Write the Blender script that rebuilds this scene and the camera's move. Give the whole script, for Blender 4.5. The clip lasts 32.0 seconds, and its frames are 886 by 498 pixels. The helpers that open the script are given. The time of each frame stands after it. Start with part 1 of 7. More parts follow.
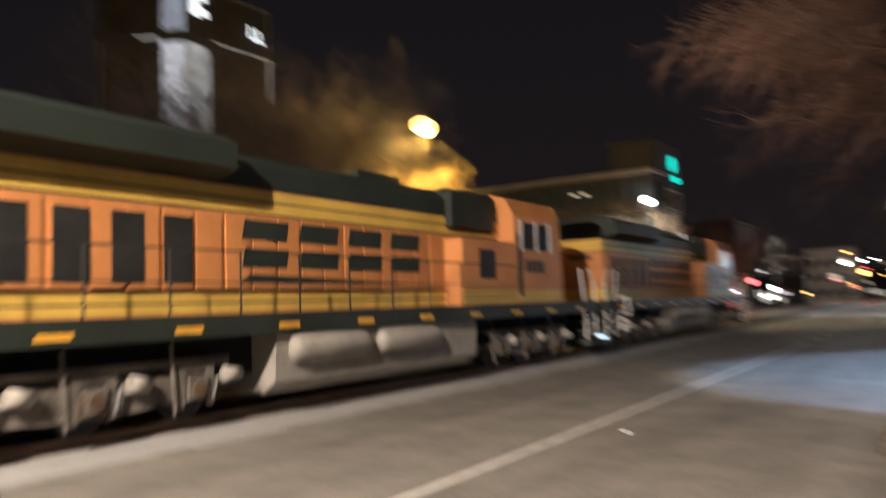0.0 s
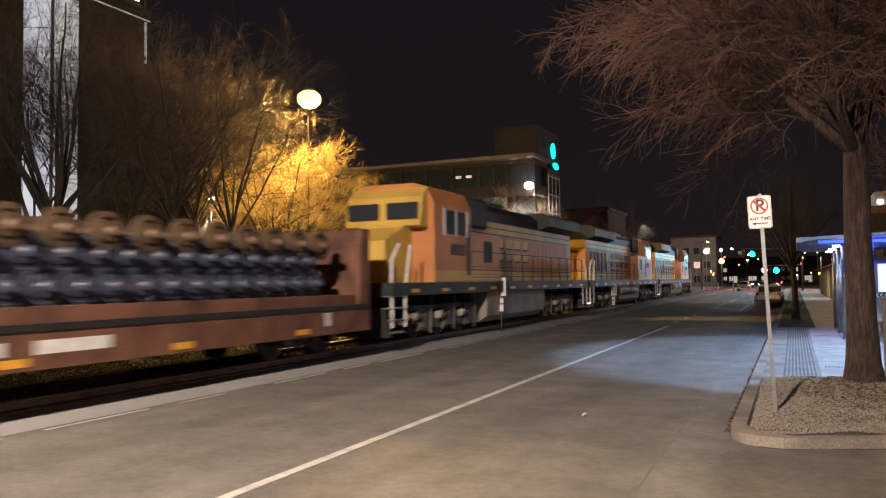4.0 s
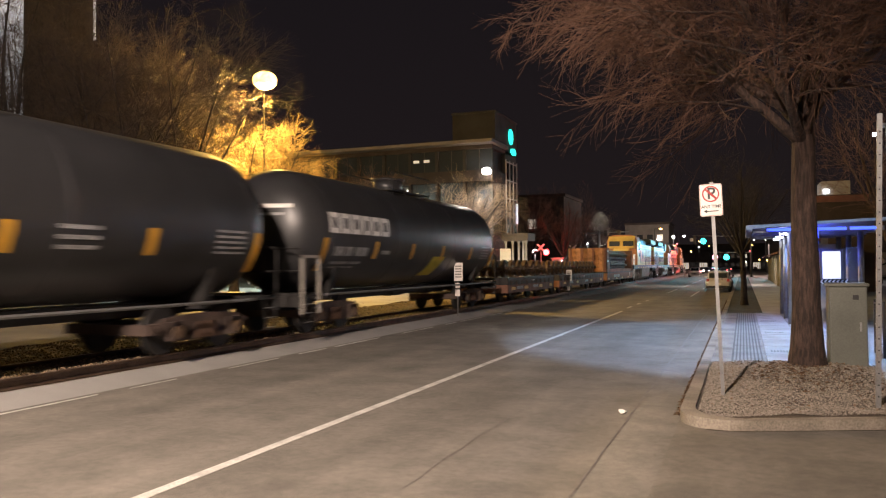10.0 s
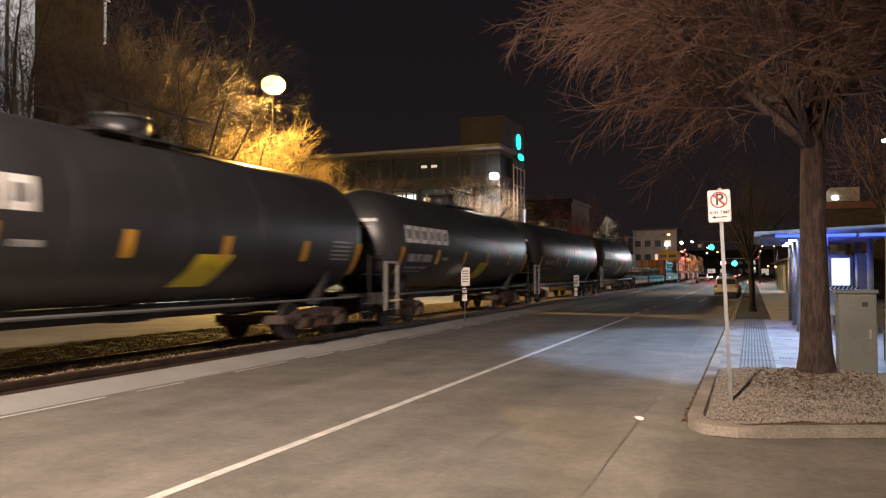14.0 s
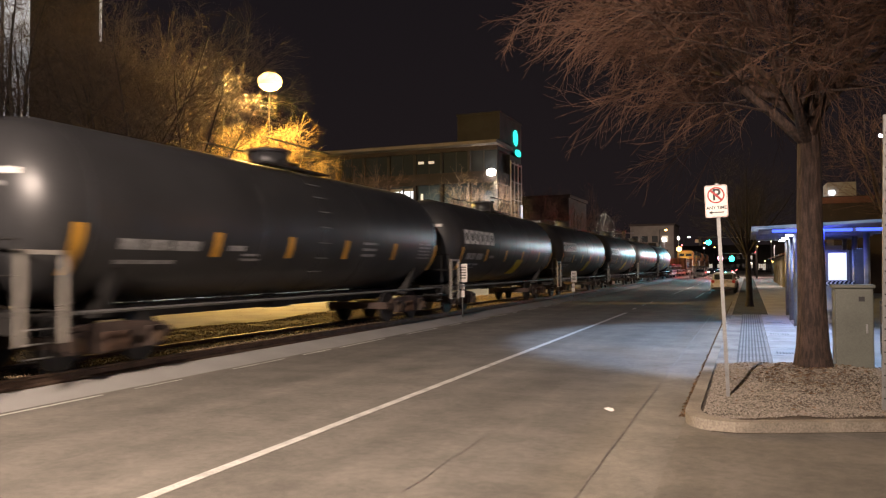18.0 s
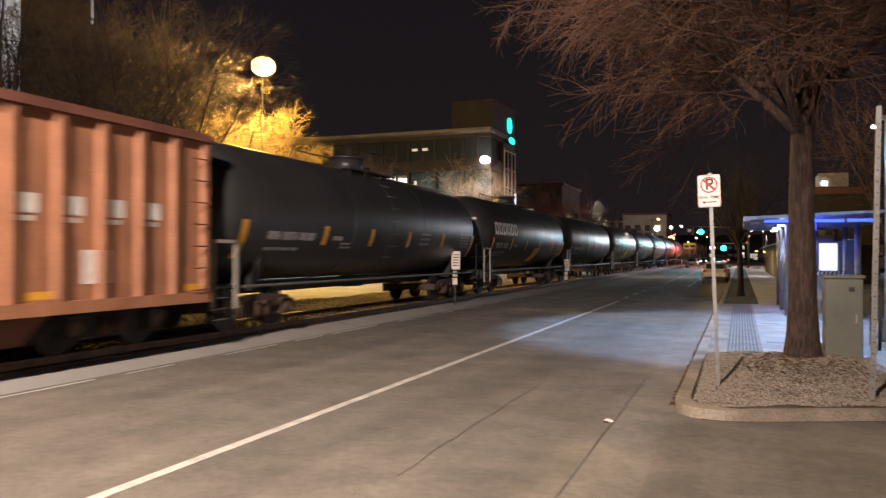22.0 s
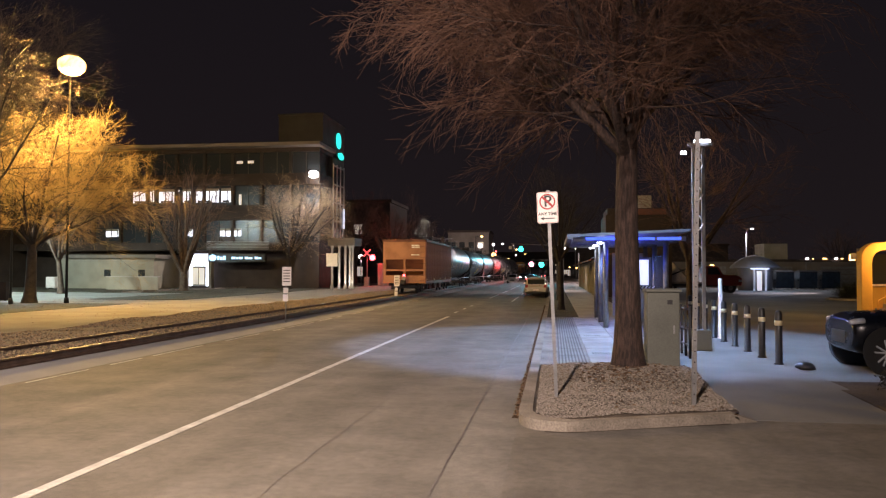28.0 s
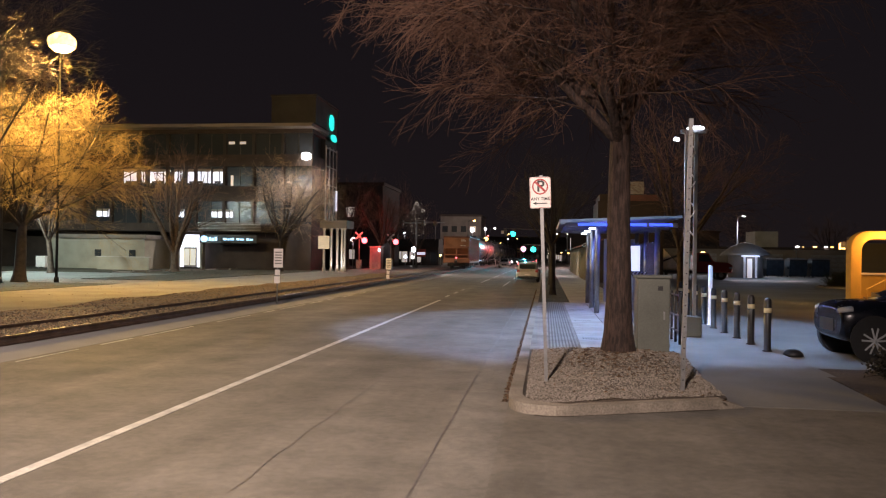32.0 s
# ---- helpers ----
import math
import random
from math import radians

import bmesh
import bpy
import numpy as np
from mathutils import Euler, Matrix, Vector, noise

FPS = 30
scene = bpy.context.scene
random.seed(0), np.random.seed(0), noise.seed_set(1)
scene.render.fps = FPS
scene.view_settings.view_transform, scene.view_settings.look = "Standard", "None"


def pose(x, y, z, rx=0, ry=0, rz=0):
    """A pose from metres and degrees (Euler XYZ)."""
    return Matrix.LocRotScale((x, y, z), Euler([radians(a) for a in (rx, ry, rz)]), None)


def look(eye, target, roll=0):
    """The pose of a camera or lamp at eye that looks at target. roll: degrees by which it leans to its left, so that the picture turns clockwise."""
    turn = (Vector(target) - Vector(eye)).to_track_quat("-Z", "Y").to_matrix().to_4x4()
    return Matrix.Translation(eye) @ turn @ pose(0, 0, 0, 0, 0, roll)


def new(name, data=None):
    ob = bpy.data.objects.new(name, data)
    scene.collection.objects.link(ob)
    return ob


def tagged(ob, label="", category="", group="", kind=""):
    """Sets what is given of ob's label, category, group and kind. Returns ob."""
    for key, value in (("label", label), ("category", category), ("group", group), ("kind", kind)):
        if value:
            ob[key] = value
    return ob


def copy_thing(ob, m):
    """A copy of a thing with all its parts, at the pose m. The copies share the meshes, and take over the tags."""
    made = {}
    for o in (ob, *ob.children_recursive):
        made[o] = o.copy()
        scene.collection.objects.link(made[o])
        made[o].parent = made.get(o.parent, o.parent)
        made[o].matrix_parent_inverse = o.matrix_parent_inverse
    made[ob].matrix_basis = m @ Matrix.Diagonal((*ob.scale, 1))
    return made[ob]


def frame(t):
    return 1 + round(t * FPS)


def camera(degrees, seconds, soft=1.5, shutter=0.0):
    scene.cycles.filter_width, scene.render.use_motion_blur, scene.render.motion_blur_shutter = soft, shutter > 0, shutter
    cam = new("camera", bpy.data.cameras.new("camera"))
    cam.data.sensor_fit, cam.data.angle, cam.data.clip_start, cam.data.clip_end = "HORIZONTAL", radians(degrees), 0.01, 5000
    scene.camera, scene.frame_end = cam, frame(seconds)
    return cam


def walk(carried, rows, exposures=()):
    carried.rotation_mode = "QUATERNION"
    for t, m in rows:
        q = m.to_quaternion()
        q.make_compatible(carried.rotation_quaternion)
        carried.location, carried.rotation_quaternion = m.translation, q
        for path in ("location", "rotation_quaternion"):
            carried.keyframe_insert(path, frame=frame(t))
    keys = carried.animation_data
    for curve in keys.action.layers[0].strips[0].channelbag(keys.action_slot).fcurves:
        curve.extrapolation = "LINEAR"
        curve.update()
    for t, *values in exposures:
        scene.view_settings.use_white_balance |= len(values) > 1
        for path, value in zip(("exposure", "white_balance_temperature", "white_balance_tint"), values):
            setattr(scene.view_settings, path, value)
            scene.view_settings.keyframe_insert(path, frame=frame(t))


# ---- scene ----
cam = camera(60.95, 32.0, soft=1.2, shutter=0.9)
PATH = [
    (0.0, pose(0.30, -0.37, 2.01, 94.35, 2.05, 33.90)),
    (0.1, pose(0.30, -0.37, 2.01, 92.90, 1.40, 31.30)),
    (0.3, pose(0.30, -0.37, 2.01, 91.25, 0.20, 28.80)),
    (0.5, pose(0.30, -0.37, 2.01, 91.21, 0.00, 27.80)),
    (1.0, pose(0.30, -0.37, 2.01, 91.39, -0.25, 26.90)),
    (1.5, pose(0.30, -0.37, 2.01, 91.87, -0.00, 27.26)),
    (2.0, pose(0.30, -0.37, 2.01, 91.94, 0.19, 26.47)),
    (2.5, pose(0.30, -0.37, 2.01, 92.46, 0.34, 25.75)),
    (4.5, pose(0.32, -0.24, 2.02, 92.35, 0.53, 24.70)),
    (5.0, pose(0.32, -0.24, 2.02, 91.43, -1.53, 24.31)),
    (5.5, pose(0.32, -0.24, 2.02, 91.14, 0.27, 24.00)),
    (6.0, pose(0.32, -0.24, 2.02, 91.33, 0.28, 24.01)),
    (6.5, pose(0.32, -0.24, 2.02, 91.70, 0.47, 24.19)),
    (7.0, pose(0.32, -0.24, 2.02, 92.27, 0.54, 23.78)),
    (7.5, pose(0.32, -0.24, 2.02, 92.64, 0.03, 22.11)),
    (8.0, pose(0.32, -0.24, 2.02, 93.11, 0.35, 21.39)),
    (8.5, pose(0.32, -0.24, 2.02, 92.40, -0.28, 20.84)),
    (9.0, pose(0.32, -0.24, 2.02, 91.94, 0.03, 21.36)),
    (9.5, pose(0.32, -0.24, 2.02, 91.54, 0.16, 21.68)),
    (10.0, pose(0.32, -0.24, 2.02, 91.32, 0.39, 21.72)),
    (10.5, pose(0.32, -0.24, 2.02, 91.10, -0.13, 21.38)),
    (11.0, pose(0.32, -0.24, 2.02, 91.18, -0.32, 21.10)),
    (11.5, pose(0.32, -0.24, 2.02, 91.10, 0.11, 21.09)),
    (12.0, pose(0.32, -0.24, 2.02, 91.23, 0.40, 21.04)),
    (12.5, pose(0.32, -0.24, 2.02, 91.17, 0.59, 21.33)),
    (13.0, pose(0.32, -0.24, 2.02, 91.42, 0.08, 21.70)),
    (13.5, pose(0.32, -0.24, 2.02, 91.50, 0.04, 22.07)),
    (14.0, pose(0.32, -0.24, 2.02, 91.68, 0.09, 22.26)),
    (14.5, pose(0.32, -0.24, 2.02, 91.43, 0.13, 22.32)),
    (16.5, pose(0.32, -0.24, 2.02, 91.27, 0.66, 22.19)),
    (17.0, pose(0.32, -0.24, 2.02, 91.53, 0.31, 22.17)),
    (17.5, pose(0.32, -0.24, 2.02, 91.71, 0.06, 22.16)),
    (18.0, pose(0.32, -0.24, 2.02, 91.40, 0.32, 22.07)),
    (18.5, pose(0.32, -0.24, 2.02, 91.45, 0.29, 22.15)),
    (19.0, pose(0.32, -0.24, 2.02, 91.67, 0.28, 22.35)),
    (19.5, pose(0.32, -0.24, 2.02, 91.35, 0.40, 22.53)),
    (20.0, pose(0.32, -0.24, 2.02, 91.21, 0.46, 22.67)),
    (20.5, pose(0.32, -0.24, 2.02, 90.84, 0.50, 22.81)),
    (21.0, pose(0.32, -0.24, 2.02, 90.85, 0.58, 23.11)),
    (21.5, pose(0.32, -0.24, 2.02, 90.91, 0.30, 23.25)),
    (22.0, pose(0.32, -0.24, 2.02, 90.43, -0.15, 21.53)),
    (22.5, pose(0.32, -0.24, 2.02, 90.03, 0.14, 20.75)),
    (23.0, pose(0.32, -0.24, 2.02, 89.98, -0.83, 19.73)),
    (23.5, pose(0.32, -0.24, 2.02, 89.88, -0.99, 18.83)),
    (24.0, pose(0.32, -0.24, 2.02, 89.51, -0.79, 18.06)),
    (24.5, pose(0.32, -0.24, 2.02, 90.24, -0.71, 17.38)),
    (24.7, pose(0.31, -0.20, 2.02, 90.25, -0.68, 15.30)),
    (24.8, pose(0.30, -0.18, 2.01, 90.23, -0.66, 13.50)),
    (24.9, pose(0.29, -0.16, 2.01, 90.22, -0.64, 12.10)),
    (25.0, pose(0.28, -0.15, 2.01, 90.23, -0.63, 11.91)),
    (25.5, pose(0.28, -0.15, 2.01, 90.91, -0.40, 11.52)),
    (27.5, pose(0.00, 0.00, 2.00, 91.69, 0.84, 8.29)),
    (28.0, pose(0.00, 0.00, 2.00, 91.70, -0.13, 8.39)),
    (28.5, pose(0.00, 0.00, 2.00, 91.59, -0.36, 8.45)),
    (29.0, pose(0.00, 0.00, 2.00, 91.32, -0.92, 8.17)),
    (29.5, pose(0.00, 0.00, 2.00, 90.97, -1.04, 7.95)),
    (30.0, pose(0.00, 0.00, 2.00, 90.85, -1.03, 7.81)),
    (30.5, pose(0.00, 0.00, 2.00, 90.44, -0.88, 7.86)),
    (31.0, pose(0.00, 0.00, 2.00, 90.48, -0.92, 7.85)),
    (31.5, pose(0.00, 0.00, 2.00, 90.42, -0.66, 7.84)),
    (32.0, pose(0.00, 0.00, 2.00, 90.47, -0.81, 7.78)),
]
walk(cam, PATH, [(0.0, 0.06, 6400, 10), (2.5, 0.06, 6500, 12), (5.0, 0.0, 6500, 14), (10.0, 0.16, 6750, 16), (21.0, 0.16, 6750, 16), (23.8, 0.0, 6450, 18), (25.0, -0.20, 6400, 19), (26.5, -0.08, 6430, 20), (28.0, -0.02, 6450, 21), (30.0, -0.12, 6420, 20), (31.0, -0.24, 6400, 20), (32.0, -0.20, 6400, 20)])

# ---- world and lamps ----
world = bpy.data.worlds.new("night_sky")
scene.world = world
world.use_nodes = True
wn = world.node_tree
wbg = wn.nodes["Background"]
wtc = wn.nodes.new("ShaderNodeTexCoord")
wsep = wn.nodes.new("ShaderNodeSeparateXYZ")
wramp = wn.nodes.new("ShaderNodeValToRGB")
wramp.color_ramp.elements[0].position = 0.0
wramp.color_ramp.elements[0].color = (0.0120, 0.0092, 0.0098, 1)
wramp.color_ramp.elements[1].position = 0.6
wramp.color_ramp.elements[1].color = (0.0060, 0.0053, 0.0072, 1)
wn.links.new(wtc.outputs["Generated"], wsep.inputs[0])
wn.links.new(wsep.outputs["Z"], wramp.inputs[0])
wn.links.new(wramp.outputs[0], wbg.inputs[0])
wbg.inputs[1].default_value = 1.0


def lamp(name, kind, place, watts, colour, size=0.2, target=None, cone=120, blend=0.5, size_y=None):
    data = bpy.data.lights.new(name, kind)
    data.energy, data.color = watts, colour
    if kind == "AREA":
        data.size = size
        if size_y:
            data.shape, data.size_y = "RECTANGLE", size_y
    else:
        data.shadow_soft_size = size
    if kind == "SPOT":
        data.spot_size, data.spot_blend = radians(cone), blend
    ob = new(name, data)
    ob.matrix_world = look(place, target) if target else Matrix.Translation(place)
    return ob


SODIUM, WARM, COOL, BLUE = (1.0, 0.63, 0.16), (1.0, 0.83, 0.69), (0.38, 0.62, 1.0), (0.06, 0.10, 1.0)
LAMP_A = (-25.9, 37.2, 13.1)
lamp("sodium_lamp_light", "POINT", (LAMP_A[0], LAMP_A[1], LAMP_A[2] - 0.85), 24500, SODIUM, 0.3)
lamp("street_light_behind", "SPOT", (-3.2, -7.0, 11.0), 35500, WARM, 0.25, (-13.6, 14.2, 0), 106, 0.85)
# no lamp known here: faint fill added for the kerb and bed
lamp("fill_light_behind", "SPOT", (3.5, -12.0, 9.0), 30, WARM, 0.3, (0.0, 0.0, 0), 140, 0.6)
lamp("platform_lamp_light", "SPOT", (2.95, 19.1, 4.8), 650, COOL, 0.08, (2.4, 19.6, 0), 140, 0.5)
lamp("street_led_light", "SPOT", (1.7, 21.4, 8.6), 5600, COOL, 0.06, (1.7, 21.4, 0), 88, 0.2)
lamp("shelter_blue_light", "AREA", (2.4, 27.0, 2.80), 60, BLUE, 1.0, (2.4, 27.0, 0), size_y=4.5)
lamp("shelter_blue_uplight", "AREA", (2.2, 25.6, 2.5), 55, BLUE, 1.4, (2.2, 25.6, 3.2), size_y=2.6)
lamp("shelter_white_light", "AREA", (1.9, 27.4, 2.78), 80, COOL, 0.3, (1.5, 27.4, 0), size_y=5.0)
lamp("facade_wall_light", "SPOT", (-26.1, 77.6, 12.3), 10500, (1.0, 0.93, 0.8), 0.2, (-25.5, 75.0, 4), 165, 0.5)
lamp("car_park_light", "SPOT", (-45.2, 50.2, 9.0), 24000, (0.74, 0.97, 0.86), 0.3, (-43.0, 53.0, 0), 158, 0.3)
lamp("far_street_light", "POINT", (-16.0, 172.0, 8.6), 5000, WARM, 0.3)
lamp("portico_light", "SPOT", (-21.6, 76.3, 0.3), 500, (1.0, 0.95, 0.85), 0.1, (-22.0, 77.6, 4), 130, 0.5)
# added fill without a lamp: brightens the far road and tank sides
lamp("crossing_road_fill", "POINT", (3.2, 106.0, 8.3), 1600, (1.0, 0.80, 0.74), 0.25)
lamp("crossing_light", "POINT", (1.8, 142.0, 8.0), 9000, (1.0, 0.84, 0.78), 0.3)
lamp("signal_red_glow", "POINT", (-22.6, 93.2, 3.6), 900, (1.0, 0.05, 0.05), 0.2)
lamp("signal_red_glow_far", "SPOT", (-5.4, 140.0, 3.4), 7000, (1.0, 0.03, 0.03), 0.3, (-9.8, 108.0, 2.6), 60, 0.6)
lamp("signal_green_glow", "SPOT", (-3.3, 124.0, 5.7), 10500, (0.08, 0.70, 0.90), 0.25, (-9.6, 80.0, 2.8), 64, 0.6)
lamp("yard_lamp_light", "POINT", (21.5, 80.5, 2.6), 420, COOL, 0.15)
lamp("yard_pole_light", "SPOT", (23.5, 94.9, 7.1), 3200, (0.92, 0.95, 1.0), 0.12, (22.0, 84.0, 0), 165, 0.5)
lamp("kiosk_side_light", "SPOT", (11.2, 33.2, 2.5), 420, (1.0, 0.55, 0.10), 0.08, (12.6, 40.0, 0), 80, 0.6)
lamp("wall_orange_light", "POINT", (12.6, 29.2, 2.7), 320, (1.0, 0.48, 0.10), 0.1)
lamp("arcade_light", "AREA", (3.3, 74.0, 2.7), 900, WARM, 0.8, (3.0, 74.0, 0), size_y=42.0)


# ---- materials ----
def mat(name, colour, rough=0.7, metal=0.0, vary=0.15, scale=3.0, bump=0.0, fine=40.0, dark=None, emit=0.0, random_tint=0.0):
    """A surface with variation at two scales: slow stains and fine grain."""
    m = bpy.data.materials.new(name)
    m.use_nodes = True
    nt = m.node_tree
    b = nt.nodes["Principled BSDF"]
    tc = nt.nodes.new("ShaderNodeTexCoord")
    n1 = nt.nodes.new("ShaderNodeTexNoise")
    n1.inputs["Scale"].default_value, n1.inputs["Detail"].default_value = scale, 5.0
    n2 = nt.nodes.new("ShaderNodeTexNoise")
    n2.inputs["Scale"].default_value, n2.inputs["Detail"].default_value = fine, 3.0
    for n in (n1, n2):
        nt.links.new(tc.outputs["Object"], n.inputs["Vector"])
    d = dark or tuple(c * (1 - 2.2 * vary) if vary < 0.45 else c * 0.05 for c in colour)
    mix = nt.nodes.new("ShaderNodeMix")
    mix.data_type = "RGBA"
    mix.inputs[6].default_value, mix.inputs[7].default_value = (*d, 1), (*colour, 1)
    ramp = nt.nodes.new("ShaderNodeMapRange")
    ramp.inputs[1].default_value, ramp.inputs[2].default_value = 0.3, 0.6
    nt.links.new(n1.outputs[0], ramp.inputs[0])
    nt.links.new(ramp.outputs[0], mix.inputs[0])
    mul = nt.nodes.new("ShaderNodeMix")
    mul.data_type, mul.blend_type = "RGBA", "MULTIPLY"
    mul.inputs[0].default_value = min(1.0, vary * 2.5)
    nt.links.new(mix.outputs[2], mul.inputs[6])
    r2 = nt.nodes.new("ShaderNodeMapRange")
    r2.inputs[1].default_value, r2.inputs[2].default_value = 0.3, 0.65
    r2.inputs[3].default_value, r2.inputs[4].default_value = 0.45, 1.15
    nt.links.new(n2.outputs[0], r2.inputs[0])
    nt.links.new(r2.outputs[0], mul.inputs[7])
    out = mul.outputs[2]
    if random_tint:
        info = nt.nodes.new("ShaderNodeObjectInfo")
        hsv = nt.nodes.new("ShaderNodeHueSaturation")
        rr = nt.nodes.new("ShaderNodeMapRange")
        rr.inputs[3].default_value, rr.inputs[4].default_value = 1 - random_tint, 1 + random_tint
        nt.links.new(info.outputs["Random"], rr.inputs[0])
        nt.links.new(rr.outputs[0], hsv.inputs["Value"])
        nt.links.new(out, hsv.inputs["Color"])
        out = hsv.outputs[0]
    nt.links.new(out, b.inputs["Base Color"])
    rr2 = nt.nodes.new("ShaderNodeMapRange")
    rr2.inputs[3].default_value, rr2.inputs[4].default_value = min(1, rough + 0.12), max(0.03, rough - 0.12)
    nt.links.new(n1.outputs[0], rr2.inputs[0])
    nt.links.new(rr2.outputs[0], b.inputs["Roughness"])
    b.inputs["Metallic"].default_value = metal
    if bump:
        bp = nt.nodes.new("ShaderNodeBump")
        bp.inputs["Strength"].default_value, bp.inputs["Distance"].default_value = bump, 0.02
        nt.links.new(n2.outputs[0], bp.inputs["Height"])
        nt.links.new(bp.outputs[0], b.inputs["Normal"])
    return m


def glow(name, colour, strength):
    m = bpy.data.materials.new(name)
    m.use_nodes = True
    b = m.node_tree.nodes["Principled BSDF"]
    b.inputs["Base Color"].default_value = (*[min(1, c) for c in colour], 1)
    b.inputs["Emission Color"].default_value = (*colour, 1)
    b.inputs["Emission Strength"].default_value = strength
    return m


def glass(name, tint=(0.03, 0.035, 0.04), rough=0.22):
    m = bpy.data.materials.new(name)
    m.use_nodes = True
    b = m.node_tree.nodes["Principled BSDF"]
    b.inputs["Base Color"].default_value = (*tint, 1)
    b.inputs["Roughness"].default_value = rough
    b.inputs["Specular IOR Level"].default_value = 0.22
    return m


M = {}


def road_mat(name, colour):
    """Asphalt with long wheel tracks, blotches and fine grain."""
    m = mat(name, colour, 0.8, 0, 0.09, 0.5, 0.25, 70)
    nt = m.node_tree
    b = nt.nodes["Principled BSDF"]
    old = b.inputs["Base Color"].links[0].from_socket
    tc = nt.nodes.new("ShaderNodeTexCoord")
    mp = nt.nodes.new("ShaderNodeMapping")
    mp.inputs["Scale"].default_value = (0.9, 0.05, 1.0)
    n = nt.nodes.new("ShaderNodeTexNoise")
    n.inputs["Scale"].default_value, n.inputs["Detail"].default_value = 1.0, 4.0
    nt.links.new(tc.outputs["Object"], mp.inputs[0])
    nt.links.new(mp.outputs[0], n.inputs["Vector"])
    r = nt.nodes.new("ShaderNodeMapRange")
    r.inputs[1].default_value, r.inputs[2].default_value, r.inputs[3].default_value, r.inputs[4].default_value = 0.3, 0.7, 0.72, 1.15
    nt.links.new(n.outputs[0], r.inputs[0])
    mx = nt.nodes.new("ShaderNodeMix")
    mx.data_type, mx.blend_type = "RGBA", "MULTIPLY"
    mx.inputs[0].default_value = 1.0
    nt.links.new(old, mx.inputs[6])
    nt.links.new(r.outputs[0], mx.inputs[7])
    out = mx.outputs[2]
    for scale, lo, hi, detail in ((1.3, 0.80, 1.10, 6.0), (9.0, 0.86, 1.06, 4.0), (160.0, 0.80, 1.12, 1.0)):
        n = nt.nodes.new("ShaderNodeTexNoise")
        n.inputs["Scale"].default_value, n.inputs["Detail"].default_value, n.inputs["Roughness"].default_value = scale, detail, 0.62
        nt.links.new(tc.outputs["Object"], n.inputs["Vector"])
        r = nt.nodes.new("ShaderNodeMapRange")
        r.inputs[1].default_value, r.inputs[2].default_value, r.inputs[3].default_value, r.inputs[4].default_value = 0.36, 0.60, lo, hi
        nt.links.new(n.outputs[0], r.inputs[0])
        mx = nt.nodes.new("ShaderNodeMix")
        mx.data_type, mx.blend_type = "RGBA", "MULTIPLY"
        mx.inputs[0].default_value = 1.0
        nt.links.new(out, mx.inputs[6])
        nt.links.new(r.outputs[0], mx.inputs[7])
        out = mx.outputs[2]
    nt.links.new(out, b.inputs["Base Color"])
    return m


M["asphalt"] = road_mat("worn_street_asphalt", (0.186, 0.169, 0.142))
M["concrete"] = mat("pale_concrete", (0.42, 0.40, 0.37), 0.85, 0, 0.12, 0.8, 0.2, 45)
M["kerb_pale"] = mat("pale_grey_kerb_concrete", (0.30, 0.29, 0.275), 0.85, 0, 0.06, 0.9, 0.2, 45)
M["kerb"] = mat("kerb_concrete", (0.27, 0.245, 0.215), 0.85, 0, 0.2, 1.1, 0.3, 45)
M["ballast"] = mat("dark_ballast_bed", (0.085, 0.070, 0.055), 0.95, 0, 0.25, 2.0, 0.8, 25)
M["soil"] = mat("dry_soil_and_leaves", (0.10, 0.075, 0.055), 0.95, 0, 0.25, 0.8, 0.8, 20)
M["grass"] = mat("winter_lawn", (0.05, 0.048, 0.028), 0.95, 0, 0.2, 0.6, 0.8, 30)
M["gravel"] = mat("brown_gravel", (0.165, 0.128, 0.09), 0.9, 0, 0.2, 6.0, 0.3, 60, random_tint=0.3)
M["lot"] = mat("car_park_asphalt", (0.19, 0.195, 0.185), 0.85, 0, 0.12, 0.3, 0.3, 40)
M["apron"] = road_mat("dark_driveway_asphalt", (0.180, 0.162, 0.136))
M["path"] = mat("concrete_path", (0.20, 0.18, 0.155), 0.85, 0, 0.12, 0.5, 0.2, 40)
M["kerb_old"] = mat("old_stained_kerb", (0.29, 0.25, 0.20), 0.88, 0, 0.24, 1.3, 0.4, 40)
M["line"] = mat("worn_white_road_paint", (0.62, 0.60, 0.55), 0.7, 0, 0.18, 3.0, 0.1, 40)
M["steel"] = mat("worn_rusty_rail_head", (0.13, 0.085, 0.06), 0.55, 0.6, 0.15, 3.0)
M["rust"] = mat("rusty_steel", (0.10, 0.055, 0.035), 0.8, 0.3, 0.25, 5.0, 0.3)
M["dark_steel"] = mat("grimy_black_steel", (0.030, 0.028, 0.027), 0.6, 0.3, 0.25, 2.0, 0.2)
M["tank_black"] = mat("black_tank_paint", (0.030, 0.030, 0.032), 0.40, 0, 0.15, 0.6, 0.05, 30)
M["orange"] = mat("orange_locomotive_paint", (0.56, 0.225, 0.072), 0.5, 0, 0.12, 0.8, 0.05)
M["yellow"] = mat("yellow_locomotive_paint", (0.66, 0.42, 0.085), 0.5, 0, 0.12, 0.8, 0.05)
M["loco_green"] = mat("dark_green_locomotive_paint", (0.016, 0.023, 0.017), 0.55, 0, 0.15, 1.0, 0.05)
M["red"] = mat("dull_red_paint", (0.35, 0.03, 0.02), 0.5, 0, 0.15, 1.0)
M["hopper"] = mat("weathered_red_brown_paint", (0.37, 0.165, 0.088), 0.65, 0, 0.16, 1.2, 0.1, 25)
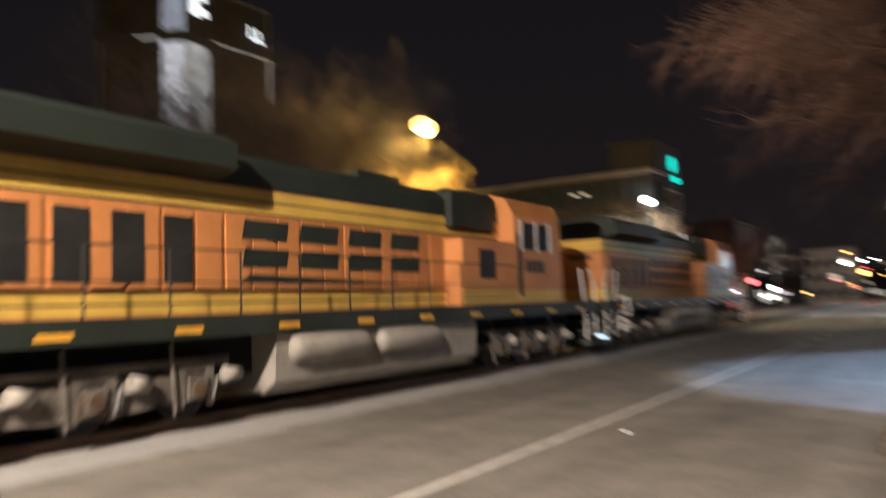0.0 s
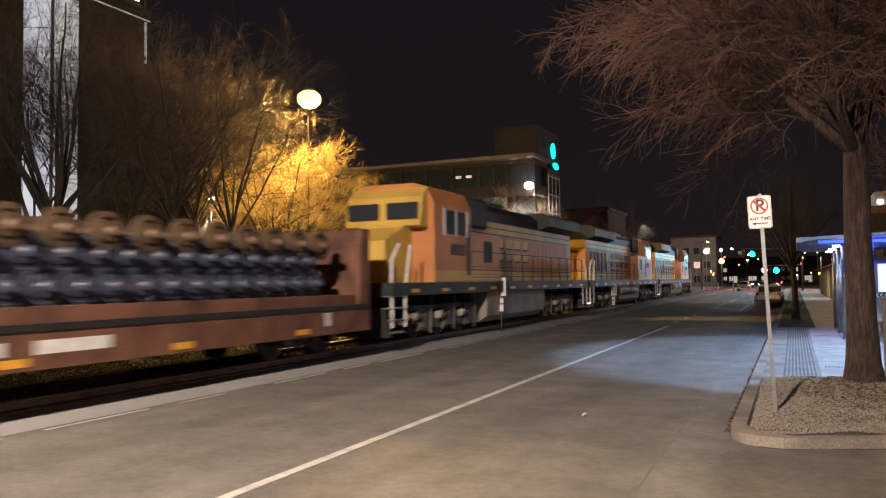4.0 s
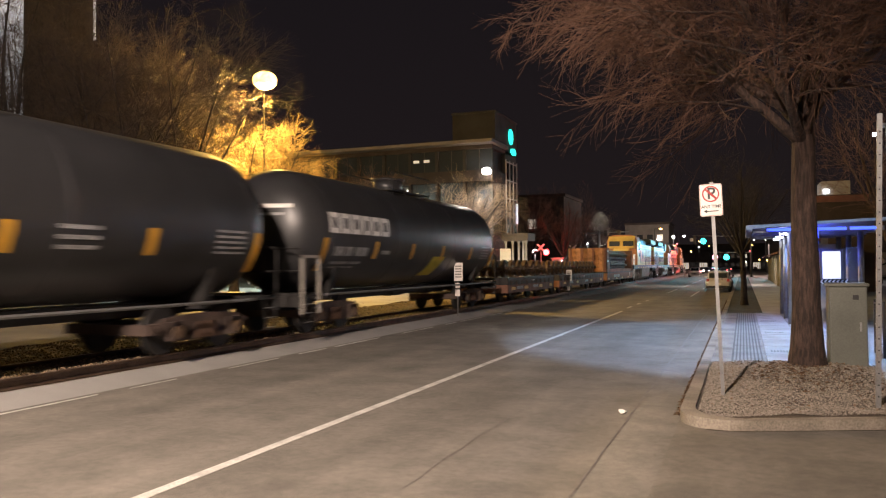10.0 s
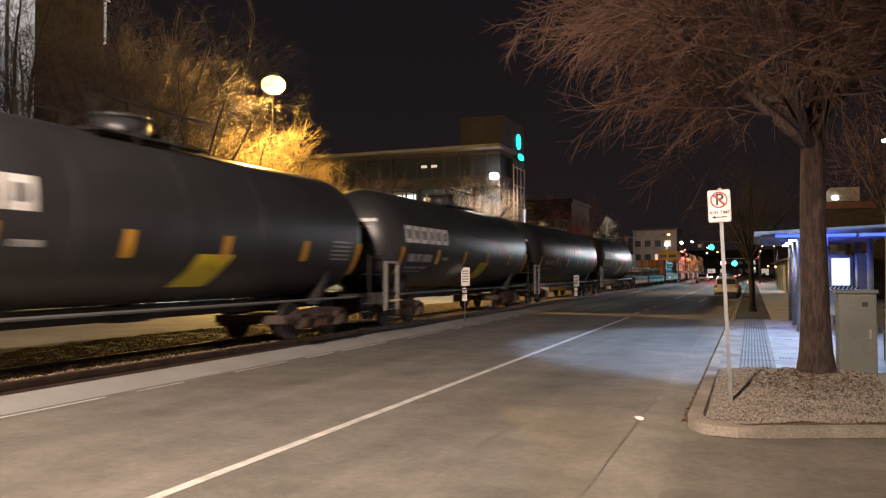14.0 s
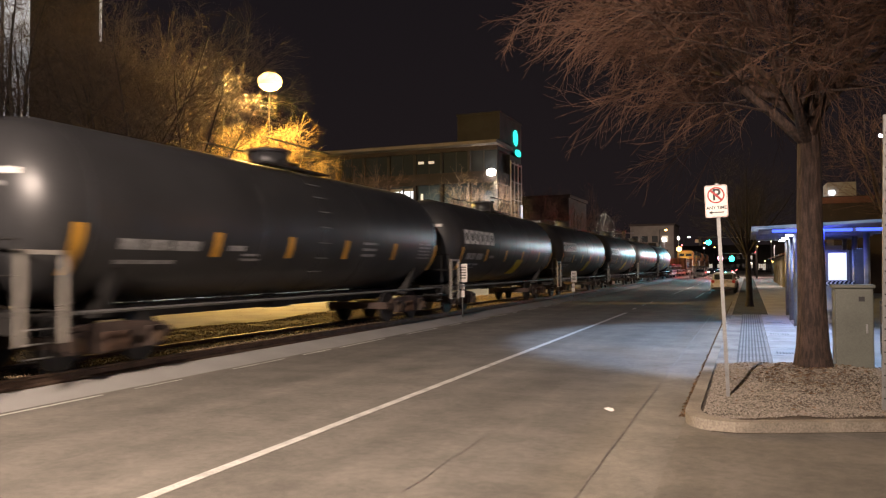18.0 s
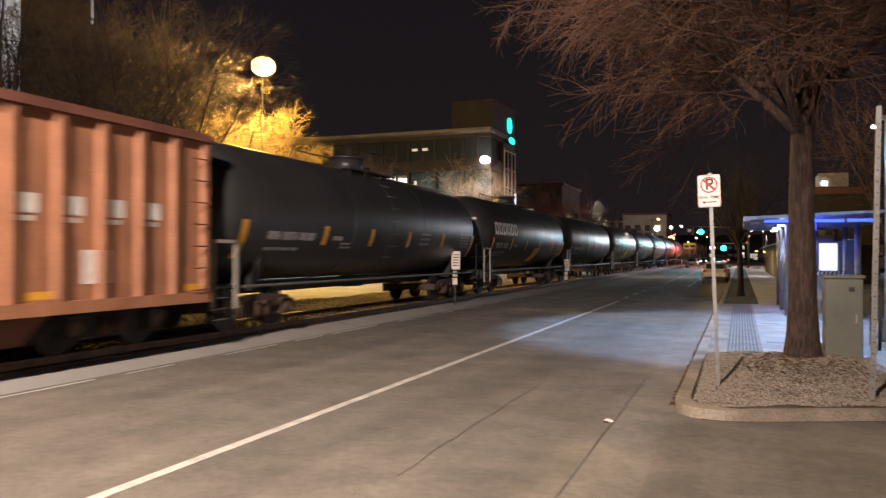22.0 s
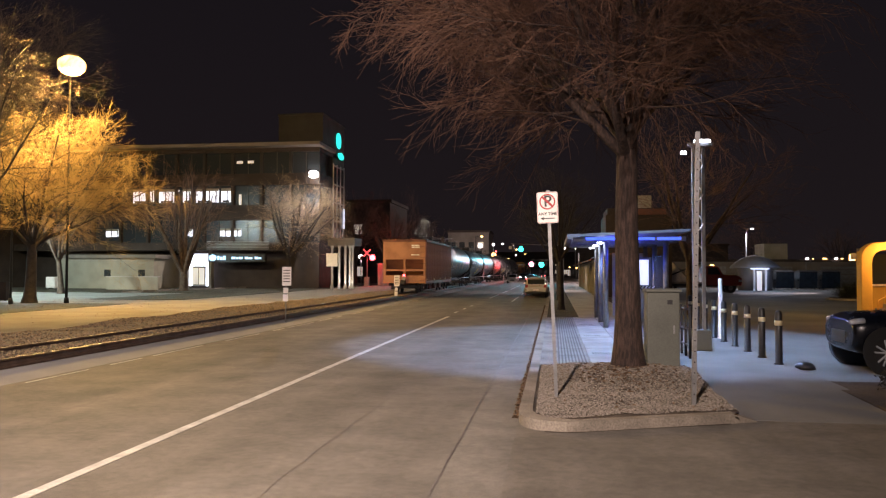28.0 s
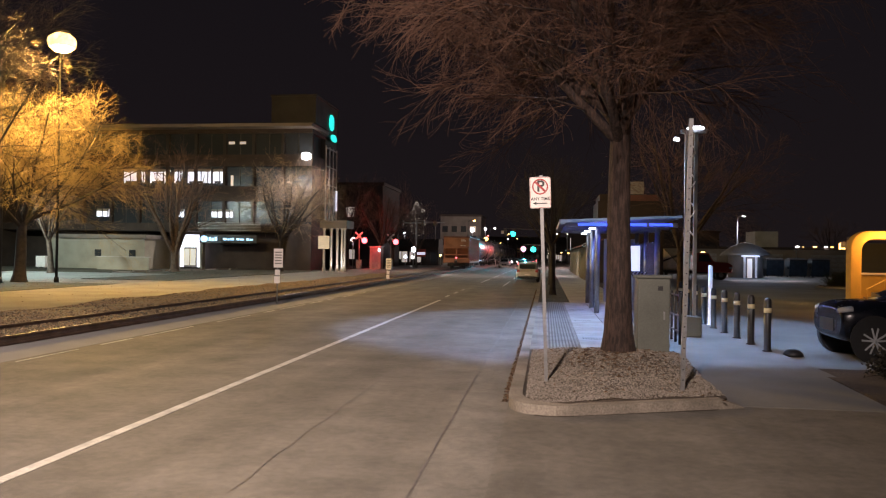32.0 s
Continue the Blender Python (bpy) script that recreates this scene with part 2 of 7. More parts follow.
# darker copy of the paint above, with shade put into its colour
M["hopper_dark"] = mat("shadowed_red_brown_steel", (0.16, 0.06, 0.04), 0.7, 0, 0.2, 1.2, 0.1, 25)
M["brown"] = mat("brown_freight_car_paint", (0.19, 0.082, 0.048), 0.7, 0, 0.3, 1.3, 0.1)
M["plank"] = mat("weathered_brown_plank", (0.33, 0.155, 0.08), 0.8, 0, 0.25, 2.5, 0.3, 18, random_tint=0.35)
M["white_paint"] = mat("dirty_white_stencil", (0.78, 0.76, 0.72), 0.6, 0, 0.15, 4.0)
M["stencil_grey"] = mat("worn_grey_stencil", (0.42, 0.42, 0.42), 0.6, 0, 0.3, 9.0)
M["truck_dark"] = mat("rusty_dark_truck_steel", (0.075, 0.050, 0.040), 0.75, 0.1, 0.25, 2.0, 0.3)
M["reflector"] = mat("amber_reflective_tape", (0.75, 0.38, 0.04), 0.35, 0, 0.1, 4.0)
M["placard"] = mat("yellow_panel_paint", (0.72, 0.58, 0.03), 0.5, 0, 0.1, 4.0)
M["tarp"] = mat("blue_grey_wrapped_pipe", (0.055, 0.065, 0.10), 0.45, 0, 0.2, 2.0)
M["wheel_steel"] = mat("brown_forged_steel", (0.125, 0.078, 0.045), 0.6, 0.2, 0.2, 3.0)
M["galv"] = mat("galvanised_steel", (0.27, 0.27, 0.27), 0.5, 0.7, 0.12, 4.0)
M["bark"] = mat("grey_brown_bark", (0.092, 0.062, 0.045), 0.9, 0, 0.25, 4.0, 0.9, 18)
# twig colour raised to give the office tree its lamplit look
M["twig_lamplit"] = mat("lamplit_white_twig_bark", (0.42, 0.31, 0.20), 0.85, 0, 0.2, 3.0, 0.2)
M["twig_street"] = mat("reddish_brown_twig_bark", (0.080, 0.035, 0.017), 0.85, 0, 0.2, 3.0, 0.2)
# near-black colour stands for shade: unlit poles and the gap under engines
M["unlit_black"] = mat("unlit_black_steel", (0.004, 0.004, 0.004), 0.95, 0, 0.1)
M["twig"] = mat("brown_twig_bark", (0.20, 0.115, 0.08), 0.85, 0, 0.2, 3.0, 0.2)
M["truck"] = mat("dusty_grey_truck_steel", (0.19, 0.165, 0.14), 0.75, 0.1, 0.25, 2.0, 0.3)
# darkened twigs: the weak light on these trees is in the colour
M["twig_dimmed"] = mat("dimmed_twig_bark", (0.085, 0.060, 0.045), 0.9, 0, 0.2, 3.0, 0.2)
# brightened yellow-brown: the sodium light on one tree is in the colour
M["twig_lit_orange"] = mat("lamplit_orange_twig_bark", (0.36, 0.25, 0.11), 0.85, 0, 0.2, 3.0, 0.2)
M["penthouse"] = mat("dark_facade_concrete", (0.028, 0.025, 0.023), 0.8, 0, 0.12, 0.6, 0.1)
M["tar"] = mat("old_tar_seam", (0.145, 0.13, 0.118), 0.6, 0, 0.15, 5.0)
M["tank_grey"] = mat("grey_painted_tank", (0.31, 0.285, 0.25), 0.55, 0.0, 0.12, 2.0)
M["cool_lit"] = glow("lit_step_glow", (0.6, 0.8, 1.0), 2.0)
M["tower_brick"] = mat("almost_black_brick", (0.030, 0.024, 0.022), 0.85, 0, 0.18, 0.7, 0.2, 14)
# bark darkened in its colour so trunks and stems look unlit
M["bark_dimmed"] = mat("dimmed_tree_bark", (0.032, 0.024, 0.020), 0.9, 0, 0.2, 4.0, 0.5, 18)
M["brick"] = mat("dark_brown_brick", (0.038, 0.026, 0.020), 0.85, 0, 0.18, 0.7, 0.2, 14)
M["concrete_dark"] = mat("weathered_facade_concrete", (0.19, 0.165, 0.145), 0.8, 0, 0.12, 0.6, 0.1)
M["stucco"] = mat("beige_stucco_wall", (0.30, 0.275, 0.22), 0.85, 0, 0.1, 0.8, 0.1)
M["glass_dark"] = glass("dark_window_glass")
M["sign_white"] = mat("white_sign_face", (0.80, 0.74, 0.70), 0.5, 0, 0.06, 6.0)
M["sign_red"] = mat("dark_red_sign_print", (0.38, 0.02, 0.02), 0.5, 0, 0.05)
M["sign_black"] = mat("black_sign_print", (0.02, 0.02, 0.02), 0.5, 0, 0.05)
M["cabinet"] = mat("grey_green_cabinet_paint", (0.115, 0.12, 0.10), 0.55, 0, 0.1, 1.5, 0.05)
M["black_plastic"] = mat("black_painted_steel", (0.02, 0.02, 0.021), 0.45, 0, 0.1)
M["blue_paint"] = mat("blue_painted_steel", (0.01, 0.05, 0.55), 0.4, 0, 0.08)
M["lit_window"] = glow("lit_office_window", (0.86, 0.93, 1.0), 1.5)
M["lit_dim"] = glow("dimly_lit_window", (0.9, 0.82, 0.68), 0.45)
M["wall_lit"] = glow("lit_glass_wall", (0.74, 0.82, 1.0), 0.72)
M["wall_dim"] = glow("dim_lit_glass_wall", (0.72, 0.82, 0.98), 0.48)
M["bay_glow"] = glow("pale_blue_lit_glass", (0.55, 0.68, 1.0), 0.30)
# dim glow imitates light reflected by the tower's metal edges
M["edge_lit"] = glow("lit_metal_edge_glow", (0.72, 0.76, 0.84), 0.30)
M["office_lit"] = glow("lit_office_room", (0.88, 0.92, 1.0), 1.7)
M["sign_lit"] = glow("bluish_lit_sign", (0.45, 0.75, 1.0), 1.6)
M["white_lit"] = glow("white_lit_panel", (0.78, 0.84, 1.0), 1.0)
M["sodium_glow"] = glow("sodium_lamp_glow", (1.0, 0.60, 0.18), 5.5)
M["white_glow"] = glow("white_lamp_glow", (1.0, 0.97, 0.9), 22.0)
M["cool_glow"] = glow("cool_lamp_glow", (0.75, 0.86, 1.0), 14.0)
M["blue_glow"] = glow("blue_lamp_glow", (0.05, 0.10, 1.0), 1.6)
M["green_sign"] = glow("green_lit_sign", (0.0, 0.9, 0.35), 1.6)
M["teal_glow"] = glow("teal_sign_glow", (0.0, 0.75, 0.62), 1.6)
M["red_glow"] = glow("red_signal_glow", (1.0, 0.09, 0.10), 9.0)
M["warm_bead"] = glow("warm_white_bead", (1.0, 0.9, 0.7), 3.0)
M["pink_glow"] = glow("pink_white_signal_glow", (1.0, 0.35, 0.5), 5.0)
M["green_glow"] = glow("green_signal_glow", (0.0, 0.85, 0.70), 9.0)
M["amber_glow"] = glow("amber_lamp_glow", (1.0, 0.55, 0.15), 8.0)


# ---- building helpers ----
def box(bm, x0, x1, y0, y1, z0, z1):
    v = [bm.verts.new((x, y, z)) for x in (x0, x1) for y in (y0, y1) for z in (z0, z1)]
    for f in ((0, 1, 3, 2), (4, 6, 7, 5), (0, 4, 5, 1), (2, 3, 7, 6), (0, 2, 6, 4), (1, 5, 7, 3)):
        bm.faces.new([v[i] for i in f])
    return bm


def cyl(bm, a, b, r0, r1=None, n=12, caps=True):
    a, b = Vector(a), Vector(b)
    r1 = r0 if r1 is None else r1
    q = (b - a).to_track_quat("Z", "Y")
    rings = []
    for p, r in ((a, r0), (b, r1)):
        rings.append([bm.verts.new(p + q @ Vector((r * math.cos(i * math.tau / n), r * math.sin(i * math.tau / n), 0))) for i in range(n)])
    for i in range(n):
        f = bm.faces.new((rings[0][i], rings[0][(i + 1) % n], rings[1][(i + 1) % n], rings[1][i]))
        f.smooth = n > 6
    if caps:
        bm.faces.new(rings[0][::-1])
        bm.faces.new(rings[1])
    return bm


def lathe(bm, profile, axis="z", n=24, centre=(0, 0, 0)):
    """Turn a profile of (radius, height) round the z or y axis."""
    rings = []
    for r, h in profile:
        ring = []
        for i in range(n):
            a = i * math.tau / n
            c, s = r * math.cos(a), r * math.sin(a)
            p = (c, s, h) if axis == "z" else (c, h, s)
            ring.append(bm.verts.new(Vector(centre) + Vector(p)))
        rings.append(ring)
    for k in range(len(rings) - 1):
        for i in range(n):
            q = (rings[k][i], rings[k][(i + 1) % n], rings[k + 1][(i + 1) % n], rings[k + 1][i])
            f = bm.faces.new(q if axis == "z" else q[::-1])
            f.smooth = True
    bm.faces.new(rings[0][::-1] if axis == "z" else rings[0])
    bm.faces.new(rings[-1] if axis == "z" else rings[-1][::-1])
    return bm


def prism(bm, points, a, b, axis="y"):
    """Push a flat outline along an axis: points are (x, z) for y, (y, z) for x, (x, y) for z."""
    def at(p, h):
        return {"y": (p[0], h, p[1]), "x": (h, p[0], p[1]), "z": (p[0], p[1], h)}[axis]
    r0 = [bm.verts.new(at(p, a)) for p in points]
    r1 = [bm.verts.new(at(p, b)) for p in points]
    n = len(points)
    for i in range(n):
        bm.faces.new((r0[i], r0[(i + 1) % n], r1[(i + 1) % n], r1[i]))
    bm.faces.new(r0[::-1])
    bm.faces.new(r1)
    bmesh.ops.recalc_face_normals(bm, faces=bm.faces[:])
    return bm


def part(name, bm, material, parent=None, label="", bevel=0.0):
    if bevel:
        bmesh.ops.bevel(bm, geom=bm.edges[:], offset=bevel, segments=1, affect="EDGES", clamp_overlap=True)
    me = bpy.data.meshes.new(name)
    bm.to_mesh(me)
    bm.free()
    me.materials.append(material)
    ob = new(name, me)
    if parent:
        ob.parent = parent
    if label:
        ob["label"] = label
    return ob


def B():
    return bmesh.new()


def bx(*a):
    return box(B(), *a)


def thing(name, place, label, category, group="", rz=0):
    ob = new(name)
    ob.empty_display_size = 0.3
    ob.matrix_basis = pose(*place, 0, 0, rz)
    return tagged(ob, label, category, group)


def setting(name, bm, material, label="", category=""):
    return tagged(part(name, bm, material), label, category, kind="structure")


def text(name, body, size, material, parent, m, label=""):
    c = bpy.data.curves.new(name, "FONT")
    c.body, c.size, c.align_x, c.align_y, c.extrude = body, size, "CENTER", "CENTER", 0.001
    c.offset = 0.02 * size
    tmp = bpy.data.objects.new(name, c)
    me = bpy.data.meshes.new_from_object(tmp)
    bpy.data.objects.remove(tmp)
    me.materials.clear()
    me.materials.append(material)
    ob = new(name, me)
    ob.parent = parent
    ob.matrix_basis = m
    if label:
        ob["label"] = label
    return ob

# ---- setting: ground, road, track ----
setting("ground", bx(-900, 900, -300, 2500, -1.0, -0.02), M["soil"], "dark ground that reaches the horizon", "ground")
setting("road", bx(-9.48, -0.47, -60, 600, -0.3, 0.0), M["asphalt"], "worn grey street surface under warm light", "road")
setting("driveway", bx(-0.47, 40, -60, 10.6, -0.3, 0.02), M["apron"], "grey driveway apron beside the street", "road")


def road_line(y0, y1, x, w=0.12):
    setting("road_line", bx(x - w / 2, x + w / 2, y0, y1, 0.0, 0.005), M["line"], "worn white painted lane line", "road marking")


road_line(-20, 33.2, -4.64, 0.13)
edge_rng = random.Random(21)
y = -8.0
while y < 60:
    step = edge_rng.uniform(0.8, 3.0)
    road_line(y, y + step, -9.31 + edge_rng.uniform(-0.02, 0.02), edge_rng.uniform(0.025, 0.06))
    y += step + edge_rng.uniform(0.1, 1.6)
M["gutter"] = road_mat("smooth_gutter_concrete", (0.200, 0.184, 0.158))
setting("gutter", bx(-1.10, -0.47, -60, 120, -0.2, 0.004), M["gutter"], "concrete gutter strip along the street kerb", "gutter")
for y in (36, 39.5, 43, 56, 70, 84, 98):
    road_line(y, y + (1.2 if y < 50 else 9), -4.75, 0.11)
for y in (50, 66, 82):
    road_line(y, y + 10, -2.78, 0.11)
# kerb strip along the track
prof = [(-9.48, -0.2), (-9.48, 0.003), (-9.60, 0.02), (-10.18, 0.13), (-10.26, 0.15), (-10.28, 0.13), (-10.28, -0.2)]
setting("kerb_track", prism(B(), prof, -60, 600), M["kerb_pale"], "pale grey concrete kerb strip beside the railway", "kerb")
# track bed
setting("track_bed", prism(B(), [(-10.28, -0.3), (-10.28, 0.10), (-10.42, 0.20), (-11.0, 0.22), (-12.4, 0.24), (-14.6, 0.05), (-14.6, -0.3)], -60, 600), M["ballast"], "dark gravel railway bed", "track bed")
XC, RAIL = -11.03, 0.33


def rail(x):
    p = [(-0.07, 0), (-0.07, 0.02), (-0.012, 0.05), (-0.012, 0.13), (-0.036, 0.145), (-0.036, 0.18), (0.036, 0.18), (0.036, 0.145), (0.012, 0.13), (0.012, 0.05), (0.07, 0.02), (0.07, 0)]
    ob = setting("rail", prism(B(), [(x + a, RAIL - 0.18 + b) for a, b in p], -60, 600), M["steel"], "shiny worn steel rail", "rail")
    return ob


rail(XC + 0.755)
rail(XC - 0.755)
setting("path", bx(-24.5, -14.6, -60, 300, -0.3, 0.06), M["path"], "pale concrete path lit orange by a street lamp", "path")
setting("lawn", bx(-33.0, -24.5, -60, 40.8, -0.3, 0.08), M["grass"], "dry winter lawn under bare trees", "lawn")
setting("car_park_drive", bx(-33.0, -24.5, 40.8, 47.0, -0.3, 0.055), M["path"], "drive joining the path and the car park", "road")
setting("lawn_strip", bx(-31.0, -24.5, 47.0, 62, -0.3, 0.09), M["grass"], "narrow grass strip beside the car park", "lawn")
setting("car_park_edge", bx(-33.0, -31.0, 47.0, 62, -0.3, 0.05), M["lot"], "edge of the car park", "car park")
setting("car_park", bx(-140, -33.0, -60, 78, -0.3, 0.05), M["lot"], "asphalt car park lit greenish white", "car park")
setting("lawn_far", bx(-60.0, -24.5, 62, 120, -0.3, 0.10), M["grass"], "grass verge before the office building", "lawn")

# island, platform, walkway on the near side
def bmesh_ramp():
    b = B()
    v = [b.verts.new(p) for p in ((2.3, 10.34, -0.1), (2.3, 10.54, -0.1), (2.3, 10.34, 0.15), (2.3, 10.54, 0.15), (2.64, 10.49, -0.1), (2.64, 10.69, -0.1), (2.64, 10.49, 0.03), (2.64, 10.69, 0.03))]
    for f in ((0, 1, 3, 2), (4, 6, 7, 5), (0, 2, 6, 4), (1, 5, 7, 3), (2, 3, 7, 6), (0, 4, 5, 1)):
        b.faces.new([v[i] for i in f])
    return b


isl = [(-0.3, 10.35), (-0.22, 9.9), (-0.05, 9.70), (0.22, 9.70), (0.95, 9.99), (2.45, 10.62), (2.45, 15.2), (-0.3, 15.2)]
setting("planting_bed", prism(B(), isl, -0.2, 0.13, "z"), M["soil"], "raised gravel bed round a street tree", "planting bed")
def bed_kerb(off):
    """One edge of the bed's kerb: up the street side, round the corner, along the slanting front."""
    x0, y0 = -0.47 + off, 9.45 + off
    pts = [(x0, 10.5)]
    for k in range(11):
        t = k / 10
        pts.append(((1 - t) ** 2 * x0 + 2 * t * (1 - t) * x0 + t * t * (x0 + 0.62), (1 - t) ** 2 * (y0 + 0.7) + 2 * t * (1 - t) * y0 + t * t * y0))
    return pts + [(0.45, y0 + 0.09), (1.0, y0 + 0.32), (2.3, y0 + 0.88)]


kerb_out, kerb_in = bed_kerb(0.0), bed_kerb(0.18)
setting("kerb_island", prism(B(), kerb_out + kerb_in[::-1], -0.2, 0.15, "z"), M["kerb_old"], "rounded concrete kerb of the planting bed", "kerb")
setting("kerb_ramp", bmesh_ramp(), M["kerb_old"], "kerb end sloping flush into the walkway", "kerb")
setting("kerb_street", bx(-0.47, -0.29, 10.5, 400, -0.2, 0.15), M["kerb_old"], "straight concrete street kerb", "kerb")
setting("platform", bx(-0.29, 2.5, 15.2, 31.0, -0.2, 0.14), M["kerb"], "pale concrete bus platform", "platform")
setting("pavement_far", bx(1.0, 3.4, 31.0, 120, -0.2, 0.14), M["concrete"], "concrete pavement beyond the stop", "pavement")
setting("verge", bx(-0.29, 1.0, 31.0, 120, -0.2, 0.13), M["grass"], "dark grass verge along the street", "verge")
M["walk"] = mat("smooth_grey_concrete", (0.185, 0.18, 0.172), 0.8, 0, 0.1, 0.7, 0.15, 50)
setting("walkway", prism(B(), [(10.61, -0.2), (10.61, 0.024), (13.5, 0.10), (31.0, 0.10), (31.0, -0.2)], 2.5, 4.75, "x"), M["walk"], "concrete walkway beside the platform", "pavement")
setting("yard", bx(4.75, 120, 10.61, 200, -0.2, 0.03), M["lot"], "dark asphalt yard with parked vehicles", "car park")


# ---- the train ----
def bogie(car, y, wb=1.8, wheels=2, r=0.46, side=M["dark_steel"]):
    f = part("bogie", bx(-1.05, 1.05, y - wb * (wheels - 1) / 2 - 0.55, y + wb * (wheels - 1) / 2 + 0.55, 0.42, 0.62), side, car)
    for x in (-1.1, 1.02):
        b = B()
        ys = [y + wb * (i - (wheels - 1) / 2) for i in range(wheels)]
        out = [(ys[0] - 0.45, 0.55), (ys[0] - 0.2, 0.72), (y - 0.4, 0.78), (y + 0.4, 0.78), (ys[-1] + 0.2, 0.72), (ys[-1] + 0.45, 0.55), (ys[-1] + 0.2, 0.36), (y + 0.45, 0.26), (y - 0.45, 0.26), (ys[0] - 0.2, 0.36)]
        prism(b, out, x, x + 0.1, "x")
        part("side_frame", b, side, f)
        for yy in ys:
            b = B()
            xo = x + 0.1 if x > 0 else x - 0.12
            box(b, xo, xo + 0.12, yy - 0.17, yy + 0.17, r - 0.16, r + 0.2)
            part("journal_box", b, side, f)
        b = B()
        for dy in (-0.16, 0.16):
            cyl(b, (x + 0.12, y + dy, 0.3), (x + 0.12, y + dy, 0.62), 0.09, n=10)
        part("spring", b, M["rust"], f)
        if wheels == 3:
            for k, yy in enumerate(ys):
                part("pedestal", prism(B(), [(yy - 0.34, 0.22), (yy - 0.22, 0.22), (yy - 0.2, 0.78), (yy + 0.2, 0.78), (yy + 0.22, 0.22), (yy + 0.34, 0.22), (yy + 0.36, 0.88), (yy - 0.36, 0.88)], x + (0.1 if x > 0 else -0.06), x + (0.16 if x > 0 else 0.0), "x"), side, f)
                xo = x + 0.2 if x > 0 else x - 0.1
                part("brake_cylinder", cyl(B(), (xo, yy + 0.52, 0.7), (xo, yy + 0.86, 0.66), 0.13, 0.11, n=12), M["tank_grey"], f)
                part("brake_rod", cyl(B(), (xo, yy + 0.4, 0.68), (xo, yy + 0.3, 0.3), 0.03, n=6), M["galv"], f)
                part("sand_pipe", cyl(B(), (xo, yy - 0.5, 1.25), (xo, yy - 0.42, 0.14), 0.03, n=6), M["truck"], f)
            part("truck_rail", bx(x, x + 0.12, ys[0] - 0.7, ys[-1] + 0.7, 0.86, 0.98), side, f)
    for i in range(wheels):
        yy = y + wb * (i - (wheels - 1) / 2)
        b = B()
        cyl(b, (-0.8, yy, r), (0.8, yy, r), 0.08, n=8)
        for x in (-0.755, 0.755):
            s = 1 if x > 0 else -1
            cyl(b, (x - 0.065 * s, yy, r), (x + 0.065 * s, yy, r), r, n=24)
            cyl(b, (x + 0.065 * s, yy, r), (x + 0.10 * s, yy, r), 0.14, n=12)
        part("wheelset", b, M["dark_steel"], f)
        b = B()
        cyl(b, (1.24, yy, r), (1.28, yy, r), 0.12, n=12)
        part("axle_cap", b, M["wheel_steel"], f)


def coupler(car, y, s):
    b = B()
    box(b, -0.08, 0.08, min(y, y + 0.75 * s), max(y, y + 0.75 * s), 0.78, 0.98)
    box(b, -0.16, 0.16, min(y + 0.5 * s, y + 0.8 * s), max(y + 0.5 * s, y + 0.8 * s), 0.72, 1.02)
    part("coupler", b, M["dark_steel"], car)


def patch(car, name, y0, y1, z0, z1, x, material, label=""):
    return part(name, bx(x, x + 0.006, y0, y1, z0, z1), material, car, label)


TANK_R, TANK_Z = 1.61, 2.66


def on_tank(car, name, y0, y1, a0, a1, material, label="", slant=0.0, n=6, parent=None):
    """A plate that follows the shell: angles in degrees above the horizontal on the street side."""
    b = B()
    r = TANK_R + 0.006
    prev = None
    for i in range(n + 1):
        a = radians(a0 + (a1 - a0) * i / n)
        o = slant * i / n
        p = [b.verts.new((r * math.cos(a), y + o, TANK_Z + r * math.sin(a))) for y in (y0, y1)]
        if prev:
            b.faces.new((prev[0], prev[1], p[1], p[0]))
        prev = p
    return part(name, b, material, parent or car, label)


def head_outline(L):
    """The rear half of a tank's profile: radius and place along the wagon."""
    return [(0.05, -L - 0.55), (0.45, -L - 0.53), (0.85, -L - 0.45), (1.2, -L - 0.29), (1.43, -L - 0.06), (1.56, -L + 0.22), (TANK_R, -L + 0.5)]


def on_head(car, L, x0, x1, z0, z1, material):
    """A stencil bar that follows the dished rear head."""
    prof = head_outline(L)

    def along(x, z):
        r = math.hypot(x, z)
        for (ra, ya), (rb, yb) in zip(prof, prof[1:]):
            if ra <= r <= rb:
                return ya + (yb - ya) * (r - ra) / (rb - ra)
        return prof[0][1]
    b = B()
    prev = None
    for i in range(9):
        x = x0 + (x1 - x0) * i / 8
        p = [b.verts.new((x, along(x, z) - 0.012, TANK_Z + z)) for z in (z0, z1)]
        if prev:
            b.faces.new((prev[0], p[0], p[1], prev[1]))
        prev = p
    return part("head_stencil", b, material, car)


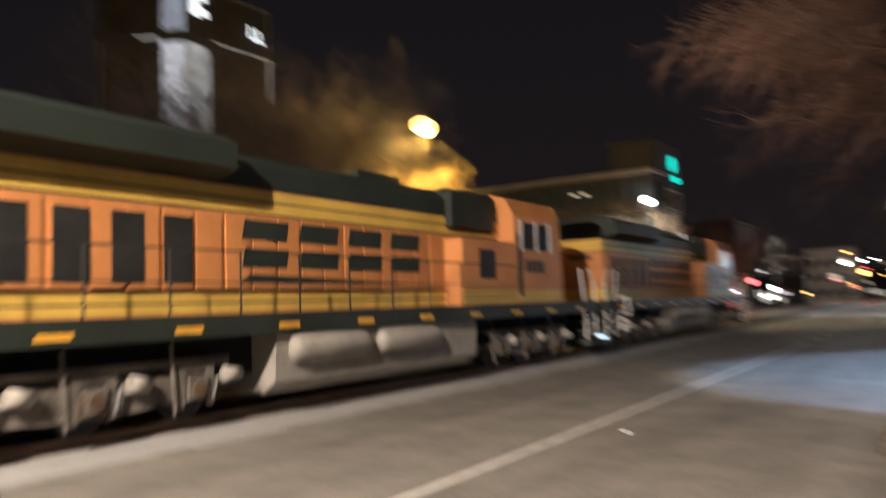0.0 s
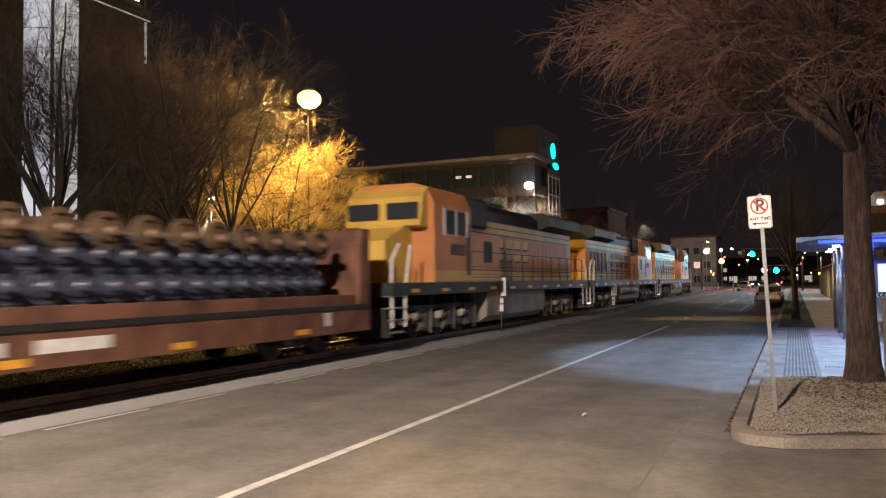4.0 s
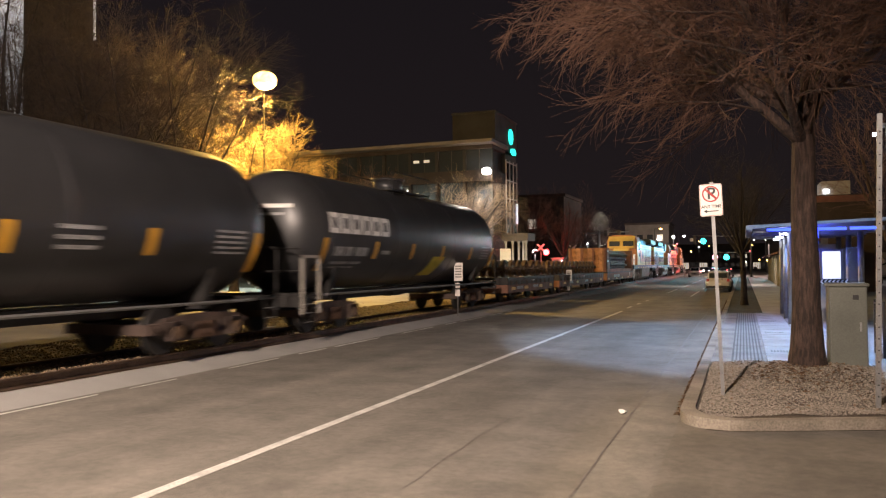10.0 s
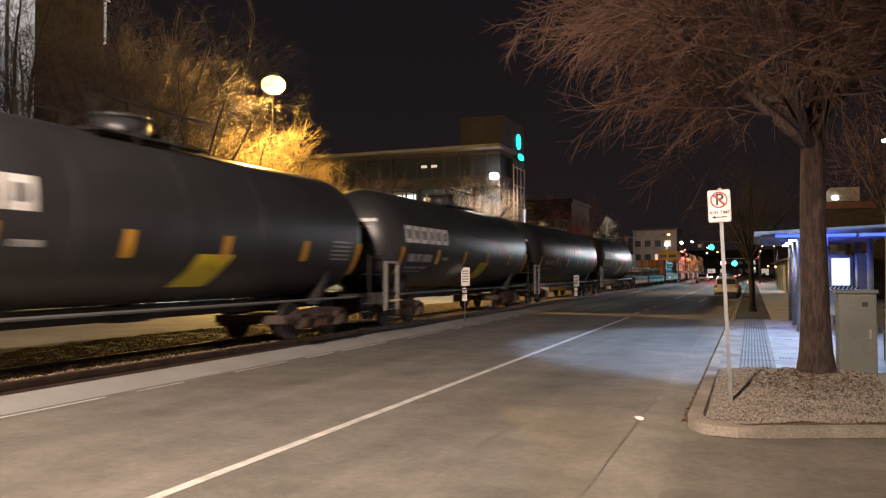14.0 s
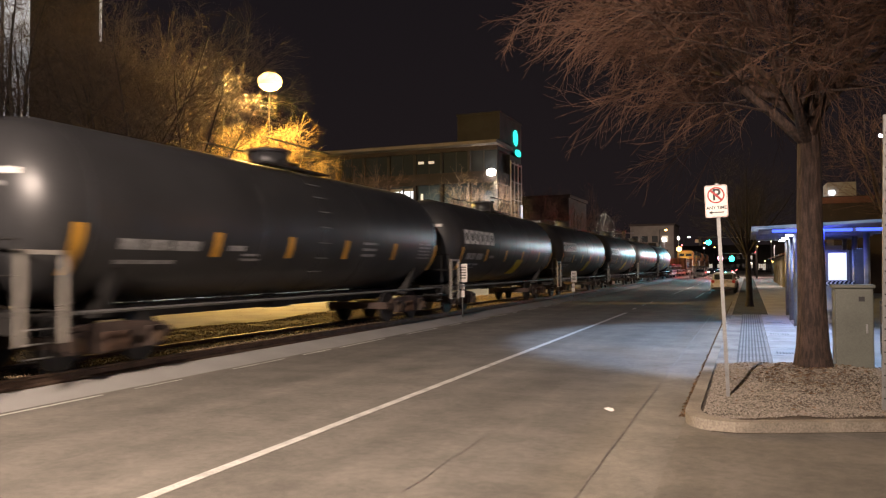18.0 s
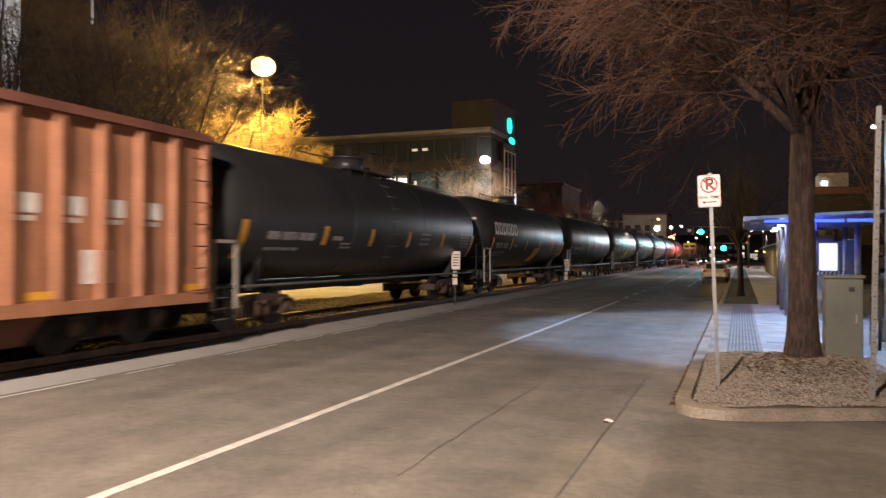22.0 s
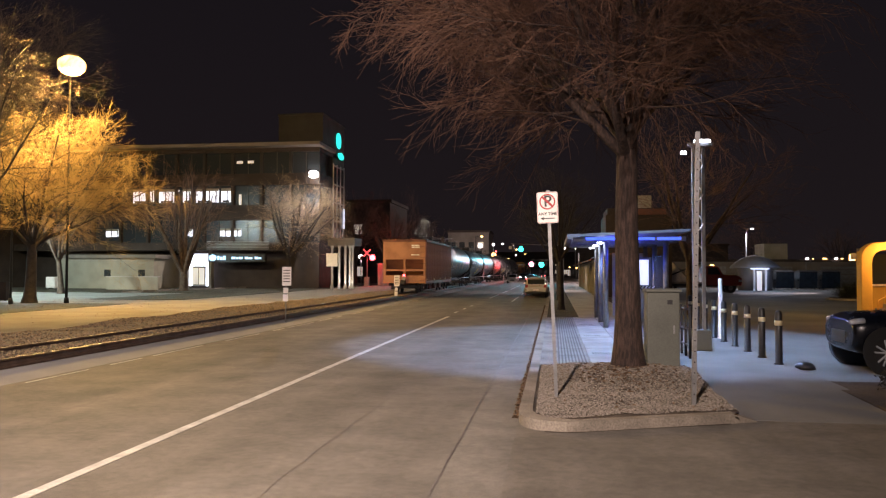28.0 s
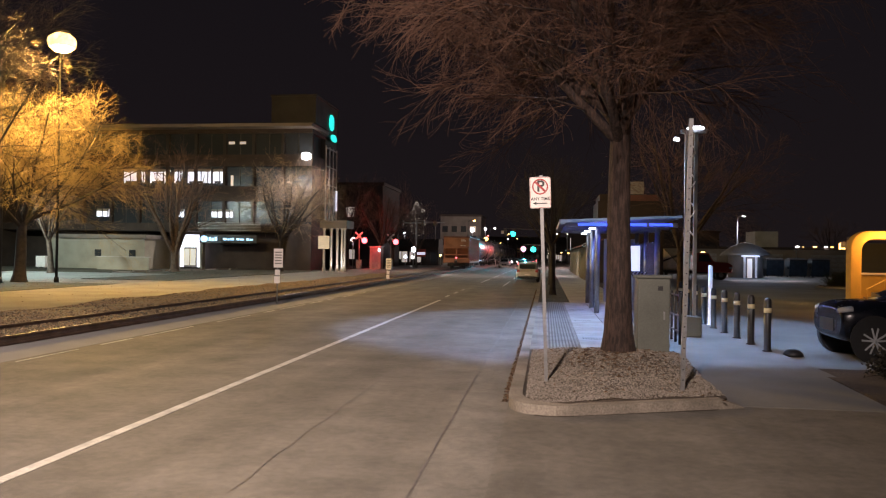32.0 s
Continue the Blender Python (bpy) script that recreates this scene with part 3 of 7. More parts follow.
def tank_car(style):
    car = thing("tank_car", (XC, 0, RAIL), "black cylindrical tank wagon with amber reflectors, rolling on the track", "tank wagon", "tank wagons of the train")
    L = 7.05 if style == 1 else 7.6
    E = L + 0.65
    prof = head_outline(L)
    prof = prof + [(r, -h) for r, h in prof[::-1]]
    b = B()
    lathe(b, prof, "y", 48, (0, 0, TANK_Z))
    shell = part("tank_shell", b, M["tank_black"], car)
    for y in (-L + 0.55, L - 0.55, -2.4, 2.4, 0.1):
        b = B()
        lathe(b, [(TANK_R + 0.002, y - 0.03), (TANK_R + 0.007, y), (TANK_R + 0.002, y + 0.03)], "y", 48, (0, 0, TANK_Z))
        part("weld_band", b, M["tank_black"], shell)
    for y in (-L + 1.35, L - 1.35):
        b = B()
        prism(b, [(-1.0, 0.85), (1.0, 0.85), (1.42, 2.05), (1.2, 1.75), (0.8, 1.42), (0.3, 1.22), (-0.3, 1.22), (-0.8, 1.42), (-1.2, 1.75), (-1.42, 2.05)], y - 0.12, y + 0.12)
        part("saddle", b, M["dark_steel"], car)
    part("sill", bx(-0.3, 0.3, -E, E, 0.75, 1.02), M["dark_steel"], car)
    for s in (-1, 1):
        y = s * E
        part("end_platform", bx(-1.45, 1.45, min(y, y - s * 0.8), max(y, y - s * 0.8), 0.98, 1.06), M["dark_steel"], car)
        part("end_beam", bx(-1.45, 1.45, min(y, y - s * 0.1), max(y, y - s * 0.1), 0.72, 0.975), M["dark_steel"], car)
        b = B()
        for x in (-1.4, 1.4):
            cyl(b, (x, y, 1.0), (x, y, 2.15), 0.025, n=6)
        cyl(b, (-1.4, y, 2.15), (1.4, y, 2.15), 0.025, n=6)
        cyl(b, (-1.4, y, 1.6), (1.4, y, 1.6), 0.02, n=6)
        part("handrail", b, M["dark_steel"], car)
        for x in (1.46, -1.46) if s < 0 else ():
            b = B()
            for d in (0.02, 0.78):
                box(b, x - 0.03, x + 0.03, y - s * d - 0.035, y - s * d + 0.035, 0.55, 1.98)
            box(b, x - 0.03, x + 0.03, min(y + s * 0.015, y - s * 0.815), max(y + s * 0.015, y - s * 0.815), 1.92, 1.99)
            part("side_handrail", b, M["tank_grey"], car, "pale grey bent side handrail")
        b = B()
        for d in (0.1, 0.5):
            cyl(b, (1.44, y - s * d, 0.3), (1.44, y - s * d, 1.05), 0.015, n=6)
        box(b, 1.43, 1.45, min(y - s * 0.1, y - s * 0.5), max(y - s * 0.1, y - s * 0.5), 1.03, 1.06)
        lad = part("end_ladder", b, M["dark_steel"], car)
        for k in range(3):
            part("rung", cyl(B(), (1.44, y - s * 0.1, 0.35 + 0.22 * k), (1.44, y - s * 0.5, 0.35 + 0.22 * k), 0.015, n=6), M["galv"], lad)
        part("hand_brake_wheel", lathe(B(), [(0.24, y - 0.02), (0.28, y), (0.24, y + 0.02)], "y", 18, (-0.75, 0, 1.75)), M["dark_steel"], car)
        coupler(car, s * (E + 0.05), s)
        bogie(car, s * (L - 1.5), side=M["truck_dark"])
    b = B()
    cyl(b, (1.5, -L + 0.35, 1.0), (1.5, L - 0.35, 1.0), 0.035, n=6)
    part("side_rail", b, M["galv"], car)
    # top fittings
    T = TANK_Z + TANK_R
    b = B()
    cyl(b, (0, 0, T - 0.06), (0, 0, T + 0.36), 0.50, n=20)
    cyl(b, (0, 0, T + 0.36), (0, 0, T + 0.43), 0.55, n=20)
    cyl(b, (0, 0.9, T - 0.05), (0, 0.9, T + 0.2), 0.28, n=16)
    part("dome", b, M["tank_black"], car)
    b = B()
    box(b, -0.9, 0.9, -1.5, 1.5, T - 0.1, T - 0.06)
    for x in (-0.9, 0.9):
        for y in (-1.5, -0.5, 0.5, 1.5):
            cyl(b, (x, y, T - 0.28), (x, y, T + 0.5), 0.02, n=6)
        cyl(b, (x, -1.5, T + 0.5), (x, 1.5, T + 0.5), 0.02, n=6)
    part("walkway_grating", b, M["dark_steel"], car)
    if style == 2:
        for k in range(9):
            a = radians(-38 + k * 13)
            r = TANK_R + 0.1
            part("ladder_rung", cyl(B(), (r * math.cos(a), 0.25, TANK_Z + r * math.sin(a)), (r * math.cos(a), -0.25, TANK_Z + r * math.sin(a)), 0.014, n=6), M["galv"], shell)
    b = B()
    cyl(b, (0, 0, 1.1), (0, 0, 0.70), 0.22, 0.15, n=12)
    box(b, -0.35, 0.35, -0.4, 0.4, 0.72, 0.84)
    part("bottom_outlet", b, M["dark_steel"], car)
    # reflectors and stencils on the street side
    for y in (-3.9, -1.3, 1.3, 4.2):
        on_tank(car, "reflector", y - 0.11, y + 0.11, -27, -9, M["reflector"])
    for y in (-L + 0.3, L - 0.3):
        on_tank(car, "end_reflector", y - 0.11, y + 0.11, -41, -8, M["reflector"], "long amber reflective strip")
    for k in range(5):
        on_tank(car, "stencil_line", L - 1.65, L - 0.7, -9.0 - 4.0 * k, -7.2 - 4.0 * k, M["stencil_grey"])
    on_tank(car, "stencil_line", -3.5, -3.0, -22, -18, M["stencil_grey"])
    on_head(car, L, -0.1, 1.0, 0.52, 0.62, M["white_paint"])
    on_head(car, L, 0.15, 0.8, 0.33, 0.40, M["stencil_grey"])
    if style == 1:
        # number and notes as plain bars of uneven length
        for y0, y1, a0, a1 in ((-6.25, -5.75, -24.5, -15.5), (-5.65, -5.25, -24.5, -15.5), (-5.1, -4.4, -24.5, -15.5), (-6.25, -5.3, -33.5, -30.5), (-5.2, -4.6, -33.5, -30.5), (-6.25, -4.9, -38, -36)):
            on_tank(car, "stencil_line", y0, y1, a0, a1, M["stencil_grey"])
        for k in range(6):
            y = -6.62 + k * 0.59
            for y0, y1, a0, a1 in ((0, 0.15, -3, 16), (0.36, 0.50, -3, 16), (0.15, 0.36, 11.5, 16), (0.15, 0.36, -3, 1.5)):
                on_tank(car, "logo_stroke", y + y0, y + y1, a0, a1, M["white_paint"])
        on_tank(car, "yellow_panel", 0.15, 1.2, -52, -23, M["placard"], "slanted yellow warning panel", slant=0.40)
    else:
        for y0, y1, a0, a1 in ((-6.4, -5.9, -23, -16), (-5.8, -5.2, -23, -16), (-5.1, -4.4, -23, -16), (-6.4, -5.0, -33, -30), (-3.0, -2.4, -30, -28), (-3.0, -2.5, -26, -24)):
            on_tank(car, "stencil_line", y0, y1, a0, a1, M["stencil_grey"])
        for k in range(3):
            on_tank(car, "stencil_line", 2.2, 3.0, -12 - 6 * k, -9.5 - 6 * k, M["stencil_grey"])
    return car


def hopper_car():
    car = thing("hopper_car", (XC, 0, RAIL), "red-brown ribbed open hopper wagon at the tail of the train", "hopper wagon")
    L, W, T, S = 6.88, 1.58, 4.0, 0.85
    b = B()
    box(b, W - 0.10, W - 0.06, -L, L, S, T)
    box(b, -W + 0.06, -W + 0.10, -L, L, S, T)
    part("side_sheet", b, M["hopper"], car)
    n = 17
    rib = None
    for i in range(n):
        y = -L + 0.09 + (2 * L - 0.18) * i / (n - 1)
        for s in (-1, 1):
            if rib is None:
                rib = part("side_rib", prism(B(), [(-0.09, 0.0), (-0.055, 0.13), (0.055, 0.13), (0.09, 0.0)], S, T - 0.1, "z"), M["hopper"], car)
                ob = rib
            else:
                ob = new("side_rib", rib.data)
                ob.parent = car
            ob.matrix_basis = Matrix.Translation((s * (W - 0.08), y, 0)) @ pose(0, 0, 0, 0, 0, -90 if s > 0 else 90)
    b = B()
    for s in (-1, 1):
        box(b, s * W - 0.09, s * W + 0.09, -L, L, T - 0.12, T + 0.03)
        box(b, -W, W, s * L - 0.09, s * L + 0.09, T - 0.12, T + 0.03)
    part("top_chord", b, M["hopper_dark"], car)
    b = B()
    for s in (-1, 1):
        box(b, s * W - 0.06, s * W + 0.06, -L, L, S - 0.1, S + 0.1)
    part("side_sill", b, M["hopper"], car)
    for s in (-1, 1):
        b = B()
        prism(b, [(s * L, T), (s * L, 2.6), (s * (L - 2.6), 0.75), (s * (L - 2.7), 0.8), (s * (L - 0.05), 2.7), (s * (L - 0.05), T)], -W + 0.1, W - 0.1, "x")
        part("end_slope_sheet", b, M["hopper"], car)
        b = B()
        for x in (-1.5, 0.0, 1.5):
            box(b, x - 0.07, x + 0.07, min(s * L, s * (L - 0.12)), max(s * L, s * (L - 0.12)), 0.9, 2.75)
        for z in (1.75, 2.62):
            box(b, -1.55, 1.55, min(s * (L + 0.03), s * (L - 0.09)), max(s * (L + 0.03), s * (L - 0.09)), z - 0.07, z + 0.07)
        box(b, -1.55, 1.55, min(s * (L + 0.02), s * (L - 0.1)), max(s * (L + 0.02), s * (L - 0.1)), 0.78, 1.35)
        part("end_frame", b, M["hopper"], car)
        for k in range(7):
            part("grab_iron", cyl(B(), (1.2, s * (L + 0.08), 1.0 + 0.42 * k), (1.55, s * (L + 0.08), 1.0 + 0.42 * k), 0.015, n=6), M["hopper_dark"], car)
            part("grab_iron", cyl(B(), (1.68, s * (L - 0.15), 1.0 + 0.42 * k), (1.68, s * (L - 0.55), 1.0 + 0.42 * k), 0.015, n=6), M["hopper_dark"], car)
        coupler(car, s * L, s)
        bogie(car, s * 4.9)
    for y in (-2.6, 0, 2.6):
        b = B()
        prism(b, [(y - 1.2, 0.95), (y + 1.2, 0.95), (y + 0.35, 0.28), (y - 0.35, 0.28)], -1.25, 1.25, "x")
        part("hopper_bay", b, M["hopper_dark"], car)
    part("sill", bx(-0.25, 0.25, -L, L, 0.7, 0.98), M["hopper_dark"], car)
    X = W + 0.062
    for y in (-5.7, -4.85):
        for z, h in ((2.55, 0.2), (2.0, 0.2), (1.4, 0.12), (1.25, 0.08)):
            patch(car, "stencil_block", y - 0.24, y + 0.24, z, z + h, W - 0.055, M["white_paint"])
    for i in range(4):
        y = 2.75 + i * 0.86
        patch(car, "stencil_block", y - 0.28, y + 0.28, 2.3, 2.6, W - 0.055, M["white_paint"])
        patch(car, "stencil_block", y - 0.2, y + 0.2, 2.18, 2.26, W - 0.055, M["white_paint"])
    patch(car, "stencil_block", 3.9, 4.45, 1.2, 1.75, W - 0.055, M["white_paint"])
    for y in (-6.5, -3.1, 0, 3.0, 6.4):
        patch(car, "reflector", y - 0.22, y + 0.22, 1.0, 1.12, W + 0.061, M["reflector"])
    part("stencil_block", bx(0.55, 1.15, -L - 0.096, -L - 0.09, 3.55, 3.63), M["white_paint"], car)
    part("stencil_block", bx(0.55, 1.15, -L - 0.096, -L - 0.09, 3.42, 3.5), M["white_paint"], car)
    part("stencil_block", bx(0.5, 1.15, -L - 0.096, -L - 0.09, 2.85, 2.93), M["white_paint"], car)
    part("tail_lamp", lathe(B(), [(0.04, -0.05), (0.09, 0.0), (0.09, 0.08), (0.04, 0.12)], "z", 12, (0, -L - 0.24, 1.32)), M["red_glow"], car, "red tail lamp burning")
    part("tail_marker", bx(-0.11, 0.11, -L - 0.3, -L - 0.18, 1.02, 1.30), M["tank_grey"], car, "grey end-of-train marker box")
    return car


def wheel_pair(car, y, z, x0, x1, r, material):
    b = B()
    cyl(b, (x0 - 0.3, y, z), (x1 + 0.3, y, z), 0.09, n=8)
    for x in (x0, x1):
        lathe_x = [(r, -0.07), (r, 0.05), (r - 0.09, 0.07), (r - 0.1, 0.02), (0.2, 0.0), (0.18, 0.09), (0.1, 0.09)]
        rings = []
        for rr, h in lathe_x:
            s = 1 if x > 0 else -1
            rings.append([b.verts.new((x + h * s, y + rr * math.cos(i * math.tau / 18), z + rr * math.sin(i * math.tau / 18))) for i in range(18)])
        for k in range(len(rings) - 1):
            for i in range(18):
                b.faces.new((rings[k][i], rings[k][(i + 1) % 18], rings[k + 1][(i + 1) % 18], rings[k + 1][i]))
        b.faces.new(rings[0])
        b.faces.new(rings[-1])
    bmesh.ops.recalc_face_normals(b, faces=b.faces[:])
    return part("loaded_wheelset", b, material, car)


def flat_car(y0, y1, seed):
    mid, h = (y0 + y1) / 2, (y1 - y0) / 2
    car = thing("flat_car", (XC, mid, RAIL), "red-brown flat wagon loaded with a row of spare wheelsets", "flat wagon", "flat wagons of the train")
    part("side_sill", bx(-1.5, 1.5, -h, h, 0.45, 0.82), M["brown"], car)
    part("deck", bx(-1.5, 1.5, -h, h, 0.82, 1.14), M["dark_steel"], car, "dark load rails along the deck")
    n = int((2 * h - 1.0) / 1.05)
    proto = None
    for i in range(n):
        y = -h + 0.5 + (2 * h - 1.0) * i / (n - 1)
        if proto is None:
            proto = wheel_pair(car, 0, 1.14 + 0.43, -0.75, 0.75, 0.43, M["wheel_steel"])
            ob = proto
        else:
            ob = new("loaded_wheelset", proto.data)
            ob.parent = car
        ob.location.y = y
    for s in (-1, 1):
        bogie(car, s * (h - 2.0))
        coupler(car, s * h, s)
    for y in (-0.8 * h, -0.3 * h, 0.35 * h, 0.85 * h):
        patch(car, "reflector", y - 0.3, y + 0.3, 0.58, 0.72, 1.501, M["reflector"])
    for y in (-0.55 * h, 0.1 * h):
        for k in range(4):
            patch(car, "stencil_block", y - 0.5 + 0.26 * k, y - 0.3 + 0.26 * k, 0.6, 0.74, 1.501, M["stencil_grey"])
    patch(car, "stencil_block", -0.1 * h, 0.05 * h, 0.95, 1.01, 1.501, M["stencil_grey"])
    for k in range(int(2 * h / 0.9)):
        part("tie_down", bx(1.5, 1.53, -h + 0.4 + 0.9 * k, -h + 0.48 + 0.9 * k, 0.80, 1.02), M["rust"], car)
    return car


def bulkhead_car(y0, y1):
    mid, h = (y0 + y1) / 2, (y1 - y0) / 2
    car = thing("bulkhead_car", (XC, mid, RAIL), "brown bulkhead flat wagon stacked with dark wheelsets", "flat wagon")
    part("side_sill", bx(-1.52, 1.52, -h, h, 0.5, 1.05), M["brown"], car)
    part("deck_rail", bx(-1.54, 1.54, -h, h, 1.05, 1.16), M["dark_steel"], car)
    part("deck", bx(-1.45, 1.45, -h + 1.8, h - 0.6, 1.16, 1.4), M["brown"], car)
    for s in (-1, 1):
        d = 1.35 if s < 0 else 0.5
        y = s * h
        b = B()
        box(b, -1.5, 1.5, min(y, y - s * 0.12), max(y, y - s * 0.12), 1.16, 3.05)
        part("bulkhead", b, M["brown"], car)
        for x in (-1.52, 1.4):
            part("bulkhead_gusset", prism(B(), [(y, 1.16), (y - s * d, 1.16), (y - s * d * 0.75, 3.05), (y, 3.05)], x, x + 0.12, "x"), M["brown"], car)
        for x in (-1.35, -0.45, 0.45, 1.35):
            part("bulkhead_post", bx(x - 0.07, x + 0.07, min(y, y + s * 0.14), max(y, y + s * 0.14), 1.16, 3.0), M["hopper_dark"], car)
        for i in range(10):
            x = -1.47 + i * 0.295
            part("plank", bx(x, x + 0.275, min(y + s * 0.005, y + s * 0.05), max(y + s * 0.005, y + s * 0.05), 1.2, 2.97 + 0.03 * (i % 3)), M["plank"], car)
        bogie(car, s * (h - 2.2))
        coupler(car, s * h, s)
    proto = None
    for k, (z, n) in enumerate(((1.4 + 0.3, 17), (2.22, 16))):
        for i in range(n):
            y = -h + 2.3 + (2 * h - 3.4) * (i + 0.5 * (k % 2)) / 17
            if proto is None:
                proto = wheel_pair(car, 0, 0, -0.95, 0.95, 0.36, M["tarp"])
                ob = proto
            else:
                ob = new("loaded_wheelset", proto.data)
                ob.parent = car
            ob.location = (0, y, z)
    for i in range(13):
        b = B()
        y = -h + 2.3 + (2 * h - 3.8) * i / 12
        if i == 0:
            top = wheel_pair(car, 0, 0, -0.9, 0.9, 0.34, M["wheel_steel"])
            o = top
        else:
            o = new("loaded_wheelset", top.data)
            o.parent = car
        o.location = (0.1, y, 2.6)
        b.free()
    for y in (-0.9 * h, -0.35 * h, 0.1 * h, 0.6 * h):
        patch(car, "reflector", y - 0.25, y + 0.25, 0.56, 0.68, 1.521, M["reflector"])
    for y in (-0.45 * h, -0.2 * h):
        patch(car, "stencil_block", y - 0.7, y + 0.6, 0.72, 0.92, 1.521, M["white_paint"])
    patch(car, "stencil_block", 0.72 * h, 0.75 * h, 0.7, 1.0, 1.521, M["white_paint"])
    for y in (-h + 0.35,):
        for z in (2.85, 2.75, 2.05, 1.95):
            patch(car, "stencil_block", y - 0.25, y + 0.35, z, z + 0.05, 1.521, M["white_paint"])
    return car


def locomotive(y0, y1, s, scheme):
    """A freight engine; s is +1 when its cab looks along +y. Local y runs along the body with the cab at +y, then turned."""
    mid, h = (y0 + y1) / 2, (y1 - y0) / 2
    car = thing("locomotive", (XC, mid, RAIL), "orange, yellow and dark green freight locomotive pulling the train", "locomotive", "locomotives of the train", rz=0 if s > 0 else 180)
    side, trim = M["orange"], M["yellow"]
    part("frame", bx(-1.52, 1.52, -h, h, 1.32, 1.68), M["loco_green"], car)
    hood0, hood1 = -h + 1.3, h - 5.6
    part("hood", bx(-0.95, 0.95, hood0, hood1, 1.68, 3.95), side, car)
    b = B()
    prism(b, [(-0.97, 3.95), (0.97, 3.95), (0.97, 4.35), (0.6, 4.62), (-0.6, 4.62), (-0.97, 4.35)], hood0, hood1)
    part("hood_roof", b, M["loco_green"], car)
    # radiator wings at the long hood end
    b = B()
    prism(b, [(-0.97, 3.95), (-1.5, 4.12), (-1.5, 4.55), (-1.2, 4.72), (1.2, 4.72), (1.5, 4.55), (1.5, 4.12), (0.97, 3.95)], hood0, hood0 + 5.4)
    part("radiator", b, M["loco_green"], car, "wide dark green radiator housing")
    part("exhaust_hatch", bx(-0.6, 0.6, hood1 - 5.5, hood1 - 4.0, 4.62, 4.78), M["loco_green"], car)
    part("dynamic_brake", bx(-1.1, 1.1, hood1 - 2.6, hood1 - 0.3, 3.6, 4.66), M["loco_green"], car, bevel=0.1)
    # stripes
    for x in (0.951, -0.959):
        part("stripe", bx(x, x + 0.008, hood0, hood1, 1.72, 2.05), trim, car, "yellow stripe along the hood")
        part("stripe", bx(x, x + 0.008, hood0, hood1, 3.5, 3.92), trim, car, "yellow stripe under the roof")
        for z in (1.86, 2.07, 3.46, 3.7):
            part("pinstripe", bx(x - 0.002, x + 0.012, hood0, hood1, z, z + 0.035), M["loco_green"], car)
    # hood doors and grilles
    door = None
    for x in (0.955, -0.985):
        k = 0
        y = hood0 + 0.6
        while y < hood1 - 0.5:
            if door is None:
                door = part("hood_door", bx(0, 0.03, 0, 0.52, 2.12, 3.42), side, car)
                o = door
            else:
                o = new("hood_door", door.data)
                o.parent = car
            o.location = (x, y, 0)
            k += 1
            y += 0.62
        for y in (hood0 + 0.7, hood0 + 1.6, hood0 + 2.5, hood0 + 3.4, hood0 + 4.3):
            part("grille", bx(x + 0.03, x + 0.045, y, y + 0.55, 2.2, 3.3), M["dark_steel"], car)
    # letters of the operator stand as plain dark strokes
    wide = 1.0 if scheme == 3 else 1.45
    yl = hood1 - (7.4 if scheme == 3 else 9.2)
    for x in (0.988, -0.998):
        ink = M["loco_green"] if scheme != 3 else M["yellow"]
        for k in range(4):
            y = yl + k * 0.98 * wide
            for a, c, z0, z1 in ((0, 0.74, 2.50, 2.84), (0, 0.74, 3.0, 3.36)):
                a, c = a * wide, c * wide
                lean = 0.22 if x > 0 else -0.22
                if scheme == 3:
                    xs = x - 0.004 if x > 0 else x + 0.006
                    part("logo_shadow", bx(xs, xs + 0.008, y + a - 0.06, y + c - 0.06, z0 - 0.06, z1 - 0.06), M["loco_green"], car)
                part("logo_stroke", prism(B(), [(y + a, z0), (y + c, z0), (y + c + lean * (z1 - z0), z1), (y + a + lean * (z1 - z0), z1)], x, x + 0.01, "x"), ink, car)
        if scheme != 3:
            part("logo_stroke", prism(B(), [(yl - 0.1, 2.22), (yl + 5.6, 2.22), (yl + 0.2, 2.38)], x, x + 0.01, "x"), ink, car)
    # near-black block added to fill the gap with the dark of its shade
    part("underframe_gap_fill", bx(-0.75, 0.75, -h + 0.8, h - 0.8, 0.62, 1.315), M["unlit_black"], car)
    # cab and nose
    c0, c1 = hood1, h - 2.7
    b = B()
    prism(b, [(-1.5, 1.68), (1.5, 1.68), (1.5, 4.1), (1.25, 4.6), (0.8, 4.75), (-0.8, 4.75), (-1.25, 4.6), (-1.5, 4.1)], c0, c1)
    part("cab", b, side, car)
    b = B()
    prism(b, [(c1, 1.68), (h - 0.95, 1.68), (h - 1.0, 2.9), (c1 + 0.6, 3.35), (c1, 4.3)], -0.75, 0.75, "x")
    part("nose", b, trim if scheme == 3 else side, car)
    b = B()
    prism(b, [(c1 - 0.02, 3.35), (c1 + 0.55, 3.4), (c1 + 0.35, 4.3), (c1 - 0.02, 4.62)], -1.3, 1.3, "x")
    part("cab_front", b, trim, car, "yellow sloping cab front")
    for x in (-1.2, 0.15):
        part("windscreen", bx(x, x + 1.05, c1 + 0.47, c1 + 0.56, 3.6, 4.1), M["glass_dark"], car)
    for x in (1.485, -1.515):
        for y in (c0 + 0.5, c0 + 1.35):
            part("cab_window", bx(x, x + 0.03, y, y + 0.7, 3.2, 3.95), M["glass_dark"], car)
        part("cab_door", bx(x, x + 0.03, c0 + 0.15, c0 + 0.4, 1.9, 3.6), M["loco_green"], car)
        for k in range(4):
            part("number_block", bx(x, x + 0.035, c0 + 0.6 + k * 0.3, c0 + 0.8 + k * 0.3, 2.55, 2.9), M["loco_green"], car)
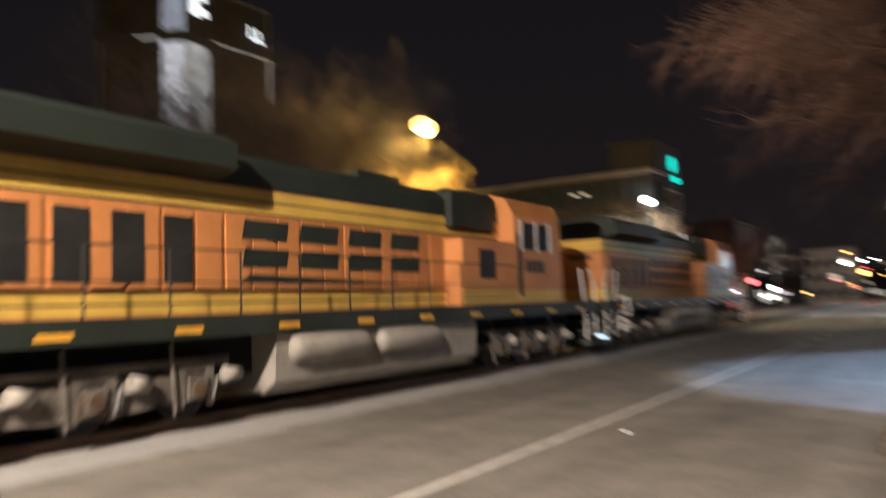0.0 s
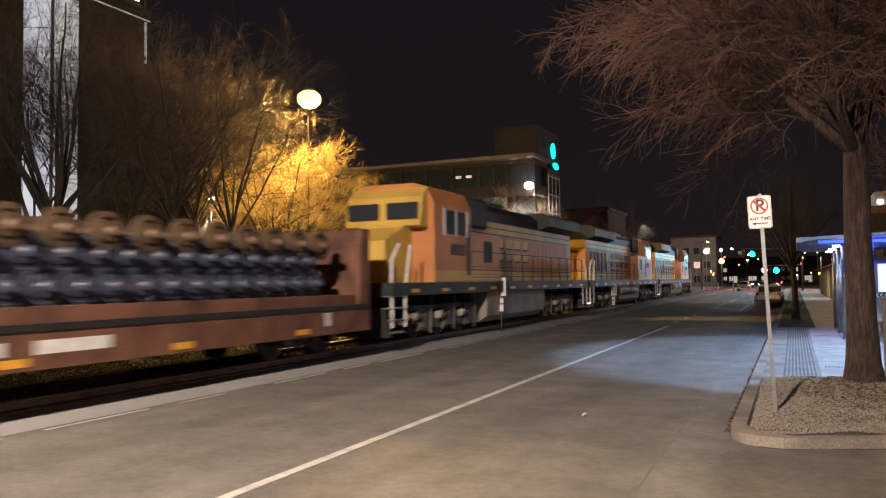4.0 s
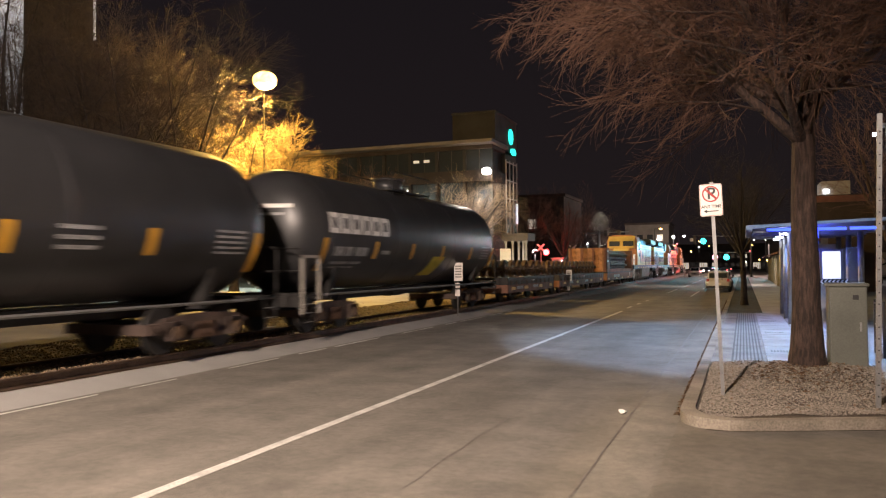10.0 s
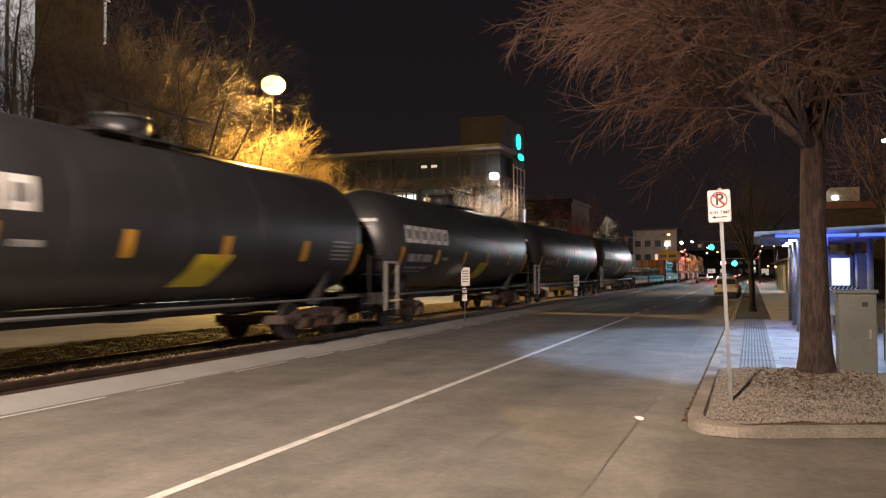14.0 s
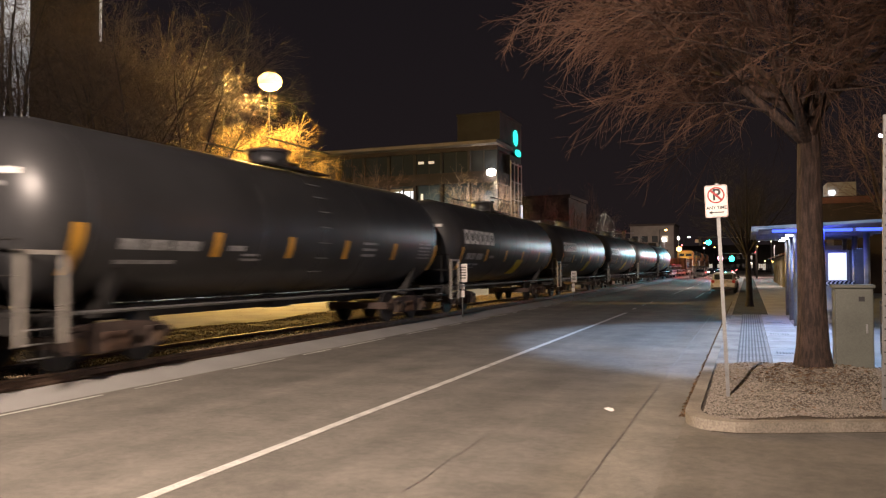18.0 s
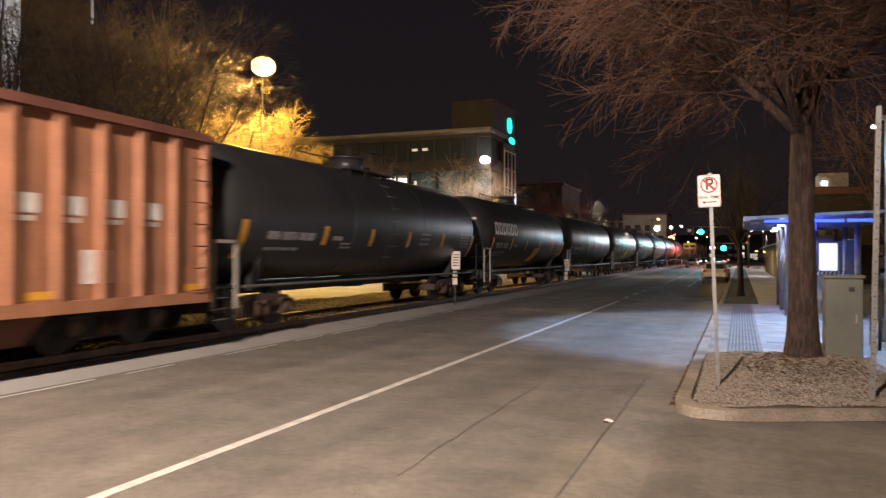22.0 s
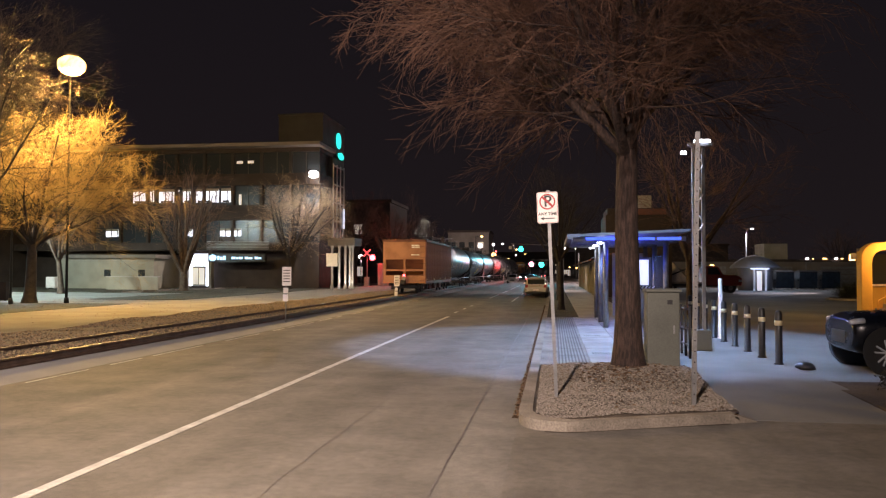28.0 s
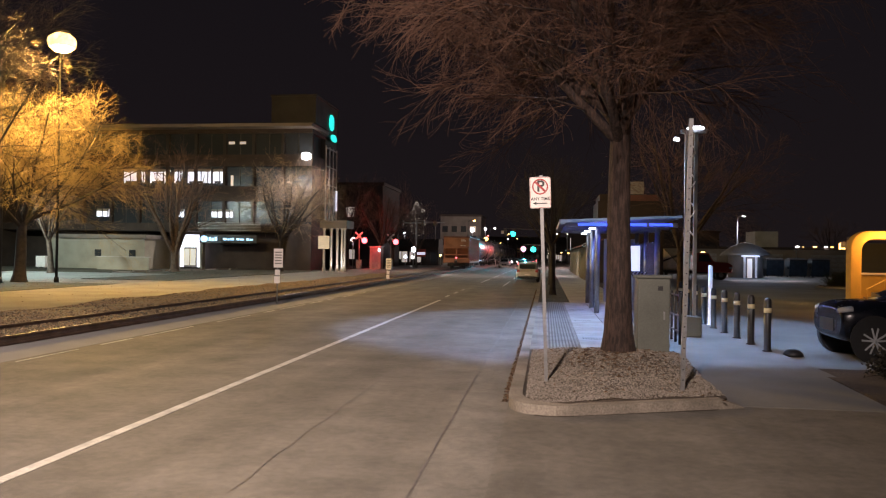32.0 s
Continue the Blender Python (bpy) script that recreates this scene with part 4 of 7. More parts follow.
        for y in (c0 + 0.3, c0 + 1.22, c0 + 2.1):
            part("window_frame", bx(x, x + 0.036, y, y + 0.14, 3.15, 4.0), M["sign_white"], car)
        part("stripe", bx(x + 0.004, x + 0.026, c0, c1, 1.72, 2.05), trim, car)
    # hood end face
    part("hood_end", bx(-0.94, 0.94, hood0 - 0.02, hood0 + 0.02, 1.68, 3.95), side, car, "orange end of the long hood")
    part("end_stripe", bx(-0.95, 0.95, hood0 - 0.028, hood0 - 0.021, 3.5, 3.93), trim, car)
    part("end_stripe", bx(-0.95, 0.95, hood0 - 0.028, hood0 - 0.021, 1.72, 2.15), trim, car)
    for z in (2.17, 3.46):
        part("pinstripe", bx(-0.95, 0.95, hood0 - 0.032, hood0 - 0.021, z, z + 0.03), M["loco_green"], car)
    part("number_block", bx(-0.4, 0.5, hood0 - 0.032, hood0 - 0.021, 3.2, 3.38), M["loco_green"], car)
    part("end_door", bx(-0.32, 0.32, hood0 - 0.04, hood0 - 0.021, 2.2, 3.15), side, car)
    # equipment cabinet behind the cab
    for x0, x1 in ((0.95, 1.5), (-1.5, -0.95)):
        cabn = part("equipment_cabinet", bx(x0, x1, hood1 - 2.7, hood1, 1.68, 3.35), side, car)
        xo = x1 if x1 > 0 else x0 - 0.01
        part("grille", bx(xo, xo + 0.01, hood1 - 1.9, hood1 - 1.1, 2.35, 3.1), M["dark_steel"], cabn)
        part("stripe", bx(xo, xo + 0.012, hood1 - 2.7, hood1, 1.72, 2.05), trim, cabn)
        for z in (1.82, 1.93, 2.07):
            part("pinstripe", bx(xo, xo + 0.016, hood1 - 2.7, hood1, z, z + 0.03), M["loco_green"], cabn)
    # glowing plate stands in for lamplight caught on the step
    part("step_glow", bx(1.1, 1.5, -h - 0.25, -h - 0.05, 0.42, 0.5), M["cool_lit"], car, "glowing plate for the lit look of a step")
    
    # fuel tank, air tanks, bogies
    b = B()
    prism(b, [(-1.35, 0.45), (-1.0, 0.22), (1.0, 0.22), (1.35, 0.45), (1.4, 1.3), (-1.4, 1.3)], -3.4, 3.4)
    part("fuel_tank", b, M["tank_grey"], car, "grey fuel tank under the frame")
    b = B()
    b.free()
    if scheme != 3:
        for x in (1.36, -1.36):
            for y in (-3.1, -0.6):
                b = B()
                lathe(b, [(0.1, y), (0.24, y + 0.06), (0.28, y + 0.16), (0.28, y + 2.0), (0.24, y + 2.1), (0.1, y + 2.16)], "y", 16, (x, 0, 1.02))
                part("air_tank", b, M["tank_grey"], car)
    for y in (-h + 4.3, h - 4.3):
        bogie(car, y, 1.75, 3, 0.5, M["truck"])
    for e in (-1, 1):
        b = B()
        prism(b, [(-1.45, 0.2), (1.45, 0.2), (1.3, 0.95), (-1.3, 0.95)], e * h - 0.06 + (0.0), e * h + 0.06)
        part("pilot", b, M["loco_green"], car)
        coupler(car, e * h, e)
        # steps and handrails at the corners
        for x in (-1.5, 1.5):
            b = B()
            for k in range(4):
                box(b, min(x, x - 0.3 * (1 if x > 0 else -1)), max(x, x - 0.3 * (1 if x > 0 else -1)), min(e * h, e * (h - 0.75)), max(e * h, e * (h - 0.75)), 0.3 + 0.33 * k, 0.34 + 0.33 * k)
            part("step", b, M["galv"], car)
            b = B()
            xx = x * 0.97
            for a, c in (((e * (h - 0.08), 0.45), (e * (h - 0.08), 2.3)), ((e * (h - 0.08), 2.3), (e * (h - 0.5), 2.75)), ((e * (h - 0.85), 0.45), (e * (h - 0.85), 1.5)), ((e * (h - 0.85), 1.5), (e * (h - 1.2), 2.75))):
                cyl(b, (xx, *a), (xx, *c), 0.04, n=6)
            part("corner_handrail", b, M["white_paint"], car, "pale bent corner handrail")
        b = B()
        for x in (-0.45, 0.45):
            cyl(b, (x, e * (h + 0.06), 0.85), (x, e * (h + 0.12), 0.85), 0.1, n=10)
        part("ditch_light", b, M["galv"], car)
    for x in (1.49, -1.49):
        b = B()
        cyl(b, (x, -h + 1.2, 2.72), (x, c0, 2.72), 0.02, n=6)
        cyl(b, (x, -h + 1.2, 2.2), (x, c0, 2.2), 0.015, n=6)
        for i in range(12):
            y = -h + 1.2 + (c0 + h - 1.2) * i / 11
            cyl(b, (x, y, 1.68), (x, y, 2.72), 0.018, n=6)
        part("walkway_handrail", b, M["dark_steel"], car)
    for x in (1.521, -1.529):
        for i in range(10):
            y = -h + 1.4 + (2 * h - 2.8) * i / 9
            part("reflector", bx(x, x + 0.008, y - 0.25, y + 0.25, 1.4, 1.5), M["reflector"], car)
    return car


SPEED = 9.5
TRAIN = []
TRAIN.append((locomotive(24.3, 45.6, 1, 1), 34.95))
TRAIN.append((locomotive(1.5, 23.5, 1, 2), 12.5))
TRAIN.append((locomotive(-20.4, 0.9, -1, 3), -9.75))
TRAIN.append((bulkhead_car(-36.0, -21.6), -28.8))
TRAIN.append((flat_car(-52.4, -37.7, 1), -45.05))
TRAIN.append((flat_car(-62.6, -53.8, 2), -58.2))
tank_a, tank_b = tank_car(1), tank_car(2)
first = {1: tank_a, 2: tank_b}
for style, s in ((1, -71.9), (2, -88.85), (1, -105.8), (1, -122.1), (1, -138.4), (2, -155.1), (1, -171.8), (2, -188.6)):
    car = first.pop(style, None) or copy_thing(tank_a if style == 1 else tank_b, tank_a.matrix_basis)
    TRAIN.append((car, s))
TRAIN.append((hopper_car(), -204.0))


# ---- bare winter trees ----
def tube_mesh(name, chains, material, parent):
    """One mesh from polylines with a radius at every point."""
    verts, faces = [], []
    for pts, rad, n in chains:
        base = len(verts)
        k = len(pts)
        for i in range(k):
            d = (pts[min(i + 1, k - 1)] - pts[max(i - 1, 0)])
            d.normalize()
            u = d.orthogonal().normalized()
            w = d.cross(u)
            for j in range(n):
                a = j * math.tau / n
                verts.append(pts[i] + (u * math.cos(a) + w * math.sin(a)) * rad[i])
        for i in range(k - 1):
            for j in range(n):
                a, b2 = base + i * n + j, base + i * n + (j + 1) % n
                faces.append((a, b2, b2 + n, a + n))
    me = bpy.data.meshes.new(name)
    me.from_pydata(verts, [], faces)
    if chains and chains[0][2] > 4:
        me.polygons.foreach_set("use_smooth", [True] * len(faces))
    me.materials.append(material)
    ob = new(name, me)
    ob.parent = parent
    return ob


def tree(place, label, seed, height, fork, r0, limbs, spread, counts=(6, 7, 6), droop=0.0, aim=None, bark=None, twig=None, limb_len=0.55, group="", thick=1.0, low=0.35):
    rng = random.Random(seed)
    root = thing("tree", place, label, "tree", group)
    trunk, crown = [], []

    def line(p, d, length, ra, rb, segs, wobble, pull):
        pts, rad = [p.copy()], [ra]
        d = d.normalized()
        for i in range(segs):
            d = d + Vector((rng.uniform(-1, 1), rng.uniform(-1, 1), rng.uniform(-1, 1))) * wobble
            d.z += pull * (1.0 if i < segs * 0.65 else -0.8 * (pull < 0) + (pull >= 0))
            d.normalize()
            pts.append(pts[-1] + d * (length / segs))
            rad.append(ra + (rb - ra) * (i + 1) / segs)
        return pts, rad

    def side(d, ang):
        u = d.orthogonal().normalized()
        u = Matrix.Rotation(rng.uniform(0, math.tau), 3, d) @ u
        return (d * math.cos(ang) + u * math.sin(ang)).normalized()

    def spot(pts, f):
        x = f * (len(pts) - 1)
        i = min(int(x), len(pts) - 2)
        return pts[i].lerp(pts[i + 1], x - i), (pts[i + 1] - pts[i]).normalized()

    tp, tr = line(Vector((0, 0, -0.05)), Vector((rng.uniform(-0.04, 0.04), 0, 1)), fork, r0 * 1.0, r0 * 0.72, 8, 0.02, 0)
    tr[0] = r0 * 1.45
    tr[1] = r0 * 1.08
    trunk.append((tp, tr, 12))
    for i in range(limbs):
        az = math.tau * (i + rng.uniform(-0.3, 0.3)) / limbs
        lean = spread * rng.uniform(low, 1.2) if i else spread * 0.25
        d = Vector((math.cos(az) * math.sin(lean), math.sin(az) * math.sin(lean), math.cos(lean)))
        if aim:
            d = (d + Vector(aim)).normalized()
        f = rng.uniform(0.86, 1.0)
        p, _ = spot(tp, f)
        LL = height * limb_len * rng.uniform(0.85, 1.15)
        lp, lr = line(p, d, LL, r0 * 0.5 * thick, r0 * 0.10, 9, 0.09, 0.02)
        trunk.append((lp, lr, 7))
        for j in range(counts[0]):
            f1 = 0.22 + 0.76 * (j + rng.random()) / counts[0]
            p1, d1 = spot(lp, f1)
            bl = LL * (0.62 - 0.30 * f1) * rng.uniform(0.8, 1.25)
            bp, br = line(p1, side(d1, rng.uniform(0.6, 1.05)), bl, r0 * 0.12 * (1.2 - f1), r0 * 0.025, 6, 0.13, droop * 0.5)
            trunk.append((bp, br, 4))
            for k in range(counts[1]):
                f2 = 0.15 + 0.85 * (k + rng.random()) / counts[1]
                p2, d2 = spot(bp, f2)
                tl = bl * (0.55 - 0.22 * f2) * rng.uniform(0.7, 1.3)
                cp, cr = line(p2, side(d2, rng.uniform(0.45, 0.9)), tl, max(0.005, r0 * 0.034), 0.003, 5, 0.16, droop)
                crown.append((cp, cr, 3))
                for m in range(counts[2]):
                    f3 = 0.1 + 0.9 * (m + rng.random()) / counts[2]
                    p3, d3 = spot(cp, f3)
                    fp, fr = line(p3, side(d3, rng.uniform(0.35, 0.8)), tl * rng.uniform(0.3, 0.6), max(0.0032, r0 * 0.013), 0.002, 3, 0.18, droop)
                    crown.append((fp, fr, 3))
    tube_mesh("trunk", trunk, bark or M["bark"], root)
    tagged(tube_mesh("crown", crown, twig or M["twig"], root), "dense bare brown twigs")
    return root


def furrowed_bark(name, colour):
    """Bark with long upright ridges."""
    m = mat(name, colour, 0.9, 0, 0.2, 3.0)
    nt = m.node_tree
    b = nt.nodes["Principled BSDF"]
    tc = nt.nodes.new("ShaderNodeTexCoord")
    mp = nt.nodes.new("ShaderNodeMapping")
    mp.inputs["Scale"].default_value = (1.0, 1.0, 0.16)
    n = nt.nodes.new("ShaderNodeTexNoise")
    n.inputs["Scale"].default_value, n.inputs["Detail"].default_value = 26.0, 4.0
    nt.links.new(tc.outputs["Object"], mp.inputs[0])
    nt.links.new(mp.outputs[0], n.inputs["Vector"])
    r = nt.nodes.new("ShaderNodeMapRange")
    r.inputs[1].default_value, r.inputs[2].default_value, r.inputs[3].default_value, r.inputs[4].default_value = 0.4, 0.6, 0.45, 1.2
    nt.links.new(n.outputs[0], r.inputs[0])
    mx = nt.nodes.new("ShaderNodeMix")
    mx.data_type, mx.blend_type = "RGBA", "MULTIPLY"
    mx.inputs[0].default_value = 1.0
    nt.links.new(b.inputs["Base Color"].links[0].from_socket, mx.inputs[6])
    nt.links.new(r.outputs[0], mx.inputs[7])
    nt.links.new(mx.outputs[2], b.inputs["Base Color"])
    bp = nt.nodes.new("ShaderNodeBump")
    bp.inputs["Strength"].default_value, bp.inputs["Distance"].default_value = 1.0, 0.03
    nt.links.new(n.outputs[0], bp.inputs["Height"])
    nt.links.new(bp.outputs[0], b.inputs["Normal"])
    return m


M["bark_street"] = furrowed_bark("furrowed_street_tree_bark", (0.060, 0.035, 0.026))
tree((1.30, 13.75, 0.14), "large bare street tree with drooping reddish brown twigs", 11, 9.4, 4.55, 0.245, 12, 1.0, (13, 13, 10), -0.036, (-0.20, -0.05, 0.15), limb_len=0.47, thick=0.8, low=0.66, twig=M["twig_street"], bark=M["bark_street"])
tree((-30.6, 40.4, 0.08), "bare lawn tree lit bright orange by a street lamp", 23, 14.5, 3.6, 0.34, 17, 1.12, (13, 13, 9), -0.045, (-0.05, 0.0, 0.22), limb_len=0.47, twig=M["twig_lit_orange"], bark=M["bark_dimmed"], thick=0.75)
tree((-41.0, 58.0, 0.05), "slim bare tree with a pale trunk by the car park", 31, 11, 3.0, 0.26, 7, 0.7, (8, 7, 6), 0.0)
tree((-34.5, 66.6, 0.08), "wide bare tree with several pale rising limbs", 37, 14.0, 1.8, 0.42, 9, 0.62, (7, 6, 6), 0.02, limb_len=0.60)
tree((-27.3, 75.2, 0.10), "bare tree lit white by a wall lamp of the office", 41, 13.5, 3.6, 0.26, 13, 0.8, (10, 8, 6), -0.05, (0.42, 0.0, 0.05), limb_len=0.52, twig=M["twig_lamplit"], bark=M["bark_dimmed"], thick=1.3)
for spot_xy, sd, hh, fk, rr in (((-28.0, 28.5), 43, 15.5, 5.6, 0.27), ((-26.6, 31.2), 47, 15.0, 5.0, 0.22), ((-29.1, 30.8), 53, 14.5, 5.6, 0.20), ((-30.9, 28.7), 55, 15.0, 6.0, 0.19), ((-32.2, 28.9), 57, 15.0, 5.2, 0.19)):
    tree((*spot_xy, 0.08), "tall dark bare tree on the lawn", sd, hh, fk, rr, 10, 0.75, (10, 9, 8), -0.01, bark=M["bark_dimmed"], twig=M["twig_dimmed"], group="dark trees on the lawn", thick=0.6)
tree((-30.8, 23.6, 0.08), "tall bare tree against the lit tower", 59, 17, 5.0, 0.26, 13, 0.72, (11, 10, 8), 0.0, thick=0.95, bark=M["bark_dimmed"], twig=M["twig_dimmed"])
tree((-36.0, 26.5, 0.05), "tall bare tree beside the car park", 61, 16, 5.0, 0.16, 7, 0.6, (8, 8, 6), 0.0, bark=M["bark_dimmed"], twig=M["twig_dimmed"])
tree((-47.0, 52.0, 0.05), "bare tree lit white in the car park", 67, 9, 2.5, 0.22, 8, 0.8, (9, 8, 7), 0.0)
tree((-50.5, 50.0, 0.05), "bare tree lit white in the car park", 69, 8.5, 2.2, 0.20, 8, 0.8, (9, 8, 7), 0.0)
tree((-29.0, 108.0, 0.0), "large dark bare tree beyond the office", 103, 15.0, 3.5, 0.30, 9, 0.8, (9, 8, 7), 0.0, twig=M["twig"])
tree((-25.0, 122.0, 0.0), "large dark bare tree near the crossing", 105, 15.0, 3.5, 0.30, 9, 0.8, (9, 8, 7), 0.0, twig=M["twig"])
tree((0.35, 37.5, 0.13), "small dark bare street tree", 71, 6.8, 2.6, 0.15, 7, 0.6, (7, 6, 5), 0.0, bark=M["bark_dimmed"], twig=M["bark_dimmed"])
tree((0.35, 50.0, 0.13), "small dark bare street tree", 73, 7.5, 2.8, 0.16, 7, 0.6, (7, 6, 5), 0.0, bark=M["bark_dimmed"], twig=M["bark_dimmed"])
tree((0.4, 64.0, 0.13), "dark bare street tree", 79, 9.0, 2.8, 0.18, 7, 0.7, (7, 6, 5), 0.0, bark=M["bark_dimmed"], twig=M["bark_dimmed"])
tree((6.2, 36.0, 0.03), "dark bare tree catching cool lamp light", 83, 9.5, 2.6, 0.20, 8, 0.8, (7, 7, 6), 0.0)
for x, y, sd in ((20.5, 116.0, 107), (30.0, 118.0, 109), (41.0, 116.0, 111)):
    tree((x, y, 0.03), "dark bare tree behind the yard building", sd, 9.5, 2.5, 0.22, 9, 0.8, (8, 7, 6), 0.0, bark=M["bark_dimmed"], twig=M["twig"], group="dark trees behind the yard")
tree((-22.0, 100.0, 0.0), "dark bare tree beyond the office", 97, 12.0, 3.5, 0.28, 8, 0.75, (7, 6, 5), 0.0)
lit_tree = tree((-21.6, 125.0, 0.0), "bare tree wrapped in small white lights", 101, 11.0, 2.5, 0.2, 8, 0.7, (7, 6, 5), 0.0)
bead_rng = random.Random(6)
verts, faces = [], []
for i in range(130):
    a, r, z = bead_rng.uniform(0, math.tau), 2.3 * bead_rng.random() ** 0.6, bead_rng.uniform(5.2, 10.8)
    r *= 1.0 - 0.8 * abs(z - 7.6) / 3.4
    c, k, d = Vector((r * math.cos(a), r * math.sin(a), z)), len(verts), 0.035
    verts += [c + Vector(v) * d for v in ((1, 0, 0), (0, 1, 0), (-1, 0, 0), (0, -1, 0), (0, 0, 1), (0, 0, -1))]
    faces += [(k, k + 1, k + 4), (k + 1, k + 2, k + 4), (k + 2, k + 3, k + 4), (k + 3, k, k + 4), (k + 1, k, k + 5), (k + 2, k + 1, k + 5), (k + 3, k + 2, k + 5), (k, k + 3, k + 5)]
me = bpy.data.meshes.new("light_string")
me.from_pydata(verts, [], faces)
me.materials.append(M["warm_bead"])
beads = new("light_string", me)
beads.parent = lit_tree
tagged(beads, "tiny white lights in the twigs", kind="stuff")


# ---- the office building across the tracks ----
def office():
    ob = thing("office_building", (-50.0, 80.0, 0), "dark brown office block with lit windows and a corner tower", "office building")
    x0, x1 = -40.0, 24.4
    for z0, z1, nm in ((0.0, 5.2, "brick_base"), (7.7, 9.4, "spandrel"), (11.6, 12.9, "spandrel"), (15.3, 15.74, "parapet")):
        part(nm, bx(x0, x1, 0, 9.5, z0, z1), M["brick"], ob)
    part("core", bx(x0 + 0.5, x1 - 0.5, 0.6, 9.3, 5.2, 15.3), M["brick"], ob)
    part("roof_edge", bx(x0 - 0.4, x1 + 0.45, -1.6, 4.8, 15.75, 16.1), M["concrete_dark"], ob, "pale projecting roof edge")
    part("roof_slab", bx(x0, x1 - 0.1, 0.4, 9.4, 16.1, 16.49), M["penthouse"], ob)
    n = 19
    w = (x1 - x0) / n
    lit_hi = ((-47.9, -45.4), (-44.7, -42.3), (-41.8, -40.8), (-40.2, -37.5), (-37.2, -35.8))
    lit_lo = ((-51.2, -49.7), (-41.3, -40.6), (-37.3, -34.8))
    for z0, z1, row in ((5.2, 7.7, 0), (9.4, 11.6, 1), (12.9, 15.3, 2)):
        for i in range(n):
            a = x0 + i * w
            win = part("window", bx(a + 0.12, a + w - 0.12, 0.45, 0.55, z0, z1), M["glass_dark"], ob)
            part("column", bx(a - 0.16, a + 0.16, 0.0, 0.6, z0, z1), M["brick"] if row < 2 else M["penthouse"], ob)
            part("mullion", bx(a + w / 2 - 0.05, a + w / 2 + 0.05, 0.38, 0.46, z0, z1), M["black_plastic"], win)
    for (a, c) in lit_hi:
        win = part("lit_window", bx(a + 50, c + 50, 0.30, 0.36, 9.75, 11.2), M["office_lit"], ob, "brightly lit office window")
        part("blind", bx(a + 50, c + 50, 0.26, 0.29, 11.0, 11.3), M["stucco"], win)
        for k in range(1, int((c - a) / 0.8) + 1):
            part("mullion", bx(a + 50 + k * 0.8 - 0.05, a + 50 + k * 0.8 + 0.05, 0.22, 0.30, 9.7, 11.0), M["black_plastic"], win)
        part("desk_clutter", bx(a + 50.2, a + 50.2 + (c - a) * 0.55, 0.25, 0.29, 9.75, 9.98), M["penthouse"], win)
    for (a, c) in lit_lo:
        win = part("lit_window", bx(a + 50, c + 50, 0.30, 0.36, 5.9, 6.75), M["office_lit"], ob, "brightly lit office window")
        part("blind", bx(a + 50, c + 50, 0.26, 0.29, 6.5, 6.78), M["stucco"], win)
        for k in range(1, int((c - a) / 0.7) + 1):
            part("mullion", bx(a + 50 + k * 0.7 - 0.05, a + 50 + k * 0.7 + 0.05, 0.22, 0.30, 5.85, 6.8), M["black_plastic"], win)
    part("lit_window", bx(14.0, 14.3, 0.30, 0.36, 9.2, 10.6), M["lit_dim"], ob)
    part("lit_window", bx(14.9, 15.2, 0.30, 0.36, 9.2, 10.6), M["lit_dim"], ob)
    for a in (14.6, 15.9):
        part("lit_window", bx(a, a + 0.7, 0.30, 0.36, 14.1, 14.4), M["lit_dim"], ob)
    # corner tower with glass and the teal sign on its street side
    part("tower_head", bx(19.3, 24.45, 0.9, 9.6, 16.5, 19.5), M["penthouse"], ob)
    part("head_coping", bx(19.2, 24.55, 0.8, 9.7, 19.5, 19.7), M["penthouse"], ob)
    part("tower_core", bx(22.0, 24.40, 4.9, 9.6, 0.0, 16.5), M["penthouse"], ob)
    for k in range(4):
        for q in range(3):
            part("tower_glass", bx(24.41, 24.46, 5.0 + q * 1.5, 6.4 + q * 1.5, 5.8 + k * 2.15, 7.85 + k * 2.15), M["glass_dark"], ob)
    b = B()
    for q in range(4):
        box(b, 24.44, 24.55, 4.86 + q * 1.5, 4.98 + q * 1.5, 5.7, 14.6)
    for k in range(5):
        box(b, 24.44, 24.55, 4.9, 9.5, 5.7 + k * 2.15, 5.8 + k * 2.15)
    part("tower_frame", b, M["concrete"], ob, "pale metal frame of the glazed stair tower")
    part("tower_light_strip", bx(24.5, 24.62, 9.05, 9.4, 7.2, 9.6), M["white_lit"], ob)
    for x in (26.65, 27.43, 28.1, 28.6, 28.9):
        b = B()
        lathe(b, [(0.2, 0.0), (0.2, 0.3), (0.13, 0.4), (0.12, 4.3), (0.19, 4.5), (0.19, 4.6)], "z", 14, (x, -2.5, 0.1))
        part("portico_column", b, M["concrete"], ob, "pale uplit portico column")
    part("portico_roof", bx(26.3, 29.2, -2.9, 0, 4.7, 5.5), M["concrete_dark"], ob)
    b = B()
    for cy, cz, ry, rz in ((6.6, 17.5, 0.95, 0.95), (7.6, 15.8, 1.2, 0.42)):
        prism(b, [(cy + ry * math.cos(i * math.tau / 20), cz + rz * math.sin(i * math.tau / 20)) for i in range(20)], 24.58, 24.66, "x")
    part("teal_sign", b, M["teal_glow"], ob, "glowing teal sign shapes")
    # globe swollen beyond a real fitting to show glare
    b = B()
    lathe(b, [(0.1, -0.25), (0.5, -0.1), (0.5, 0.4), (0.2, 0.55)], "z", 14, (23.9, -0.6, 12.45))
    part("wall_lamp", b, M["white_glow"], ob)
    # low wing, entrance and lit sign
    part("stucco_wing", bx(-2.5, 8.3, -6.0, 0, 0.0, 3.3), M["stucco"], ob, "low beige wing")
